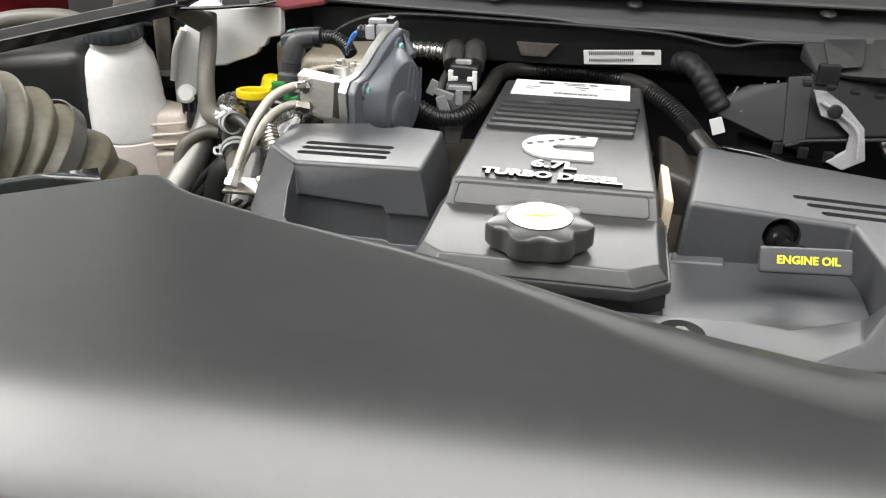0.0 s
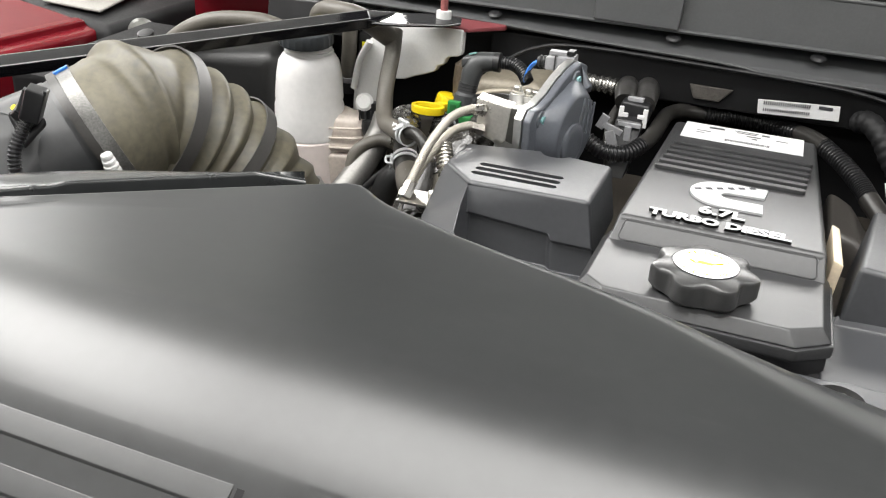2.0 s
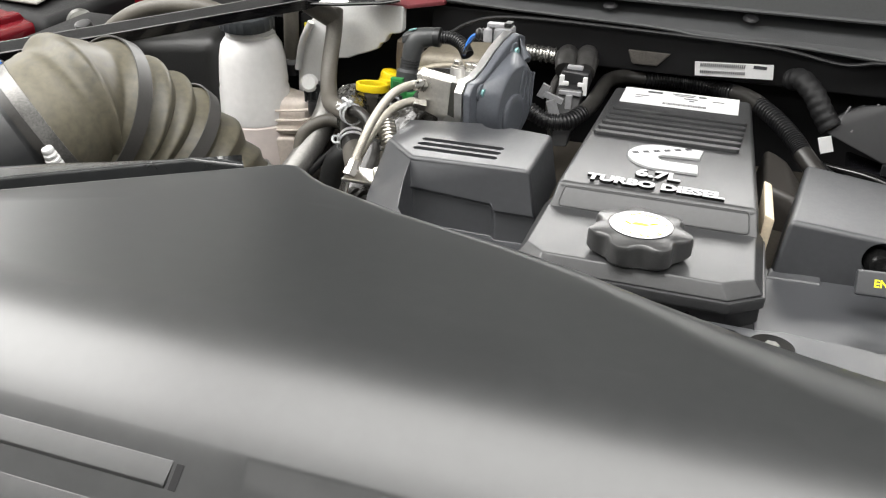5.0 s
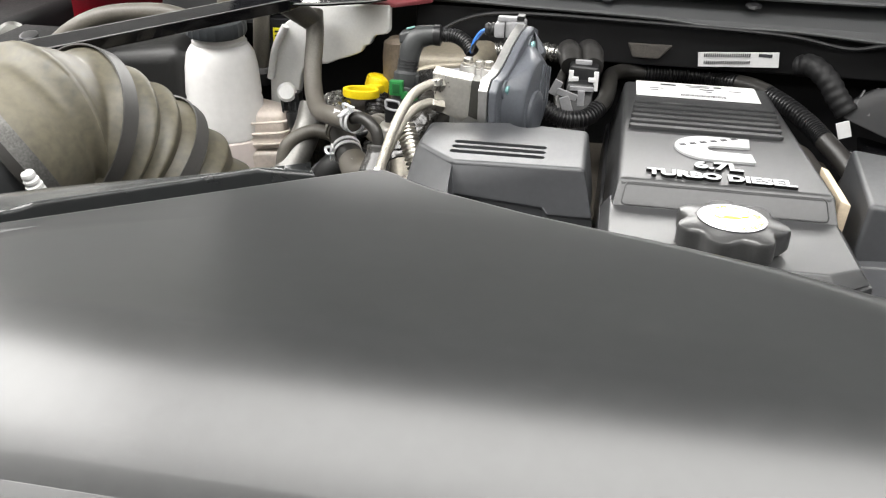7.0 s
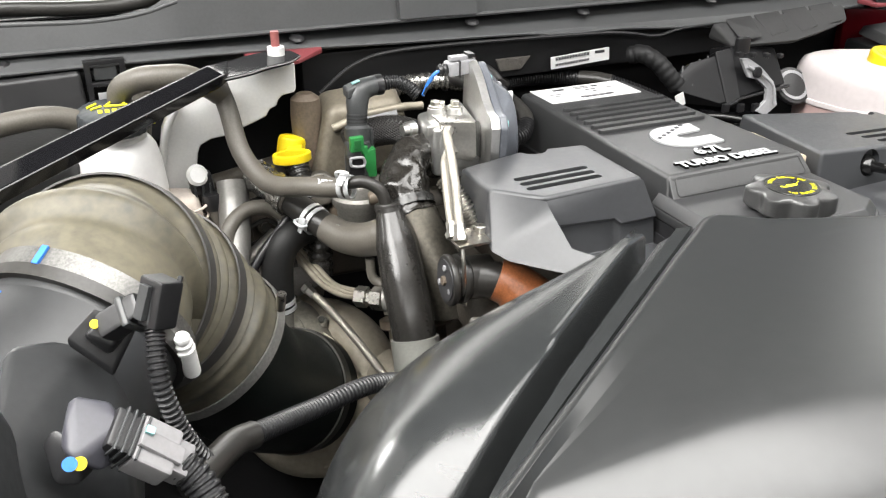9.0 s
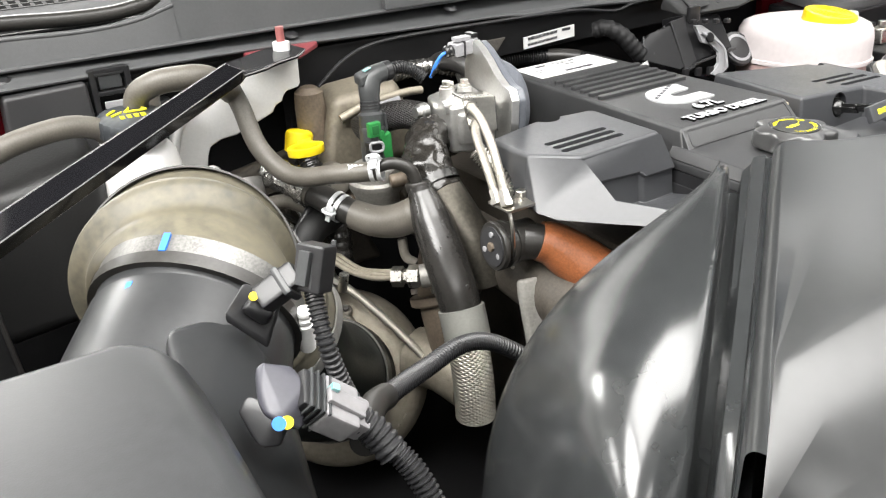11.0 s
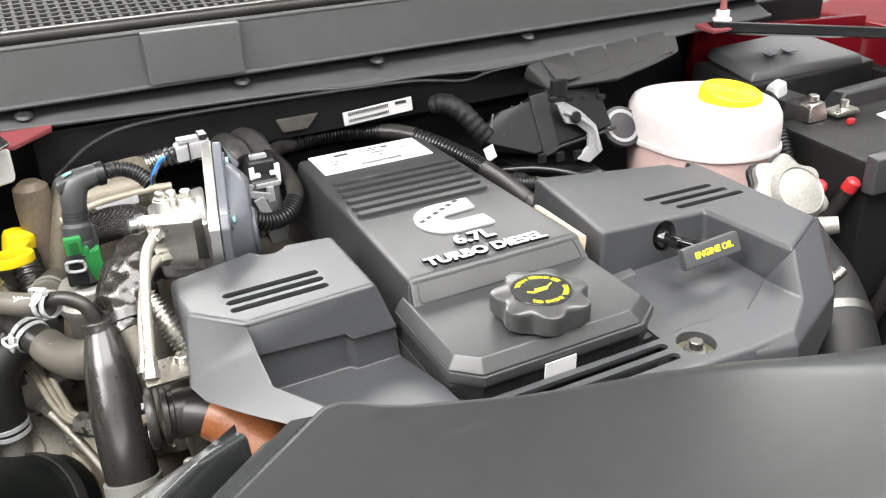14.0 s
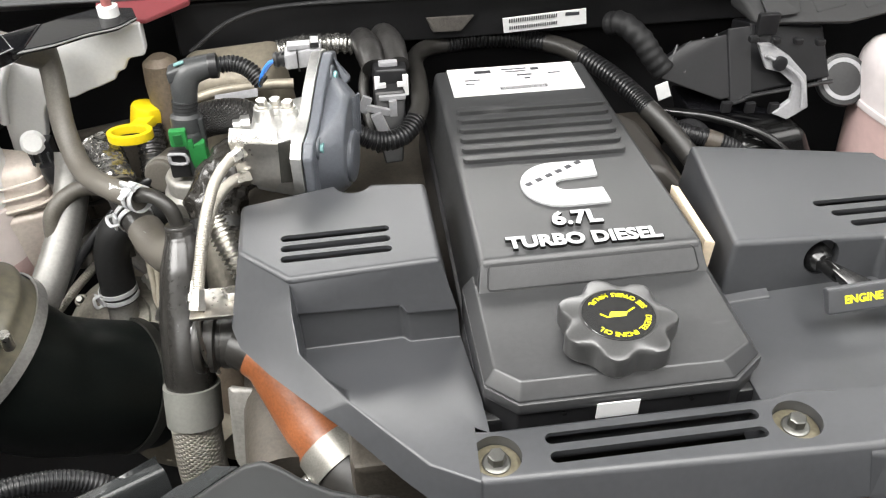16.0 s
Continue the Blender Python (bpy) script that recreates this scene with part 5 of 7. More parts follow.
part("side_port", lathe([(0.013, 0), (0.014, 0.004), (0.014, 0.022), (0.016, 0.024), (0.016, 0.030)], (-0.296, 0.188, -0.066), (-0.95, -0.1, -0.1), 22), TANPIPE, boot_elbow, "brown metal side port")
part("sleeve", tube([(-0.338, 0.318, -0.022), (-0.31, 0.322, -0.014), (-0.27, 0.308, -0.008), (-0.240, 0.272, -0.012)], 0.022, 26, 8), weave(mat("black_woven_sleeve", (0.022, 0.021, 0.020), 0.38, vary=0.3, scale=30), 0.0030), boot_elbow, "woven black sleeve")
mani = thing("rear_manifold", (-0.28, 0.42, -0.1), "bronze coloured metal cover with a pale clip", "manifold")
part("shell", hull([(-0.385, 0.36, -0.1), (-0.205, 0.36, -0.1), (-0.385, 0.47, -0.1), (-0.205, 0.47, -0.1), (-0.35, 0.375, 0.015), (-0.235, 0.37, 0.022), (-0.345, 0.45, 0.026), (-0.22, 0.45, 0.034)], 0.016, 4), mat("dull_tan_cover", (0.17, 0.15, 0.115), 0.5, metal=0.3, vary=0.25, scale=10, bump=0.4, bscale=300), mani)
part("ridge", tube([(-0.348, 0.362, -0.012), (-0.30, 0.357, 0.004), (-0.24, 0.354, 0.010), (-0.205, 0.356, 0.008)], 0.0065, 12, 6), TANMETAL, mani)
part("side_post", lathe([(0.022, -0.1), (0.024, 0.0), (0.022, 0.026), (0.012, 0.034)], (-0.375, 0.41, 0.0), (0, 0, 1), 24), TANPIPE, mani)
part("clip", hull([(-0.305, 0.352, 0.004), (-0.25, 0.348, 0.010), (-0.305, 0.346, -0.006), (-0.25, 0.342, 0.0), (-0.305, 0.36, 0.0), (-0.25, 0.356, 0.006)], 0.001), CONN, mani)

# ---------- harness loops behind the centre cover ----------
harness = thing("wiring_harness", (0.05, 0.42, -0.02), "black corrugated wiring conduit looped round the engine cover", "wiring")
part("conduit", tube([(-0.132, 0.258, -0.016), (-0.104, 0.258, -0.030), (-0.074, 0.268, -0.030), (-0.055, 0.290, -0.020)], 0.0115, 14, 4, ripple=0.0012, pitch=0.0052), BLACK, harness)
part("taped_length", tube([(-0.056, 0.288, -0.021), (-0.047, 0.315, -0.014), (-0.043, 0.37, -0.008), (-0.041, 0.432, -0.010), (-0.024, 0.468, -0.011), (0.009, 0.490, -0.016)], 0.0120, 14, 5), RUBBER, harness)
part("conduit", tube([(0.007, 0.491, -0.016), (0.057, 0.501, -0.016), (0.115, 0.499, -0.019), (0.160, 0.475, -0.019)], 0.0125, 14, 4, ripple=0.0014, pitch=0.0054), BLACK, harness)
part("taped_length", tube([(0.158, 0.476, -0.019), (0.178, 0.454, -0.018), (0.197, 0.429, -0.020)], 0.0135, 14, 5), RUBBER, harness)
part("conduit", tube([(0.195, 0.431, -0.020), (0.224, 0.392, -0.030), (0.248, 0.35, -0.042), (0.262, 0.32, -0.052)], 0.0125, 14, 4, ripple=0.0014, pitch=0.0054), BLACK, harness)
part("taped_length", tube([(0.26, 0.322, -0.051), (0.285, 0.29, -0.072), (0.31, 0.25, -0.10)], 0.014, 14, 5), RUBBER, harness)
part("end_conduit", tube([(0.30, 0.262, -0.09), (0.325, 0.235, -0.11), (0.335, 0.21, -0.13)], 0.012, 14, 4, ripple=0.0014, pitch=0.0054), BLACK, harness)
inj = thing("injector_connector", (-0.09, 0.28, 0.0), "black injector connector with a white latch", "connector")
part("body", hull([(-0.106, 0.288, -0.055), (-0.068, 0.292, -0.055), (-0.106, 0.325, -0.055), (-0.068, 0.325, -0.055), (-0.104, 0.322, 0.004), (-0.064, 0.326, 0.002), (-0.104, 0.352, 0.008), (-0.064, 0.354, 0.006)], 0.004), BLACK, inj)
part("nose", hull([(-0.098, 0.275, -0.075), (-0.074, 0.278, -0.075), (-0.102, 0.292, -0.045), (-0.070, 0.296, -0.045), (-0.098, 0.31, -0.075), (-0.074, 0.312, -0.075)], 0.003), BLACK, inj)
part("head", hull([(-0.104, 0.336, 0.000), (-0.058, 0.342, -0.004), (-0.104, 0.372, 0.004), (-0.058, 0.376, 0.002), (-0.102, 0.338, 0.026), (-0.060, 0.344, 0.022), (-0.102, 0.372, 0.028), (-0.060, 0.376, 0.026)], 0.004), BLACK, inj)
for lx0, sgn in ((-0.099, 1), (-0.063, -1)):
    part("latch", box(lx0, 0.332, 0.006, 0.007, 0.006, 0.028, 0.001), LABEL, inj, "white plastic latch")
    part("latch", box(lx0 + 0.006 * sgn, 0.331, 0.008, 0.010, 0.006, 0.006, 0.001), LABEL, inj, "white plastic latch")
part("release_bar", box(-0.082, 0.316, -0.002, 0.034, 0.006, 0.006, 0.001), CONN, inj)
part("release_stem", box(-0.082, 0.310, -0.014, 0.010, 0.006, 0.022, 0.001), CONN, inj)
part("top_clip", box(-0.083, 0.352, 0.028, 0.024, 0.010, 0.006, 0.001), CONN, inj)
for bx0, by0 in ((-0.104, 0.40), (-0.074, 0.41)):
    part("boot", tube([(bx0 + 0.004, 0.362, 0.018), (bx0, by0 - 0.01, 0.028), (bx0 - 0.006, by0 + 0.035, 0.024), (bx0 - 0.010, by0 + 0.075, 0.004)], 0.018, 18, 5, radii=[0.016, 0.019, 0.017, 0.015]), mat("wrapped_boot", (0.028, 0.027, 0.026), 0.3, vary=0.4, scale=40, bump=0.5, bscale=150), inj)
part("side_cable", tube([(-0.108, 0.39, 0.01), (-0.116, 0.36, -0.01), (-0.112, 0.325, -0.04), (-0.10, 0.30, -0.07)], 0.007, 12, 5), RUBBER, inj)
clipw = thing("cable_clip", (-0.10, 0.288, -0.03), "pale plastic cable clip", "clip")
part("arm", box(-0.100, 0.286, -0.022, 0.014, 0.008, 0.032, 0.001, Matrix.Rotation(radians(-20), 3, "Y")), CONN, clipw)
part("arm", box(-0.102, 0.290, -0.004, 0.03, 0.006, 0.009, 0.001, Matrix.Rotation(radians(18), 3, "Y")), CONN, clipw)
part("arm", box(-0.118, 0.292, 0.004, 0.012, 0.006, 0.022, 0.001, Matrix.Rotation(radians(24), 3, "Y")), CONN, clipw)
tagged(part("breather_hose", tube([(-0.235, 0.44, 0.012), (-0.19, 0.445, 0.018), (-0.13, 0.445, 0.016), (-0.085, 0.44, 0.004)], 0.014, 18, 5, ripple=0.0012, pitch=0.009), FOIL), "foil wrapped black breather hose on the firewall", "hose")
post = tagged(part("dark_stub_pipe", lathe([(0.016, -0.12), (0.016, -0.085), (0.019, -0.083), (0.019, -0.074), (0.015, -0.072), (0.012, -0.072), (0.012, -0.09)], (-0.134, 0.146, 0), (0, 0, 1), 24), DARK), "short black pipe stub between the covers", "pipe")

# turbine side castings seen between the hoses
part("turbine_housing", lathe([(0.03, -0.07), (0.07, -0.05), (0.082, 0.0), (0.07, 0.045), (0.045, 0.06), (0.03, 0.062)], (-0.45, 0.415, -0.29), (0.35, -0.6, 0.7), 36), TANMETAL, turbo)
part("turbine_flange", lathe([(0.05, 0.0), (0.056, 0.003), (0.056, 0.014), (0.05, 0.017)], (-0.435, 0.385, -0.245), (0.35, -0.6, 0.7), 6), CASTGREY, turbo)
part("oil_feed", tube([(-0.58, 0.27, -0.25), (-0.54, 0.305, -0.215), (-0.50, 0.335, -0.19), (-0.45, 0.36, -0.165)], 0.0105, 16, 6), CASTGREY, turbo)
part("oil_feed", tube([(-0.57, 0.25, -0.27), (-0.53, 0.29, -0.24), (-0.49, 0.325, -0.215), (-0.46, 0.35, -0.20)], 0.0065, 12, 6, ripple=0.0003, pitch=0.003), BRAID, turbo)
DUSTY = mat("dusty_turbo_casting", (0.24, 0.225, 0.19), 0.55, metal=0.25, vary=0.3, scale=14, bump=0.6, bscale=260)
CA, CC = Vector((-0.12, -0.5, 0.86)).normalized(), Vector((-0.478, 0.300, -0.335))
part("compressor_cover", lathe([(0.088, -0.06), (0.092, -0.02), (0.086, 0.018), (0.068, 0.038), (0.046, 0.046), (0.044, 0.050), (0.030, 0.052)], CC, CA, 48), DUSTY, turbo, "dusty cast cover below the hoses")
_, cu, cv = ring_frame(CA)
for k in range(8):
    a = radians(20 + 45 * k)
    spot = CC + (cu * math.cos(a) + cv * math.sin(a)) * 0.076 + CA * 0.028
    part("cover_boss", lathe([(0.011, -0.012), (0.010, 0.004), (0.008, 0.006)], spot, CA, 14), DUSTY, turbo)
    part("cover_bolt", hex_head(spot + CA * 0.006, CA, 0.0055, 0.006), BOLT, turbo)
part("cover_rib", tube([CC + (cu * math.cos(radians(t)) + cv * math.sin(radians(t))) * 0.058 + CA * 0.043 for t in range(0, 200, 20)], 0.004, 8, 4), DUSTY, turbo)
exhaust = thing("exhaust_elbow", (-0.3, 0.2, -0.3), "rusty brown cast exhaust elbow beside the engine", "exhaust")
part("elbow", tube([(-0.30, 0.13, -0.33), (-0.295, 0.17, -0.25), (-0.26, 0.21, -0.2), (-0.2, 0.23, -0.19)], 0.042, 24, 6), TANPIPE, exhaust)
part("flange", lathe([(0.052, 0.0), (0.055, 0.003), (0.055, 0.014), (0.05, 0.016)], (-0.296, 0.165, -0.26), (0.05, 0.4, 0.9), 24), TANPIPE, exhaust)
for k in range(4):
    a = radians(45 + 90 * k)
    part("bolt", hex_head(Vector((-0.292, 0.178, -0.244)) + Vector((0.047 * math.cos(a), 0.047 * math.sin(a) * 0.9, -0.02 * math.sin(a))), (0.05, 0.4, 0.9), 0.007, 0.008), STEEL, exhaust)

# ---------- intake bellows and air filter outlet ----------
bell = thing("intake_bellows", (-0.67, 0.06, -0.15), "large ribbed dusty rubber intake bellows hose", "hose")
AXIS = [(-0.7176, -0.0714, -0.0145), (-0.7124, -0.0152, -0.0088), (-0.6889, 0.0383, -0.0397), (-0.6644, 0.0766, -0.0767), (-0.6323, 0.1129, -0.1328), (-0.5959, 0.1247, -0.1893)]


RINGS = ((0.09, -0.002, 0.04), (0.135, -0.003, 0.014), (0.172, 0.0105, 0.016), (0.235, -0.005, 0.024), (0.305, 0.0115, 0.025), (0.37, -0.007, 0.020), (0.43, 0.0065, 0.026), (0.49, -0.007, 0.018), (0.545, 0.0060, 0.024), (0.60, -0.007, 0.017), (0.66, 0.0095, 0.024), (0.725, -0.008, 0.018), (0.79, 0.0060, 0.026), (0.855, -0.005, 0.02), (0.915, 0.0045, 0.024))
FRAMES = []


def bellows_shape():
    line = curve_points(AXIS, 26)
    bm = bmesh.new()
    tan = (line[1] - line[0]).normalized()
    tan = Vector((0.58, 0.68, 0.445)).normalized()
    _, u, v = ring_frame(tan)
    rows, n = [], len(line)
    for i, p in enumerate(line):
        t2 = (line[min(i + 1, n - 1)] - line[max(i - 1, 0)]).normalized()
        ease = min(1.0, i / 30)
        t2 = (t2 * ease + Vector((0.58, 0.68, 0.445)) * (1 - ease)).normalized()
        q = tan.rotation_difference(t2)
        u, v, tan = q @ u, q @ v, t2
        f = i / (n - 1)
        r = 0.093 + 0.0085 * math.sin(math.pi / 2 * min(1, f * 2.5))
        for c, high, wide in RINGS:
            r += high * math.exp(-(((f - c) / wide) ** 2))
        FRAMES.append((p.copy(), tan.copy(), r))
        rows.append([bm.verts.new(p + (u * math.cos(2 * math.pi * j / 56) + v * math.sin(2 * math.pi * j / 56)) * r) for j in range(56)])
    for a, b in zip(rows, rows[1:]):
        for j in range(56):
            bm.faces.new((a[j], a[(j + 1) % 56], b[(j + 1) % 56], b[j]))
    return bm


part("ribbed_tube", bellows_shape(), BELLOWS, bell)
for c in (0.305, 0.66):
    at, way, r = FRAMES[int(c * (len(FRAMES) - 1))]
    part("rib_band", band(at, way, r - 0.0015, 0.021, 0.0022, 56), mat("worn_rubber_band", (0.048, 0.046, 0.044), 0.42), bell, "dark raised rib")
part("end_lip", band(Vector(AXIS[0]) - Vector((0.58, 0.68, 0.445)) * 0.015, (0.58, 0.68, 0.445), 0.0915, 0.012, 0.007, 56), RUBBER, bell, "black rolled end of the hose")
part("clamp", band(AXIS[0], (0.58, 0.68, 0.445), 0.0945, 0.019, 0.0025, 56), mat("band_clamp_steel", (0.13, 0.128, 0.122), 0.36, metal=0.5, vary=0.4, scale=30), bell, "grey steel band clamp")
part("clamp_screw", lathe([(0.007, 0), (0.007, 0.03)], (-0.682, -0.088, -0.062), (0.1, 0.1, 0.9), 12), STEEL, bell, "bright clamp screw")
part("clamp", band(AXIS[-1], (0.5, 0.15, -0.82), 0.1035, 0.014, 0.0025, 56), CLAMP, bell, "bright steel band clamp")
part("clamp_screw", lathe([(0.006, 0), (0.006, 0.024)], (-0.518, 0.050, -0.118), (0.1, -0.2, 0.9), 12), STEEL, bell, "bright clamp screw")
part("paint_mark", box(-0.7464, -0.1045, 0.0728, 0.006, 0.019, 0.004, 0, Matrix.Rotation(radians(-40), 3, "Z") @ Matrix.Rotation(radians(26), 3, "X")), BLUE, bell, "blue paint mark")
OUT_AXIS = Vector((0.58, 0.68, 0.445)).normalized()
mark_up = (Vector((-0.42, -0.10, 1.0)) - OUT_AXIS * Vector((-0.42, -0.10, 1.0)).dot(OUT_AXIS)).normalized()
tagged(part("turbo_inlet_pipe", tube([(-0.598, 0.124, -0.186), (-0.578, 0.132, -0.225), (-0.552, 0.15, -0.275), (-0.505, 0.19, -0.33), (-0.455, 0.23, -0.375)], 0.090, 40, 6), mat("black_moulded_pipe", (0.005, 0.0065, 0.006), 0.4, vary=0.3, spec=0.25)), "smooth black moulded turbo inlet pipe", "pipe")

tagged(part("inlet_pipe_clamp", band((-0.478, 0.211, -0.354), (0.64, 0.51, -0.57), 0.0905, 0.016, 0.003, 56), BOLT), "dark steel band clamp round the black inlet pipe", "clamp")
filt = thing("air_filter_housing", (-0.85, -0.2, -0.3), "black plastic air filter housing with a round outlet", "air filter")
part("outlet", tube([(-0.713, -0.066, -0.011), (-0.735, -0.092, -0.028), (-0.768, -0.13, -0.06), (-0.80, -0.17, -0.105)], 0.0915, 48, 6), FILTER, filt)
part("outlet_ring", band((-0.728, -0.0836, -0.0225), (0.58, 0.68, 0.445), 0.0915, 0.006, 0.004, 56), FILTER, filt)
part("body", hull([(-1.06, -0.235, 0.075), (-0.82, -0.235, 0.072), (-0.793, -0.250, 0.066), (-0.780, -0.270, 0.035), (-0.770, -0.30, -0.06), (-0.765, -0.33, -0.2), (-0.80, -0.52, 0.068), (-0.79, -0.54, -0.1), (-1.06, -0.54, 0.068), (-1.06, -0.2, -0.4), (-0.76, -0.22, -0.4), (-0.76, -0.52, -0.4), (-1.06, -0.52, -0.4)], 0.022, 5), FILTER, filt)
part("neck", tube([(-0.738, -0.096, -0.030), (-0.775, -0.145, -0.055), (-0.815, -0.20, -0.085), (-0.85, -0.26, -0.12)], 0.096, 48, 6, radii=[0.093, 0.098, 0.105, 0.11]), FILTER, filt)
part("neck_step", hull([(-0.722, -0.165, 0.028), (-0.700, -0.170, 0.012), (-0.695, -0.21, -0.06), (-0.712, -0.30, -0.10), (-0.78, -0.19, 0.045), (-0.80, -0.30, 0.02), (-0.80, -0.33, -0.12), (-0.74, -0.17, -0.15), (-0.72, -0.28, -0.2), (-0.80, -0.2, -0.15)], 0.014, 4), FILTER, filt)
part("paint_mark", box(*(Vector((-0.744, -0.102, -0.036)) + mark_up * 0.0945), 0.006, 0.018, 0.003, 0.0005, Matrix((OUT_AXIS.cross(mark_up), OUT_AXIS, mark_up)).transposed()), BLUE, filt, "blue paint mark")


LIGHTGREY = mat("light_grey_connector", (0.20, 0.195, 0.20), 0.42, vary=0.1)
DARKPLUG = mat("sensor_housing_grey", (0.046, 0.046, 0.056), 0.42, vary=0.12)


def slab(a, b, up, w, h, bevel=0.002):
    """A bar of width w and height h from a to b, with its top turned to up."""
    a, b = Vector(a), Vector(b)
    d = (b - a).normalized()
    side = d.cross(Vector(up)).normalized()
    top = side.cross(d)
    return hull([p + side * (i * w / 2) + top * (k * h / 2) for p in (a, b) for i in (-1, 1) for k in (-1, 1)], bevel)


def foot_plate(corners, thick, parent, material):
    up = Vector((0, 0, thick))
    return part("mount_plate", hull([Vector(c) for c in corners] + [Vector(c) - up for c in corners], 0.002), material, parent)


# black upright sensor plug on the outlet
one = thing("sensor_plug", (-0.70, -0.20, 0.03), "black angled sensor plug on the air filter outlet", "connector", "sensor plugs")
foot_plate([(-0.736, -0.205, 0.046), (-0.712, -0.190, 0.060), (-0.684, -0.198, 0.044), (-0.708, -0.214, 0.014)], 0.008, one, BLACK)
part("foot_block", hull([(-0.724, -0.204, 0.044), (-0.700, -0.196, 0.052), (-0.690, -0.205, 0.038), (-0.708, -0.214, 0.026), (-0.722, -0.214, 0.050), (-0.700, -0.206, 0.066), (-0.686, -0.212, 0.056), (-0.704, -0.222, 0.040)], 0.003), BLACK, one)
part("housing", slab((-0.708, -0.212, 0.050), (-0.676, -0.222, 0.070), (0.3, -0.5, 0.8), 0.022, 0.020, 0.004), BLACK, one)
part("collar", slab((-0.690, -0.217, 0.060), (-0.684, -0.219, 0.064), (0.3, -0.5, 0.8), 0.027, 0.025, 0.003), SENSGREY, one)
part("plug_body", slab((-0.672, -0.232, 0.056), (-0.660, -0.226, 0.092), (-0.8, -0.5, 0.3), 0.026, 0.022, 0.003), BLACK, one)
part("latch", slab((-0.682, -0.236, 0.066), (-0.672, -0.231, 0.091), (-0.8, -0.5, 0.3), 0.010, 0.006, 0.001), SENSGREY, one)
for k in range(2):
    part("side_rib", slab(Vector((-0.676 + 0.018 * k, -0.240 + 0.006 * k, 0.062)), Vector((-0.665 + 0.018 * k, -0.235 + 0.006 * k, 0.092)), (-0.5, -0.8, 0.3), 0.004, 0.004, 0.001), SENSGREY, one)
part("dot", lathe([(0.0036, 0), (0.0036, 0.002)], (-0.7135, -0.214, 0.0575), (-0.1, -0.75, 0.65), 16), YELLOW, one, "small yellow dot")

# grey sensor plug on its bracket
two = thing("sensor_plug", (-0.73, -0.29, 0.0), "dark grey sensor with a light grey plug", "connector", "sensor plugs")
part("mount_plate", hull([(-0.762, -0.286, 0.012), (-0.752, -0.282, 0.022), (-0.735, -0.305, 0.014), (-0.758, -0.310, -0.008), (-0.742, -0.312, -0.012), (-0.752, -0.276, -0.004), (-0.724, -0.290, -0.012)], 0.003), BLACK, two)
part("housing", hull([(-0.738, -0.272, 0.040), (-0.712, -0.272, 0.026), (-0.706, -0.292, 0.016), (-0.752, -0.300, 0.014), (-0.728, -0.312, -0.006), (-0.742, -0.318, 0.014), (-0.738, -0.264, 0.020), (-0.712, -0.264, 0.006), (-0.718, -0.300, -0.012)], 0.005, 3), DARKPLUG, two)
part("socket", slab((-0.719, -0.290, 0.014), (-0.700, -0.293, -0.004), (0.5, -0.5, 0.7), 0.033, 0.022, 0.003), BLACK, two)
for k in range(4):
    part("rib", slab(Vector((-0.715 + 0.0042 * k, -0.2910 - 0.0006 * k, 0.010 - 0.004 * k)), Vector((-0.7135 + 0.0042 * k, -0.2913 - 0.0006 * k, 0.0086 - 0.004 * k)), (0.5, -0.5, 0.7), 0.036, 0.026, 0.0006), SENSGREY, two)
part("plug_body", slab((-0.704, -0.292, 0.000), (-0.680, -0.296, -0.022), (0.5, -0.5, 0.7), 0.038, 0.024, 0.003), LIGHTGREY, two, "light grey plug")
part("latch", slab((-0.697, -0.300, 0.008), (-0.672, -0.304, -0.017), (0.5, -0.5, 0.7), 0.014, 0.006, 0.0015), LIGHTGREY, two, "light grey latch")
part("plug_nose", slab((-0.684, -0.295, -0.018), (-0.670, -0.297, -0.031), (0.5, -0.5, 0.7), 0.028, 0.020, 0.003), LIGHTGREY, two, "light grey plug")
part("teal_mark", slab((-0.696, -0.294, 0.0065), (-0.691, -0.295, 0.0025), (0.5, -0.5, 0.7), 0.006, 0.018, 0.0005), TEAL, two, "teal paint mark")
part("dot", lathe([(0.0050, 0), (0.0050, 0.002)], (-0.744, -0.319, 0.014), (-0.1, -0.8, 0.6), 18), BLUE, two, "blue paint dot")
part("dot", lathe([(0.0048, 0), (0.0048, 0.0015)], (-0.738, -0.3185, 0.0120), (-0.1, -0.8, 0.6), 18), YELLOW, two, "yellow paint dot")
part("boot", tube([(-0.674, -0.297, -0.027), (-0.664, -0.306, -0.040), (-0.657, -0.318, -0.055)], 0.0125, 16, 4, ripple=0.0008, pitch=0.006), BLACK, two, "black rubber boot")

wire1 = thing("sensor_wiring", (-0.65, -0.24, -0.1), "black corrugated sensor conduit joined to a taped trunk", "wiring")
part("conduit", tube([(-0.671, -0.232, 0.060), (-0.674, -0.243, 0.046), (-0.676, -0.258, 0.022), (-0.671, -0.264, -0.008), (-0.662, -0.266, -0.036), (-0.650, -0.262, -0.064)], 0.0068, 14, 4, ripple=0.0009, pitch=0.0042), BLACK, wire1)
part("conduit", tube([(-0.660, -0.312, -0.046), (-0.648, -0.332, -0.066), (-0.640, -0.352, -0.10), (-0.636, -0.362, -0.15)], 0.0090, 14, 4, ripple=0.0012, pitch=0.0048), BLACK, wire1)
part("tape_wrap", tube([(-0.668, -0.292, -0.055), (-0.650, -0.262, -0.066), (-0.626, -0.228, -0.076), (-0.606, -0.214, -0.083)], 0.0125, 16, 5), RUBBER, wire1, "black taped junction")
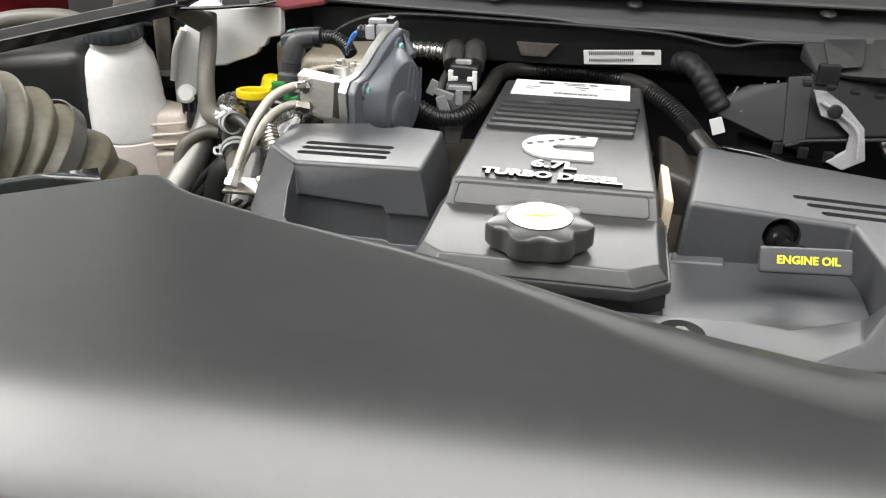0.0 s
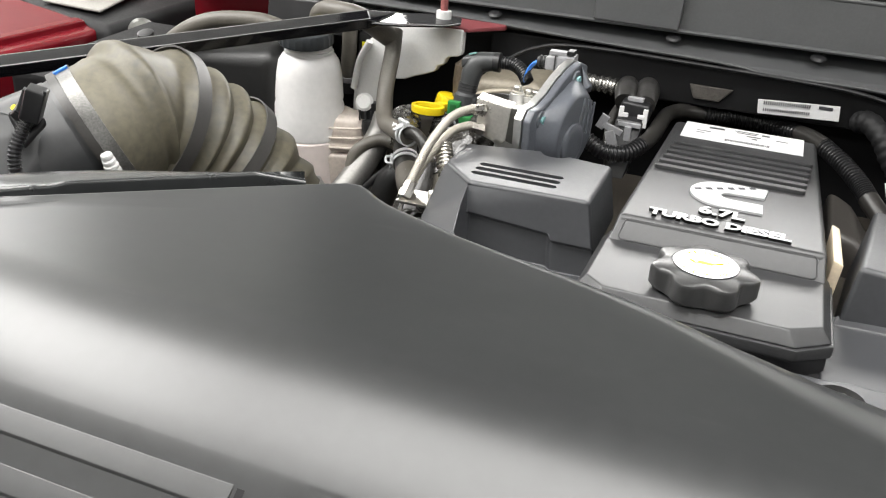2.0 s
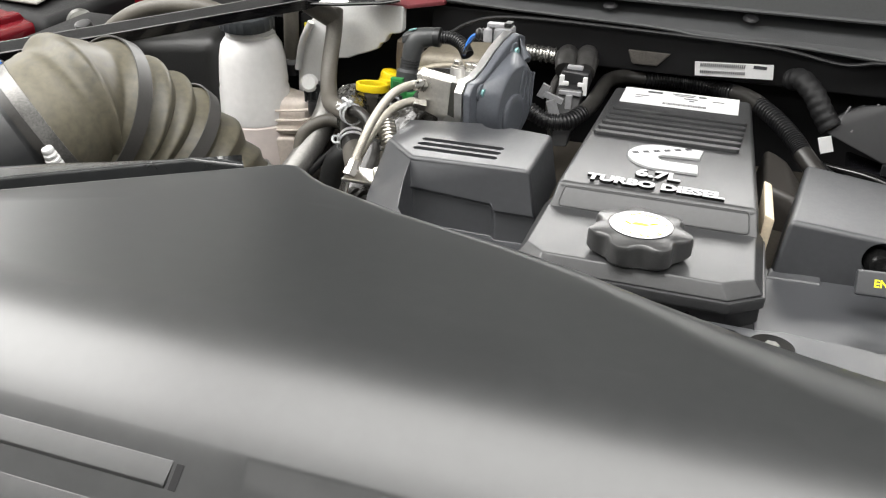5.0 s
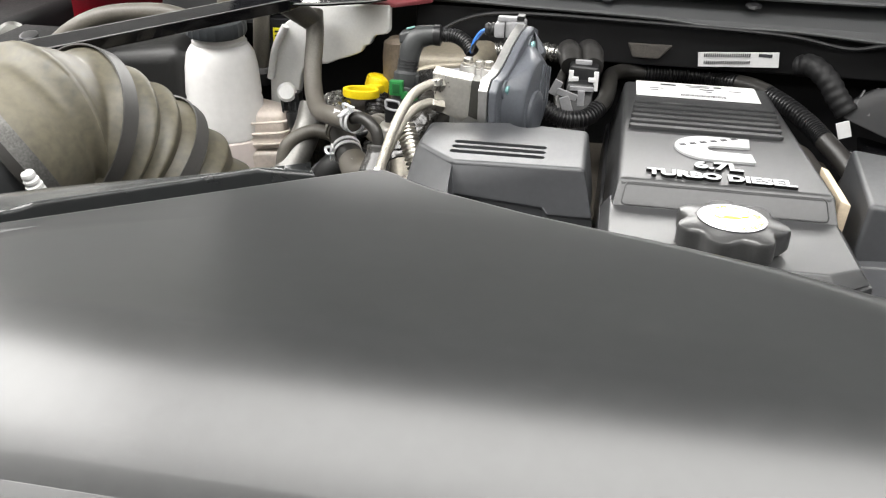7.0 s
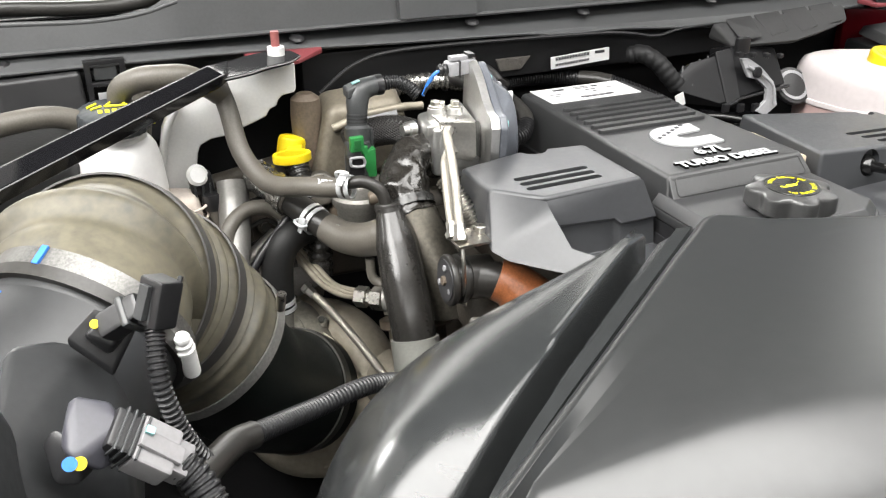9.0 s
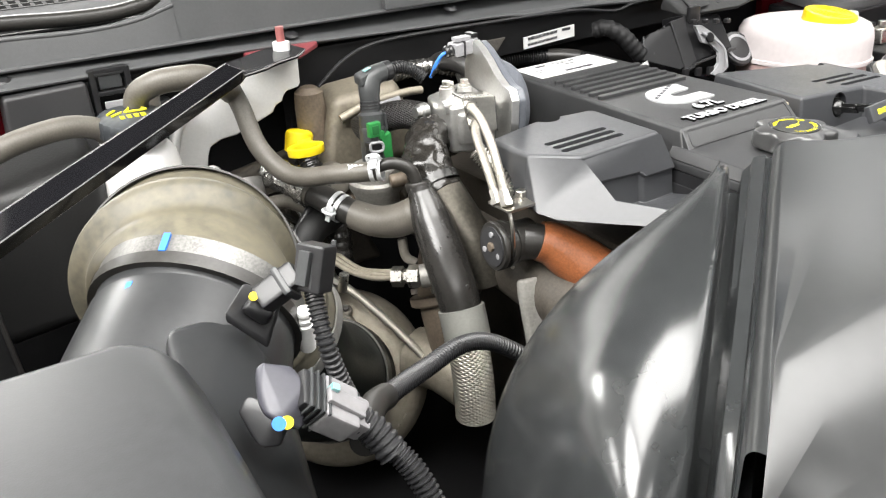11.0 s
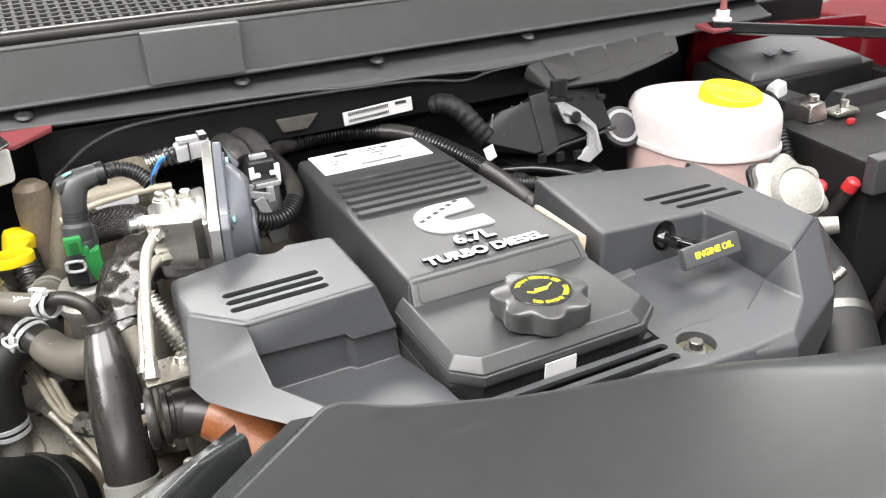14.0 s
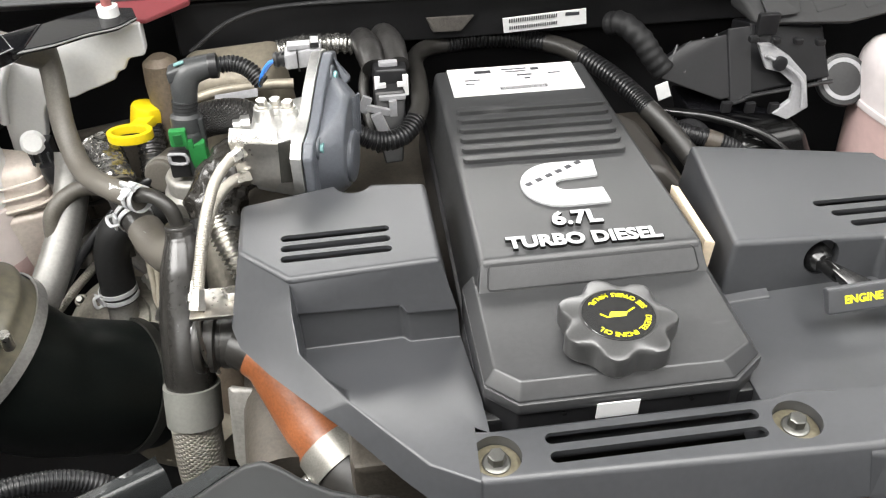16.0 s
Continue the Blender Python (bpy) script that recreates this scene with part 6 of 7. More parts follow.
part("trunk", tube([(-0.630, -0.232, -0.074), (-0.585, -0.200, -0.090), (-0.537, -0.17, -0.105), (-0.467, -0.131, -0.124), (-0.413, -0.115, -0.150), (-0.35, -0.12, -0.20)], 0.0096, 16, 6, ripple=0.0006, pitch=0.0042), BLACK, wire1)
nub = thing("valve_nub", (-0.645, -0.14, -0.03), "small ribbed white plastic valve beside the bellows", "valve")
part("stem", lathe([(0.008, -0.03), (0.0085, 0), (0.007, 0.002)], (-0.645, -0.140, -0.030), (-0.1, -0.3, 0.95), 16), WHITEPL, nub)
for k in range(3):
    part("ring", lathe([(0.0065, 0), (0.0095 - 0.001 * k, 0.002), (0.0095 - 0.001 * k, 0.005), (0.0065, 0.007)], Vector((-0.646, -0.142, -0.028)) + Vector((-0.1, -0.3, 0.95)) * (0.007 * k), (-0.1, -0.3, 0.95), 16), WHITEPL, nub)

# ---------- tanks, bar and clutter on the passenger side ----------
bot = thing("coolant_bottle", (-0.64, 0.37, -0.25), "white translucent coolant bottle with pink fluid low inside", "bottle")
part("lower_body", lathe([(0.0612, -0.218), (0.0625, -0.135), (0.059, -0.132)], (-0.655, 0.368, 0), (0, 0, 1), 40), mat("tinted_bottle_plastic", (0.72, 0.64, 0.61), 0.32, vary=0.06, scale=6), bot)
part("base", lathe([(0.05, -0.27), (0.061, -0.24), (0.0614, -0.217)], (-0.655, 0.368, 0), (0, 0, 1), 40), PINK, bot, "pinkish base of the bottle")
part("upper_body", lathe([(0.059, -0.133), (0.0625, -0.128), (0.0615, -0.075), (0.059, -0.068), (0.0605, -0.062), (0.0575, -0.02), (0.053, 0.002), (0.047, 0.012), (0.043, 0.016), (0.043, 0.021), (0.040, 0.022)], (-0.655, 0.368, 0), (0, 0, 1), 40), BOTTLE, bot)
CAPBLUE = mat("dark_cap_plastic", (0.034, 0.038, 0.042), 0.38, vary=0.15)
part("neck", lathe([(0.040, 0.02), (0.041, 0.036), (0.038, 0.038)], (-0.655, 0.366, 0), (0, 0, 1), 32), BOTTLE, bot)
bottle_cap = part("cap", lathe([(0.046, 0.036), (0.047, 0.039), (0.047, 0.052), (0.044, 0.058), (0.034, 0.061), (0.010, 0.063)], (-0.655, 0.360, 0), (0.05, -0.12, 1), 72, 24, 0.018), CAPBLUE, bot, "dark ribbed screw cap with yellow warning print")
CT = Matrix.Rotation(radians(7), 3, "X")
for ax0, ay0, ax1, ay1 in ((-0.004, 0.010, 0.010, 0.030), (0.010, 0.030, 0.024, 0.008), (-0.004, 0.010, 0.024, 0.008), (-0.022, 0.004, -0.008, 0.012), (-0.026, 0.012, -0.014, 0.022)):
    p0, p1 = (Vector((-0.657, 0.352, 0.0635)) + CT @ Vector((x_, y_ - 0.006, 0.0)) for x_, y_ in ((ax0, ay0), (ax1, ay1)))
    part("print_line", rod(p0, p1, 0.0016, 8), YINK, bottle_cap, "yellow warning print")
for k in range(4):
    part("print_bar", box(-0.668 + 0.009 * k, 0.342, 0.0612, 0.0055, 0.009, 0.0016, 0, CT), YINK, bottle_cap, "yellow warning print")
LOBE = mat("fluid_filled_lobe", (0.62, 0.55, 0.49), 0.36, vary=0.12, scale=12)
part("side_lobe", hull([(-0.62, 0.345, -0.085), (-0.555, 0.365, -0.088), (-0.555, 0.405, -0.085), (-0.62, 0.42, -0.08), (-0.62, 0.33, -0.15), (-0.548, 0.355, -0.15), (-0.548, 0.41, -0.15), (-0.62, 0.43, -0.15)], 0.012, 4), LOBE, bot)
part("side_lobe", hull([(-0.62, 0.33, -0.152), (-0.548, 0.355, -0.152), (-0.548, 0.41, -0.152), (-0.62, 0.43, -0.152), (-0.62, 0.34, -0.25), (-0.565, 0.365, -0.25), (-0.565, 0.40, -0.25), (-0.62, 0.42, -0.25)], 0.008, 3), LOBE, bot, "fluid tinted lower lobe")
for k in range(3):
    part("side_rib", tube([(-0.600, 0.338, -0.104 - 0.018 * k), (-0.556, 0.352, -0.102 - 0.018 * k), (-0.544, 0.372, -0.100 - 0.018 * k), (-0.546, 0.405, -0.098 - 0.018 * k)], 0.0022, 8, 5), LOBE, bot)
shroud = thing("white_tank_bracket", (-0.48, 0.43, -0.1), "white plastic tank panel with a stepped lower edge", "panel")
edge = [(-0.387, 0.082), (-0.388, 0.042), (-0.392, 0.037), (-0.410, 0.034), (-0.416, 0.028), (-0.419, 0.019), (-0.430, 0.015), (-0.435, 0.005), (-0.456, -0.004), (-0.474, -0.010), (-0.494, -0.019), (-0.519, -0.022), (-0.536, -0.030), (-0.541, -0.042), (-0.548, -0.078), (-0.566, -0.104), (-0.600, -0.110), (-0.597, -0.05), (-0.586, 0.000), (-0.566, 0.040), (-0.52, 0.075)]
part("sheet", prism([(x, 0.405 - 0.10 * (x + 0.38), z) for x, z in edge], [(x, 0.425 - 0.10 * (x + 0.38), z) for x, z in edge], 0.004, 3), WHITEPL, shroud)
part("rim", tube([(-0.594, 0.420, -0.05), (-0.582, 0.418, 0.00), (-0.562, 0.416, 0.038)], 0.006, 10, 5), WHITEPL, shroud)
tagged(part("silver_pipe", tube([(-0.505, 0.372, -0.075), (-0.51, 0.35, -0.11), (-0.525, 0.30, -0.16), (-0.555, 0.24, -0.215), (-0.59, 0.19, -0.26)], 0.0225, 20, 6), mat("dull_aluminium_pipe", (0.20, 0.195, 0.185), 0.40, metal=0.5, vary=0.15)), "bare aluminium pipe running down beside the bottle", "pipe")
fill = thing("filler_hose", (-0.615, 0.44, -0.06), "grey filler hose with a pale band going down beside the bottle", "hose")
part("hose", tube([(-0.606, 0.43, 0.075), (-0.609, 0.432, 0.03), (-0.615, 0.44, -0.01), (-0.621, 0.45, -0.05)], 0.0135, 16, 5), GREYHOSE, fill)
part("band", band((-0.619, 0.447, -0.040), (-0.1, 0.25, -0.95), 0.0138, 0.010, 0.002, 24), CONN, fill, "pale band")
part("end_collar", lathe([(0.0155, 0), (0.016, 0.004), (0.0155, 0.022), (0.012, 0.024)], (-0.620, 0.449, -0.046), (-0.1, 0.25, -0.95), 20), BLACK, fill)
relay = thing("relay_box", (-0.60, 0.49, 0.0), "small black box with a yellow warning label", "box")
part("box", box(-0.590, 0.500, 0.0, 0.056, 0.03, 0.07, 0.004), BLACK, relay)
part("label", box(-0.600, 0.484, 0.006, 0.020, 0.0016, 0.026, 0.0004), YINK, relay, "yellow warning label")
for k in range(3):
    part("print_bar", box(-0.600, 0.4828, -0.001 + 0.007 * k, 0.013, 0.0008, 0.0028, 0), INK, relay)
tee = thing("hose_tee", (-0.53, 0.37, -0.15), "pale grey hose joint with a round white cap", "fitting")
part("cap", lathe([(0.015, 0), (0.016, 0.006), (0.012, 0.010)], (-0.553, 0.384, -0.062), (0.2, -0.85, 0.4), 24), WHITEPL, tee)
part("cap_clip", hull([(-0.566, 0.376, -0.060), (-0.532, 0.378, -0.060), (-0.562, 0.378, -0.092), (-0.528, 0.380, -0.092), (-0.566, 0.40, -0.060), (-0.532, 0.40, -0.060), (-0.562, 0.395, -0.092), (-0.528, 0.395, -0.092)], 0.003), BLACK, tee)
for k in range(3):
    part("clip_leg", box(-0.558 + 0.011 * k, 0.374, -0.084, 0.003, 0.004, 0.022, 0.001), SENSGREY, tee)
part("collar", lathe([(0.016, 0), (0.018, 0.012), (0.016, 0.024)], (-0.535, 0.372, -0.088), (0.15, -0.1, -1), 18), BLACK, tee)
part("hose", tube([(-0.532, 0.370, -0.105), (-0.524, 0.362, -0.15), (-0.516, 0.345, -0.19), (-0.512, 0.325, -0.23)], 0.015, 16, 6), GREYHOSE, tee)

BAR_END = (-1.0, -0.008, 0.016)
bar = thing("strut_bar", (-0.42, 0.39, 0.09), "glossy black painted steel strut bar bolted by the cowl", "bar")
BAR_TOP = (-0.518, 0.322, 0.097)
bd = (Vector(BAR_END) - Vector(BAR_TOP)).normalized()
bn = bd.cross(Vector((0, 0, 1))).normalized()


def bar_shape(a, b, w0, w1, t):
    a, b = Vector(a), Vector(b)
    up = (Vector((0, 0, 1)) * 0.96 - bn * 0.28).normalized()
    side = (bn * 0.96 + Vector((0, 0, 1)) * 0.28).normalized()
    pts = []
    for p, w in ((a, w0), (b, w1)):
        for s1 in (-1, 1):
            for s2 in (-1, 1):
                pts.append(p + side * (s1 * w / 2) + up * (s2 * t / 2))
    return hull(pts, 0.003, 3)


part("arm", bar_shape(BAR_TOP, BAR_END, 0.030, 0.036, 0.020), PAINTBLK, bar)
# Thin rods in lighter grey draw the highlight on the black bar's edges.
EDGE_GLINT = mat("edge_glint_grey", (0.16, 0.16, 0.16), 0.2, spec=1.0)
side_ = (bn * 0.96 + Vector((0, 0, 1)) * 0.28).normalized()
up_ = (Vector((0, 0, 1)) * 0.96 - bn * 0.28).normalized()
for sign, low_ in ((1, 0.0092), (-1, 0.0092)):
    part("bar_glint", rod(Vector(BAR_TOP) + side_ * (sign * 0.0143) + up_ * low_, Vector(BAR_END) + side_ * (sign * 0.0172) + up_ * low_, 0.0008, 8), EDGE_GLINT, bar, "pale line drawn as the highlight on the edge")
tab_ring = [(-0.512, 0.310, 0.090), (-0.470, 0.330, 0.089), (-0.440, 0.352, 0.089), (-0.405, 0.362, 0.091), (-0.384, 0.384, 0.093), (-0.392, 0.410, 0.095), (-0.430, 0.418, 0.095), (-0.470, 0.395, 0.095), (-0.502, 0.362, 0.098)]
part("knuckle", hull([Vector(BAR_TOP) + side_ * a_ + up_ * b_ + bd * 0.006 for a_ in (-0.0165, 0.0165) for b_ in (-0.0095, 0.0098)] + [Vector(p) + Vector((0.012, 0.010, z_)) for p in (tab_ring[0], tab_ring[8]) for z_ in (0.0, 0.0075)], 0.003, 3), PAINTBLK, bar)
part("tab", prism(tab_ring, [(x, y, z + 0.006) for x, y, z in tab_ring], 0.002), PAINTBLK, bar)
# The tab's edge highlight, drawn as a pale rod too.
part("tab_glint", tube([(x, y, z + 0.004) for x, y, z in tab_ring[:5]], 0.0012, 8, 5), EDGE_GLINT, bar, "pale line drawn as the highlight on the edge")
pin = thing("hinge_stud", (-0.417, 0.392, 0.095), "red threaded stud with a white nylon nut", "stud", "studs")
part("nut", lathe([(0.017, 0), (0.017, 0.004), (0.0125, 0.005), (0.0125, 0.018), (0.010, 0.019)], (-0.417, 0.392, 0.094), (0, 0, 1), 20), WHITEPL, pin)
part("thread", rod((-0.417, 0.392, 0.11), (-0.417, 0.392, 0.134), 0.0062, 14), mat("red_thread", (0.26, 0.085, 0.08), 0.5), pin, "red painted thread")
PINKRED = mat("pale_red_paint", (0.17, 0.035, 0.04), 0.4)
tagged(part("red_corner_bracket", hull([(-0.44, 0.415, 0.084), (-0.33, 0.455, 0.088), (-0.38, 0.41, 0.084), (-0.45, 0.47, 0.09), (-0.33, 0.47, 0.09), (-0.44, 0.415, 0.078), (-0.33, 0.455, 0.08), (-0.38, 0.41, 0.078), (-0.45, 0.47, 0.08), (-0.33, 0.47, 0.08)], 0.002), PINKRED), "red painted body bracket under the cowl", "bracket")
copy_thing(pin, pose(0.823, 0.416, 0.088))
bar2 = thing("strut_bar", (0.82, 0.42, 0.08), "glossy black painted steel strut bar bolted by the cowl", "bar")
bn = Vector((-0.33, -0.94, 0)).normalized()
part("arm", bar_shape((0.80, 0.425, 0.075), (1.55, 0.16, 0.0), 0.045, 0.05, 0.02), PAINTBLK, bar2)
part("tab", hull([(0.785, 0.395, 0.07), (0.85, 0.39, 0.07), (0.78, 0.44, 0.072), (0.86, 0.44, 0.072), (0.785, 0.395, 0.078), (0.85, 0.39, 0.078), (0.78, 0.44, 0.082), (0.86, 0.44, 0.082)], 0.003), PINKRED, bar2)

# dark tank and hoses behind the bar
tank2 = thing("black_tank", (-0.75, 0.40, -0.1), "dark grey plastic tank behind the strut bar", "tank")
part("body", hull([(-0.90, 0.30, -0.2), (-0.70, 0.33, -0.2), (-0.90, 0.50, -0.2), (-0.70, 0.50, -0.2), (-0.88, 0.31, 0.00), (-0.705, 0.330, 0.012), (-0.88, 0.45, 0.03), (-0.70, 0.45, 0.035)], 0.025, 4), mat("dark_grey_tank", (0.014, 0.014, 0.014), 0.45, vary=0.15, bump=0.3, bscale=300), tank2)
part("rear_box", hull([(-0.80, 0.45, -0.05), (-0.675, 0.45, -0.05), (-0.80, 0.50, -0.05), (-0.675, 0.50, -0.05), (-0.79, 0.455, 0.085), (-0.682, 0.455, 0.088), (-0.79, 0.50, 0.085), (-0.682, 0.50, 0.088)], 0.006, 3), mat("matt_box_plastic", (0.022, 0.022, 0.023), 0.5), tank2)
tagged(part("grey_transfer_hose", tube([(-0.95, 0.30, -0.06), (-0.90, 0.305, 0.01), (-0.83, 0.318, 0.054), (-0.75, 0.345, 0.062), (-0.705, 0.358, 0.052), (-0.685, 0.362, 0.035)], 0.0145, 18, 6), GREYHOSE), "grey rubber hose lying over the dark tank", "hose")
tagged(part("grey_transfer_hose", tube([(-0.640, 0.385, 0.045), (-0.637, 0.372, 0.078), (-0.615, 0.356, 0.094), (-0.585, 0.348, 0.097), (-0.550, 0.352, 0.092), (-0.52, 0.37, 0.07), (-0.505, 0.385, 0.055)], 0.0165, 18, 6), GREYHOSE), "grey hose bent behind the strut bar", "hose")
fuse = thing("relay_clip", (-0.648, 0.47, 0.06), "black relay holder clipped below the cowl", "relay")
for sx in (-0.024, 0.024):
    part("post", hull([(-0.648 + sx + e, y, z) for e in (-0.004, 0.004) for y in (0.462, 0.476) for z in (0.030, 0.100)], 0.001), BLACK, fuse)
for sz in (0.032, 0.066, 0.098):
    part("crossbar", box(-0.648, 0.468, sz, 0.046, 0.012, 0.006, 0.001), BLACK, fuse)
part("relay", box(-0.648, 0.474, 0.082, 0.032, 0.014, 0.022, 0.002), SENSGREY, fuse)
part("tongue", box(-0.648, 0.460, 0.050, 0.030, 0.004, 0.010, 0.001), CONN, fuse)
tagged(part("rear_body_panel", hull([(-1.0, 0.515, -0.1), (-0.745, 0.515, -0.1), (-1.0, 0.53, -0.1), (-0.745, 0.53, -0.1), (-1.0, 0.515, 0.095), (-0.745, 0.515, 0.09), (-1.0, 0.53, 0.095), (-0.745, 0.53, 0.09)], 0.004), RED), "dark red painted body panel under the cowl", "panel")
side = thing("battery_tray", (-0.95, 0.2, -0.1), "black box with a red cover beside the fender", "box")
part("box", hull([(-1.02, 0.05, -0.3), (-0.86, 0.05, -0.3), (-1.02, 0.42, -0.3), (-0.86, 0.42, -0.3), (-1.02, 0.06, 0.0), (-0.88, 0.08, -0.01), (-1.02, 0.40, 0.02), (-0.88, 0.40, 0.02)], 0.012), DARK, side)
part("knob", lathe([(0.014, 0), (0.014, 0.02), (0.009, 0.022)], (-0.90, 0.25, 0.02), (0, -0.3, 1), 16), BLACK, side)

# ---------- right side of the bay ----------
tank = thing("brake_fluid_tank", (0.68, 0.27, -0.2), "milky white fluid tank with a yellow cap and pink fluid", "tank")
TC = [(0.582, 0.245), (0.572, 0.33), (0.60, 0.395), (0.68, 0.395), (0.765, 0.345), (0.785, 0.24), (0.752, 0.178), (0.69, 0.165), (0.62, 0.19)]


TC = [(p.x, p.y) for p in curve_points([(x, y, 0) for x, y in TC + TC[:1]], 4)[:-1]]


def scaled(poly, f, z):
    cx, cy = sum(p[0] for p in poly) / len(poly), sum(p[1] for p in poly) / len(poly)
    return [(cx + (x - cx) * f, cy + (y - cy) * f, z) for x, y in poly]


part("lower_body", prism(scaled(TC, 0.9, -0.24), scaled(TC, 0.97, -0.075), 0), PINK, tank, "pinkish lower half of the tank")
part("seam", prism(scaled(TC, 1.02, -0.078), scaled(TC, 1.02, -0.068), 0.002, 2), MILK, tank)
part("upper_body", hull(scaled(TC, 0.99, -0.068) + scaled(TC, 0.985, -0.03) + scaled(TC, 0.97, -0.016) + scaled(TC, 0.91, -0.002) + scaled(TC, 0.82, 0.004) + scaled(TC, 0.5, 0.006), 0), MILK, tank)
lid = part("cap", lathe([(0.049, 0.0), (0.052, 0.003), (0.052, 0.019), (0.050, 0.023), (0.044, 0.0245), (0.043, 0.0235), (0.001, 0.0235)], (0.695, 0.250, -0.004), (0.05, -0.14, 1), 48), YELLOW, tank, "yellow screw cap")
for k in range(4):
    part("raised_ring", band((0.696, 0.247, 0.0200), (0.05, -0.14, 1), 0.012 + 0.009 * k, 0.0016, 0.002, 36), YELLOW, lid)

CONNBLK = mat("matt_black_connector", (0.010, 0.010, 0.011), 0.38, spec=0.25)
conn_box = thing("harness_connector", (0.42, 0.36, -0.05), "large black bulkhead connector with a pale locking lever", "connector")
part("tapered_body", hull([(0.288, 0.372, -0.012), (0.288, 0.36, -0.03), (0.37, 0.335, -0.058), (0.385, 0.335, -0.055), (0.39, 0.38, 0.022), (0.33, 0.385, 0.012), (0.39, 0.41, -0.03), (0.30, 0.40, -0.02)], 0.004), CONNBLK, conn_box)
part("collar", hull([(0.382, 0.33, -0.06), (0.412, 0.327, -0.055), (0.382, 0.38, 0.028), (0.415, 0.375, 0.033), (0.382, 0.42, 0.0), (0.415, 0.42, 0.0), (0.382, 0.40, -0.06), (0.415, 0.40, -0.06)], 0.003), CONNBLK, conn_box)
part("block", hull([(0.41, 0.335, -0.05), (0.53, 0.345, -0.04), (0.41, 0.375, 0.036), (0.52, 0.378, 0.022), (0.41, 0.43, 0.02), (0.53, 0.43, 0.01), (0.41, 0.42, -0.07), (0.54, 0.42, -0.07)], 0.004), CONNBLK, conn_box)
LEVER = [(0.411, 0.019), (0.43, 0.018), (0.458, 0.0), (0.485, -0.027), (0.493, -0.07), (0.464, -0.085), (0.441, -0.075), (0.466, -0.059), (0.468, -0.038), (0.447, -0.02), (0.426, -0.014)]
part("lever", prism([(x, 0.338 + 0.25 * (z + 0.03), z) for x, z in LEVER], [(x, 0.330 + 0.25 * (z + 0.03), z) for x, z in LEVER], 0.0015), CONN, conn_box, "pale grey locking lever")
part("lever_rib", tube([(0.422, 0.336, 0.006), (0.452, 0.330, -0.010), (0.476, 0.322, -0.032), (0.480, 0.314, -0.066)], 0.003, 8, 6), CONN, conn_box, "pale grey locking lever")
part("lever_pivot", lathe([(0.010, 0), (0.010, 0.004), (0.006, 0.006)], (0.442, 0.333, -0.006), (0, -1, 0.25), 18), CONNBLK, conn_box)
part("round_seal", lathe([(0.036, 0), (0.038, 0.006), (0.036, 0.010), (0.022, 0.012)], (0.553, 0.355, -0.052), (-0.1, -0.75, 0.6), 32), BLACK, conn_box)
part("seal_ring", band(Vector((0.553, 0.355, -0.052)) + Vector((-0.1, -0.75, 0.6)) * 0.0115, (-0.1, -0.75, 0.6), 0.024, 0.002, 0.006, 32), CONN, conn_box)
for k in range(4):
    part("latch", box(0.40 + 0.032 * k, 0.338, 0.030 - 0.004 * k, 0.012, 0.010, 0.008, 0.002), BLACK, conn_box)
    part("rib", hull([(0.300 + 0.02 * k, 0.366 - 0.006 * k, -0.016 - 0.008 * k), (0.304 + 0.02 * k, 0.365 - 0.006 * k, -0.016 - 0.008 * k), (0.315 + 0.018 * k, 0.385, 0.008 + 0.004 * k), (0.319 + 0.018 * k, 0.385, 0.008 + 0.004 * k), (0.31 + 0.018 * k, 0.39, -0.01), (0.31 + 0.018 * k, 0.38, -0.02)], 0.001), BLACK, conn_box)
part("seam_line", tube([(0.384, 0.327, -0.058), (0.400, 0.328, -0.054), (0.413, 0.330, -0.05), (0.53, 0.338, -0.042)], 0.003, 8, 5), BLACK, conn_box)
part("bracket", hull([(0.33, 0.34, -0.07), (0.47, 0.325, -0.08), (0.34, 0.36, -0.16), (0.45, 0.34, -0.16), (0.33, 0.42, -0.07), (0.45, 0.42, -0.16)], 0.004), PAINTBLK, conn_box)
for k in range(3):
    part("tab", box(0.375 + 0.035 * k, 0.326, -0.062 - 0.004 * k, 0.014, 0.008, 0.016, 0.002), BLACK, conn_box)
tagged(part("wrapped_cable", tube([(0.232, 0.432, 0.024), (0.246, 0.414, 0.030), (0.266, 0.392, 0.016), (0.280, 0.378, -0.004), (0.296, 0.368, -0.024)], 0.0160, 16, 6, ripple=0.0006, pitch=0.012), mat("soft_tape", (0.009, 0.009, 0.0095), 0.55, spec=0.25)), "black tape wrapped cable bundle with a pale tag", "cable")
tagged(part("cable_tag", box(0.292, 0.352, -0.044, 0.018, 0.002, 0.024, 0, Matrix.Rotation(radians(-20), 3, "Y")), LABEL), "small white cable tag with faint print", "tag")
under = thing("fuel_line_cluster", (0.40, 0.30, -0.15), "black plastic covers and conduits below the bulkhead connector", "pipes")
part("cover", hull([(0.36, 0.27, -0.16), (0.52, 0.29, -0.16), (0.37, 0.34, -0.16), (0.50, 0.36, -0.16), (0.385, 0.285, -0.10), (0.49, 0.30, -0.095), (0.39, 0.33, -0.09), (0.48, 0.35, -0.085)], 0.014, 4), GLOSSBLK, under)
part("cylinder", lathe([(0.026, -0.05), (0.028, -0.02), (0.028, 0.015), (0.022, 0.022), (0.010, 0.024)], (0.325, 0.315, -0.105), (0.2, -0.35, 0.9), 28), BLACK, under)
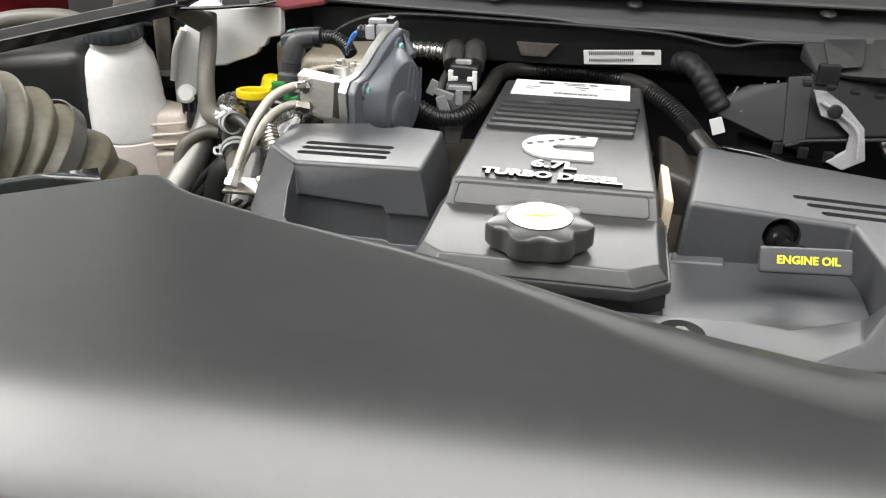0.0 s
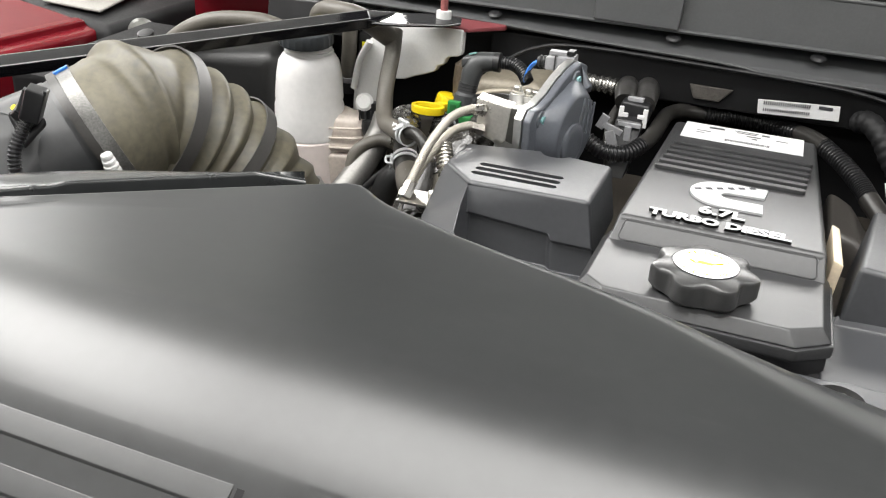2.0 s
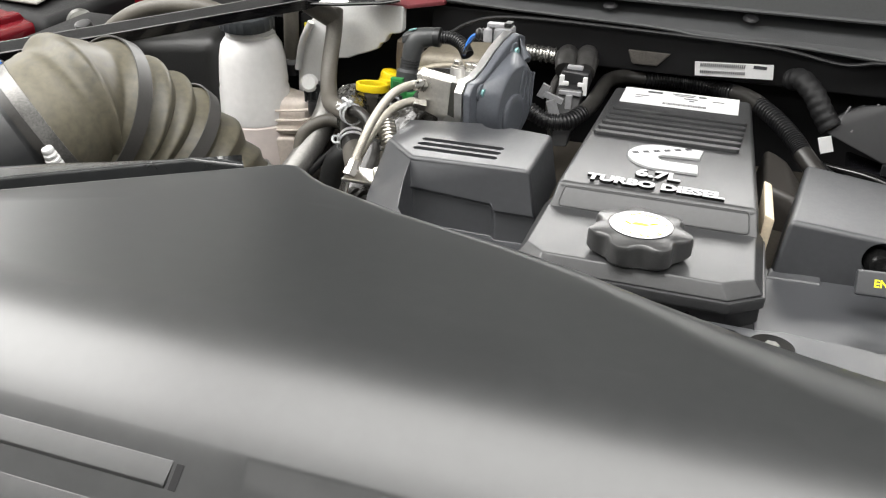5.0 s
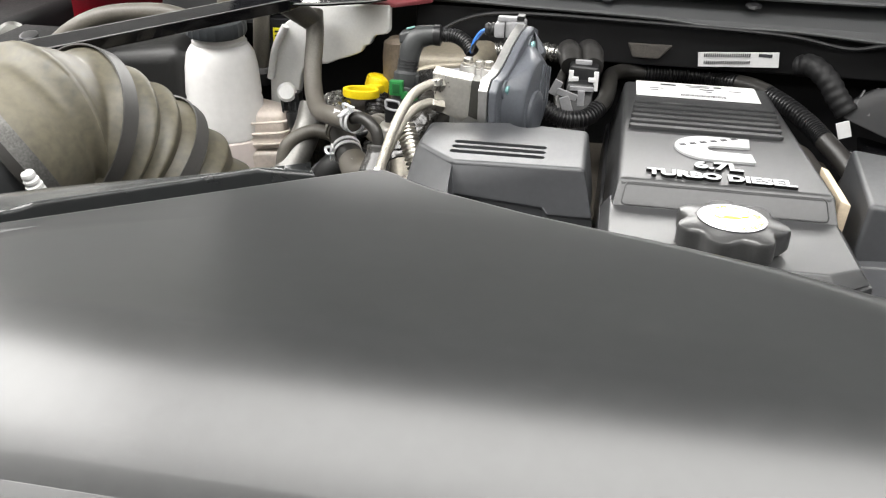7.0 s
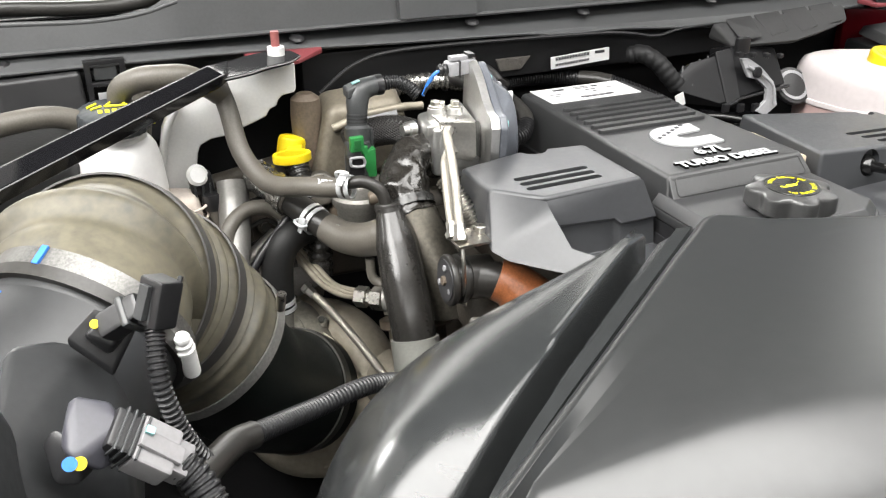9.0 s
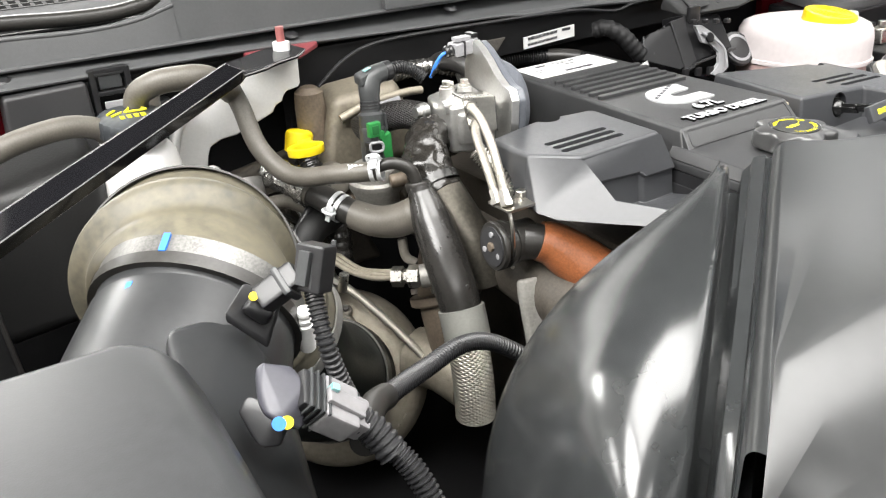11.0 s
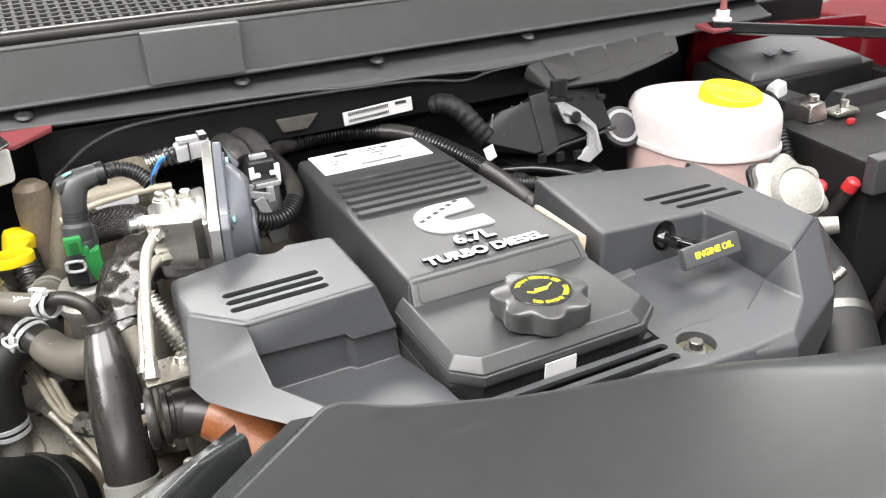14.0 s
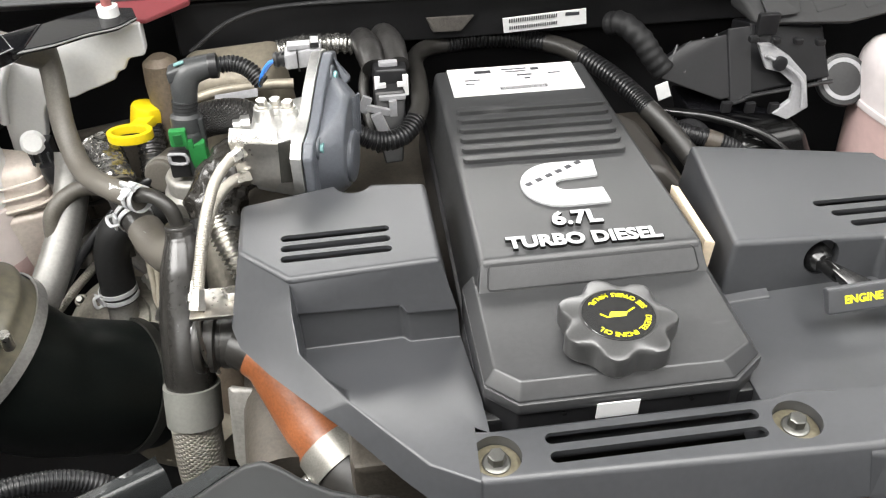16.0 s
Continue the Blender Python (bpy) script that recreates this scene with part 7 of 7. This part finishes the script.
part("conduit", tube([(0.262, 0.330, -0.056), (0.30, 0.305, -0.078), (0.338, 0.285, -0.085), (0.375, 0.27, -0.10), (0.40, 0.25, -0.14)], 0.0115, 14, 4, ripple=0.0010, pitch=0.0050), BLACK, under)
part("pipe", tube([(0.30, 0.36, -0.08), (0.36, 0.32, -0.075), (0.42, 0.285, -0.09), (0.47, 0.265, -0.13)], 0.007, 12, 6), GLOSSBLK, under)
part("wrap", tube([(0.335, 0.287, -0.085), (0.352, 0.280, -0.090)], 0.014, 14, 2), mat("brown_tape", (0.06, 0.05, 0.04), 0.5), under, "brown tape wrap")
flap = thing("insulation_flap", (0.55, 0.4, 0.05), "wrinkled grey insulation flap below the cowl", "insulation")
FLAP = mat("grey_insulation", (0.018, 0.018, 0.0185), 0.7, vary=0.35, scale=25, bump=1.0, bscale=60)
part("sheet", hull([(0.40, 0.42, 0.07), (0.70, 0.40, 0.085), (0.42, 0.375, 0.035), (0.54, 0.345, 0.040), (0.69, 0.37, 0.055), (0.42, 0.38, 0.028), (0.54, 0.36, 0.030), (0.70, 0.40, 0.06), (0.40, 0.43, 0.04)], 0.006), FLAP, flap)
for k in range(4):
    x = 0.425 + 0.066 * k
    part("fold", hull([(x, 0.418, 0.075 + 0.003 * k), (x + 0.060, 0.414, 0.079 + 0.003 * k), (x + 0.006, 0.368 - 0.004 * (k % 3), 0.043 + 0.004 * k), (x + 0.050, 0.364 + 0.004 * (k % 2), 0.050 + 0.004 * k), (x + 0.026, 0.384, 0.066 + 0.003 * k), (x + 0.01, 0.39, 0.045), (x + 0.05, 0.385, 0.048)], 0.003), FLAP, flap)
part("staple_tab", box(0.432, 0.368, 0.036, 0.03, 0.01, 0.03, 0.003), BLACK, flap)

alt = thing("pump_casting", (0.6, 0.0, -0.15), "grey cast metal pump body with ribs", "pump")
PA = Vector((-0.12, -0.72, 0.68)).normalized()
PC = Vector((0.612, 0.034, -0.072))
PUMP = mat("dull_pump_casting", (0.27, 0.262, 0.245), 0.48, metal=0.45, vary=0.25, bump=0.5, bscale=260)
part("gasket", lathe([(0.060, -0.012), (0.062, -0.010), (0.062, -0.002), (0.060, 0.0)], PC, PA, 64, 7, 0.10), BLACK, alt)
part("scalloped_flange", lathe([(0.056, -0.002), (0.057, 0.0), (0.057, 0.010), (0.054, 0.013), (0.045, 0.016)], PC, PA, 64, 7, 0.10), PUMP, alt)
part("dome", lathe([(0.044, 0.012), (0.041, 0.026), (0.036, 0.033), (0.034, 0.031), (0.02, 0.034), (0.001, 0.0345)], PC + Vector((0.006, 0, -0.006)), PA, 40), PUMP, alt)
part("spigot", lathe([(0.012, 0), (0.014, 0.004), (0.014, 0.012), (0.012, 0.035)], (0.612, -0.020, -0.102), (0.62, -0.6, 0.2), 18), CASTGREY, alt)
tagged(part("steel_stud", tube([(0.462, -0.165, -0.088), (0.505, -0.158, -0.078)], 0.0065, 10, 6, ripple=0.0008, pitch=0.004), STEEL), "threaded steel stud poking out below the cover", "stud")
big = thing("large_black_hose", (0.49, -0.19, -0.19), "thick black rubber hose with a steel band below the cover", "hose")
part("hose", tube([(0.535, -0.06, -0.11), (0.525, -0.12, -0.14), (0.49, -0.19, -0.19), (0.44, -0.26, -0.27)], 0.052, 28, 6), mat("matt_black_rubber", (0.009, 0.009, 0.009), 0.5, spec=0.3), big)
part("band", band((0.512, -0.148, -0.16), (-0.4, -0.8, -0.55), 0.0525, 0.012, 0.002), BOLT, big, "thin dark steel band")
tagged(part("grey_hose_end", tube([(0.52, -0.2, -0.19), (0.50, -0.24, -0.23), (0.47, -0.29, -0.29)], 0.034, 20, 5), RUBBER), "black hose end beside the thick black hose", "hose")
tagged(part("plastic_guide", hull([(0.40, -0.25, -0.13), (0.43, -0.24, -0.13), (0.43, -0.34, -0.2), (0.45, -0.33, -0.2), (0.40, -0.25, -0.15), (0.43, -0.34, -0.22)], 0.004), BLACK), "black plastic guide below the cover edge", "guide")

batt = thing("battery", (1.02, 0.18, -0.3), "black battery with cables and a white top label", "battery")
part("case", hull([(0.86, 0.08, -0.36), (1.3, 0.06, -0.36), (0.86, 0.31, -0.36), (1.3, 0.31, -0.36), (0.855, 0.075, -0.09), (1.3, 0.05, -0.08), (0.86, 0.31, -0.08), (1.3, 0.31, -0.07)], 0.008), mat("matt_battery_case", (0.012, 0.012, 0.012), 0.55, spec=0.3), batt)
part("strap", hull([(0.845, 0.06, -0.14), (1.3, 0.03, -0.14), (0.845, 0.085, -0.14), (1.3, 0.07, -0.14), (0.845, 0.06, -0.075), (1.3, 0.03, -0.065), (0.845, 0.085, -0.072), (1.3, 0.07, -0.062)], 0.006), COVER, batt)
part("label_sheet", hull([(1.03, 0.14, -0.081), (1.25, 0.13, -0.075), (1.04, 0.22, -0.081), (1.25, 0.22, -0.073), (1.03, 0.14, -0.078), (1.25, 0.13, -0.072), (1.04, 0.22, -0.077), (1.25, 0.22, -0.070)], 0), LABEL, batt, "white printed label")
part("terminal_clamp", hull([(0.90, 0.25, -0.08), (0.95, 0.25, -0.08), (0.90, 0.29, -0.08), (0.95, 0.29, -0.08), (0.905, 0.255, -0.05), (0.94, 0.255, -0.045), (0.905, 0.285, -0.05), (0.94, 0.285, -0.045)], 0.004), STEEL, batt)
part("terminal_nut", hex_head((0.925, 0.27, -0.046), (0, 0, 1), 0.010, 0.012), STEEL, batt)
part("terminal_block", box(0.90, 0.31, -0.06, 0.06, 0.05, 0.04, 0.004), BLACK, batt)
lidbox = thing("fuse_box", (1.02, 0.42, -0.1), "grey plastic fuse box lid behind the battery", "fuse box")
part("base", hull([(0.86, 0.36, -0.3), (1.2, 0.36, -0.3), (0.86, 0.52, -0.3), (1.2, 0.52, -0.3), (0.86, 0.36, -0.03), (1.2, 0.36, -0.03), (0.86, 0.52, -0.02), (1.2, 0.52, -0.02)], 0.008), BLACK, lidbox)
part("lid", hull([(0.87, 0.37, -0.03), (1.17, 0.36, -0.035), (0.88, 0.51, -0.012), (1.14, 0.52, -0.01), (0.88, 0.375, -0.012), (1.16, 0.365, -0.014), (0.89, 0.505, 0.008), (1.13, 0.515, 0.01)], 0.006), mat("grey_lid", (0.065, 0.065, 0.068), 0.42), lidbox)
for a, b, c in (((0.832, 0.09, -0.123), (0.824, 0.105, -0.165), (0.80, 0.14, -0.25)), ((0.776, 0.109, -0.123), (0.80, 0.14, -0.15), (0.84, 0.184, -0.22)), ((0.76, -0.08, -0.11), (0.75, -0.078, -0.17), (0.73, -0.06, -0.28))):
    cab = thing("battery_cable", b, "thick black battery cable with a red sleeve", "cable", "battery cables")
    part("cable", tube([a, b, c], 0.0115, 14, 7), RUBBER, cab)
    part("sleeve", tube([Vector(a) * 1.2 - Vector(b) * 0.2, Vector(a) * 1.1 - Vector(b) * 0.1, Vector(a), Vector(a) * 0.7 + Vector(b) * 0.3], 0.0125, 14, 3, radii=[0.008, 0.0122, 0.0125, 0.0130]), REDCAP, cab, "red sleeve")
tagged(part("bay_bracket", hull([(0.6, -0.1, -0.36), (0.75, -0.12, -0.34), (0.78, 0.05, -0.33), (0.62, 0.05, -0.35), (0.6, -0.1, -0.38), (0.78, 0.05, -0.36)], 0.01), CASTGREY), "grey metal bracket low in the bay", "bracket")

# ---------- cowl details ----------
for bx in (-0.188, -0.054):
    part("panel_step", hull([(bx - 0.006, 0.494, 0.108), (bx + 0.006, 0.490, 0.108), (bx - 0.004, 0.490, 0.182), (bx + 0.004, 0.488, 0.182), (bx, 0.51, 0.108), (bx, 0.51, 0.186)], 0.002), COWL, cowl)
part("raised_bay", prism([(-0.19, 0.478, 0.114), (-0.052, 0.4745, 0.113), (-0.052, 0.52, 0.113), (-0.19, 0.52, 0.114)], [(-0.19, 0.488, 0.187), (-0.05, 0.484, 0.186), (-0.05, 0.508, 0.186), (-0.19, 0.512, 0.187)], 0.003), COWL, cowl)
part("rear_gutter", hull([(-1.0, 0.56, 0.150), (1.1, 0.53, 0.145), (-1.0, 0.66, 0.135), (1.1, 0.64, 0.13), (-1.0, 0.56, 0.12), (1.1, 0.64, 0.11)], 0.004), DARK, cowl)
part("edge_strip", hull([(-1.0, 0.615, 0.160), (1.1, 0.590, 0.154), (-1.0, 0.665, 0.168), (1.1, 0.64, 0.162), (-1.0, 0.615, 0.13), (1.1, 0.59, 0.12)], 0.004), mat("rough_cowl_strip", (0.030, 0.031, 0.032), 0.65, spec=0.15), cowl)


def grille():
    """Lattice of thin bars that rises to the rear."""
    bm = bmesh.new()

    def bar_(a, b, w):
        a, b = Vector(a), Vector(b)
        d = (b - a).normalized()
        s = d.cross(Vector((0, 0, 1))).normalized() * (w / 2)
        h = Vector((0, 0, 0.004))
        vs = [bm.verts.new(p) for p in (a - s, a + s, b + s, b - s)]
        ws = [bm.verts.new(v.co - h) for v in vs]
        bm.faces.new(vs)
        for i in range(4):
            bm.faces.new((vs[i], ws[i], ws[(i + 1) % 4], vs[(i + 1) % 4]))

    def gp(x, k):
        return (x, 0.656 - 0.012 * (x + 0.2) + 0.0200 * k, 0.166 - 0.003 * (x + 0.2) + 0.0030 * k)

    for k in range(13):
        bar_(gp(-0.95, k), gp(0.95, k), 0.0085)
    for i in range(113):
        x = -0.95 + 0.0170 * i
        bar_(gp(x, 0), gp(x, 12), 0.0062)
    return bm


tagged(part("mesh_grille", grille(), mat("grille_plastic", (0.045, 0.045, 0.045), 0.7, spec=0.12), cowl, "mesh of thin plastic bars"), kind="stuff")
# Near-black block stands in for the shade in the space behind the mesh.
part("grille_shade", hull([(-1.0, 0.66, 0.150), (1.1, 0.64, 0.144), (-1.0, 0.96, 0.192), (1.1, 0.95, 0.186), (-1.0, 0.66, 0.06), (1.1, 0.64, 0.05), (-1.0, 0.96, 0.08), (1.1, 0.95, 0.08)], 0.002), mat("cowl_void_shade", (0.004, 0.004, 0.004), 0.9, spec=0.0), cowl)
for cx, cy in ((-0.78, 0.495), (-0.36, 0.488), (-0.058, 0.486), (0.16, 0.482), (0.44, 0.478)):
    part("push_clip", lathe([(0.012, 0), (0.012, 0.002), (0.008, 0.004), (0.006, 0.005)], (cx, cy, 0.0985), (0, -0.4, 1), 20), BLACK, cowl)
fire = thing("firewall_insulation", (0.1, 0.47, 0.0), "black firewall liner under the cowl with a printed label", "liner")
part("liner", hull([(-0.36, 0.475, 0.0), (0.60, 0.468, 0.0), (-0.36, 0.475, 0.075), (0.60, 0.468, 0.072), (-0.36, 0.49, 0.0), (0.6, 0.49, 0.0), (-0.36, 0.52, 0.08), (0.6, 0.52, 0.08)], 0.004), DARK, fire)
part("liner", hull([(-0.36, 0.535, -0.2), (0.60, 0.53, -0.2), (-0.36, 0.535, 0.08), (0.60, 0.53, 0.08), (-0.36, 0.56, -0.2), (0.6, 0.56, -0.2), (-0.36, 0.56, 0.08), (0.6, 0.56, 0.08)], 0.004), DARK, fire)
part("label_strip", hull([(0.088, 0.463, 0.028), (0.206, 0.459, 0.036), (0.209, 0.461, 0.013), (0.091, 0.465, 0.006), (0.088, 0.466, 0.028), (0.206, 0.462, 0.036), (0.209, 0.464, 0.013), (0.091, 0.468, 0.006)], 0), LABEL, fire, "white bar code label")
for k in range(22):
    f = k / 21
    part("print_bar", box(0.098 + 0.066 * f, 0.4626 - 0.0023 * f, 0.0245 + 0.0045 * f, 0.0016, 0.0012, 0.0055, 0), INK, fire)
    part("print_bar", box(0.099 + 0.066 * f, 0.4636 - 0.0023 * f, 0.0135 + 0.0045 * f, 0.0016, 0.0012, 0.0045, 0), INK, fire)
part("print_bar", box(0.187, 0.4602, 0.0300, 0.020, 0.0012, 0.005, 0), INK, fire)
part("felt_patch", hull([(-0.02, 0.468, 0.035), (0.05, 0.466, 0.035), (0.03, 0.466, 0.012), (-0.01, 0.468, 0.012), (-0.02, 0.474, 0.035), (0.05, 0.472, 0.035), (0.03, 0.472, 0.012), (-0.01, 0.474, 0.012)], 0.003), FELT, fire, "frayed grey felt patch")
part("edge_lip", tube([(-0.34, 0.448, 0.02), (-0.28, 0.452, 0.058), (-0.2, 0.455, 0.072), (0.0, 0.455, 0.070), (0.2, 0.452, 0.064), (0.30, 0.45, 0.05), (0.36, 0.45, 0.058), (0.5, 0.45, 0.06)], 0.003, 8, 8), BLACK, fire)

# ---------- front face of the duct ----------
for y0 in (-0.6455, -0.669, -0.6925):
    corner = [(x, y, duct_front(y) + e) for x in (-0.345, -0.121) for y, e in ((y0, 0.0003), (y0 - 0.0118, 0.0020), (y0 - 0.0124, -0.003), (y0 + 0.001, -0.004))]
    part("front_step", hull(corner, 0.0006), DUCT, duct)
    # No recess is cut; a slightly proud dark slab gives the slot's shade.
    part("slot_shade", hull([(x, y, duct_front(y) + e) for x in (-0.1185, -0.1140) for y in (y0 - 0.001, y0 - 0.012) for e in (-0.003, 0.0004)], 0), DARK, duct, "dark slab as the shade in the gap beside the step")
for y0, x0 in ((-0.651, -0.050), (-0.674, -0.052)):
    part("pocket_fin", hull([(x, y, duct_front(y) + e) for x, y, e in ((x0, y0, -0.005), (x0 + 0.040, y0 + 0.001, -0.005), (x0, y0 - 0.003, -0.005), (x0 + 0.040, y0 - 0.002, -0.005), (x0, y0, 0.0006), (x0 + 0.036, y0 + 0.001, 0.0006), (x0, y0 - 0.003, 0.0006), (x0 + 0.036, y0 - 0.002, 0.0006))], 0.0007), DUCT, duct)
    # Two dark slabs on the pocket floor give the shade round each fin.
    part("fin_shade", hull([(x, y, duct_front(y) + e) for x in (x0 - 0.010, x0 - 0.001) for y in (y0, y0 - 0.006) for e in (-0.006, -0.0035)], 0), DARK, duct, "dark slab as the shade beside the fin")
    part("fin_shade", hull([(x, y, duct_front(y) + e) for x in (x0 - 0.001, x0 + 0.022) for y in (y0 - 0.003, y0 - 0.006) for e in (-0.006, -0.0036)], 0), DARK, duct, "dark slab as the shade below the fin")
part("support_cover", hull([(0.55, -0.50, -0.02), (1.2, -0.50, -0.02), (0.55, -0.7, 0.02), (1.2, -0.7, 0.02), (0.55, -0.50, -0.1), (1.2, -0.5, -0.1), (0.55, -0.7, -0.1), (1.2, -0.7, -0.1)], 0.01), COVER, bay)

# ---------- small parts by the battery ----------
for x0 in (0.97, 1.02):
    part("embossed_square", box(x0, 0.425, 0.0015 + 0.06 * 0, 0.026, 0.022, 0.002, 0.0005, Matrix.Rotation(radians(8), 3, "X")), GREYPL, lidbox)
part("terminal_lug", hull([(0.955, 0.235, -0.075), (1.01, 0.23, -0.072), (0.955, 0.27, -0.075), (1.01, 0.265, -0.072), (0.955, 0.235, -0.066), (1.0, 0.23, -0.060), (0.955, 0.27, -0.066), (1.0, 0.265, -0.060)], 0.003), STEEL, batt)
part("terminal_nut", hex_head((0.985, 0.25, -0.062), (0, 0, 1), 0.008, 0.014), STEEL, batt)
part("vent_cover", hull([(1.0, 0.27, -0.085), (1.3, 0.26, -0.08), (1.0, 0.32, -0.085), (1.3, 0.32, -0.08), (1.02, 0.28, -0.05), (1.3, 0.27, -0.045), (1.02, 0.31, -0.05), (1.3, 0.31, -0.045)], 0.006), BLACK, batt)
for k in range(7):
    part("print_bar", box(1.06 + 0.025 * k, 0.19 - 0.02 * (k % 2), -0.0748, 0.016, 0.006, 0.0012, 0, Matrix.Rotation(radians(1.6), 3, "Y")), INK, batt)
part("red_cover", box(0.965, 0.215, -0.076, 0.014, 0.010, 0.012, 0.003), REDCAP, batt, "small red terminal cover")
loom = thing("battery_loom", (0.84, 0.28, -0.1), "black corrugated loom looped beside the battery", "wiring")
part("conduit", tube([(0.875, 0.33, -0.04), (0.855, 0.30, -0.05), (0.838, 0.26, -0.085), (0.832, 0.22, -0.14), (0.83, 0.19, -0.20)], 0.012, 14, 4, ripple=0.0013, pitch=0.0054), BLACK, loom)
part("saddle", hull([(0.862, 0.30, -0.05), (0.905, 0.31, -0.04), (0.862, 0.335, -0.05), (0.905, 0.345, -0.04), (0.868, 0.305, -0.020), (0.90, 0.312, -0.014), (0.868, 0.33, -0.020), (0.90, 0.338, -0.014)], 0.006, 3), ZINC, loom, "bright clamp saddle")
low = thing("chassis_leg", (0.9, -0.15, -0.4), "black painted chassis leg with a bright bolt low in the bay", "chassis leg")
part("leg", hull([(0.62, -0.10, -0.34), (1.05, -0.30, -0.34), (0.66, -0.02, -0.34), (1.1, -0.2, -0.34), (0.62, -0.10, -0.42), (1.05, -0.30, -0.42), (0.66, -0.02, -0.42), (1.1, -0.2, -0.42)], 0.008), PAINTBLK, low)
part("bolt_head", hex_head((0.72, -0.07, -0.34), (0, 0, 1), 0.014, 0.012), STEEL, low)
part("brace", tube([(0.62, -0.22, -0.34), (0.76, -0.16, -0.32), (0.92, -0.02, -0.30), (1.02, 0.06, -0.28)], 0.02, 14, 6), DARK, low)

# ---------- small pipes and leads between the hoses ----------
stub = thing("open_pipe_end", (-0.385, 0.30, -0.09), "dark open pipe end beside the yellow dipstick", "pipe")
part("barrel", lathe([(0.017, -0.004), (0.0215, -0.002), (0.0225, 0.002), (0.0225, 0.05), (0.0175, 0.05), (0.0165, 0.0)], (-0.386, 0.315, -0.088), (0.25, 0.93, -0.2), 28), GREYHOSE, stub)
part("bead", band((-0.384, 0.322, -0.0895), (0.25, 0.93, -0.2), 0.0225, 0.006, 0.0018, 28), CASTGREY, stub)
fitt = thing("oil_fitting", (-0.32, 0.23, -0.08), "small brown cylindrical oil fitting on the engine", "fitting")
part("barrel", lathe([(0.008, 0), (0.0105, 0.002), (0.0105, 0.03), (0.008, 0.032), (0.008, 0.05)], (-0.338, 0.238, -0.080), (0.9, -0.3, 0.1), 20), TANPIPE, fitt)
part("nut", lathe([(0.013, 0), (0.013, 0.009), (0.010, 0.011)], (-0.306, 0.227, -0.076), (0.9, -0.3, 0.1), 6), CASTGREY, fitt)
for k in range(4):
    tagged(part("thin_lead", tube([(-0.462 - 0.003 * k, 0.41, -0.075 - 0.002 * k), (-0.457 - 0.004 * k, 0.37, -0.085), (-0.46 + 0.006 * k, 0.335, -0.10 - 0.006 * k), (-0.445 + 0.005 * k, 0.30, -0.15), (-0.44 - 0.004 * k, 0.285, -0.19)], 0.0032, 8, 5), RUBBER), "thin black sensor lead hanging between the hoses", "wiring", "sensor leads")
deep = thing("engine_side_casting", (-0.44, 0.38, -0.25), "dusty ribbed engine side casting behind the hoses", "casting")
part("wall", hull([(-0.56, 0.44, -0.30), (-0.26, 0.42, -0.30), (-0.56, 0.48, -0.30), (-0.26, 0.48, -0.30), (-0.54, 0.455, -0.10), (-0.36, 0.45, -0.07), (-0.54, 0.48, -0.10), (-0.36, 0.48, -0.07)], 0.012, 3), IRON, deep)
for k in range(5):
    part("rib", hull([(-0.53 + 0.055 * k + e, y, z) for e in (-0.005, 0.005) for y, z in ((0.425, -0.29), (0.46, -0.29), (0.445, -0.11), (0.46, -0.11))], 0.003), IRON, deep)
for bx, bz in ((-0.505, -0.15), (-0.45, -0.19), (-0.395, -0.14), (-0.42, -0.235)):
    part("boss", lathe([(0.014, 0), (0.013, 0.012), (0.011, 0.014)], (bx, 0.452, bz), (0, -1, 0.2), 16), IRON, deep)
    part("bolt", hex_head((bx, 0.438, bz + 0.003), (0, -1, 0.2), 0.008, 0.008), BOLT, deep)
for k, (h, sag) in enumerate(((-0.10, 0.018), (-0.125, 0.03), (-0.155, 0.022), (-0.18, 0.035))):
    tagged(part("loose_wire", tube([(-0.545, 0.40 - 0.01 * k, h), (-0.505, 0.38 - 0.012 * k, h - sag), (-0.462, 0.375 - 0.008 * k, h - 0.6 * sag), (-0.43, 0.365, h - 1.3 * sag), (-0.41, 0.35, h - 0.5 * sag)], 0.0042 - 0.0004 * k, 8, 6), RUBBER), "thin black wire strung behind the hoses", "wiring", "loose wires")
tagged(part("black_vacuum_pipe", tube([(-0.545, 0.27, -0.235), (-0.50, 0.285, -0.175), (-0.455, 0.30, -0.13), (-0.415, 0.315, -0.10), (-0.37, 0.325, -0.085)], 0.0060, 12, 6), BLACK), "thin black vacuum pipe rising past the hoses", "pipe")
bosses = thing("turbo_bracket", (-0.33, 0.30, -0.14), "dusty cast bracket with bolts below the sensor", "bracket")
part("web", hull([(-0.385, 0.27, -0.16), (-0.29, 0.26, -0.15), (-0.385, 0.34, -0.15), (-0.29, 0.34, -0.14), (-0.37, 0.285, -0.115), (-0.30, 0.275, -0.108), (-0.37, 0.33, -0.11), (-0.30, 0.33, -0.102)], 0.008, 3), TANPIPE, bosses)
for bx, by in ((-0.365, 0.292), (-0.310, 0.285), (-0.345, 0.325)):
    part("bolt", hex_head((bx, by, -0.112), (0.05, -0.1, 1), 0.0075, 0.010), STEEL, bosses)
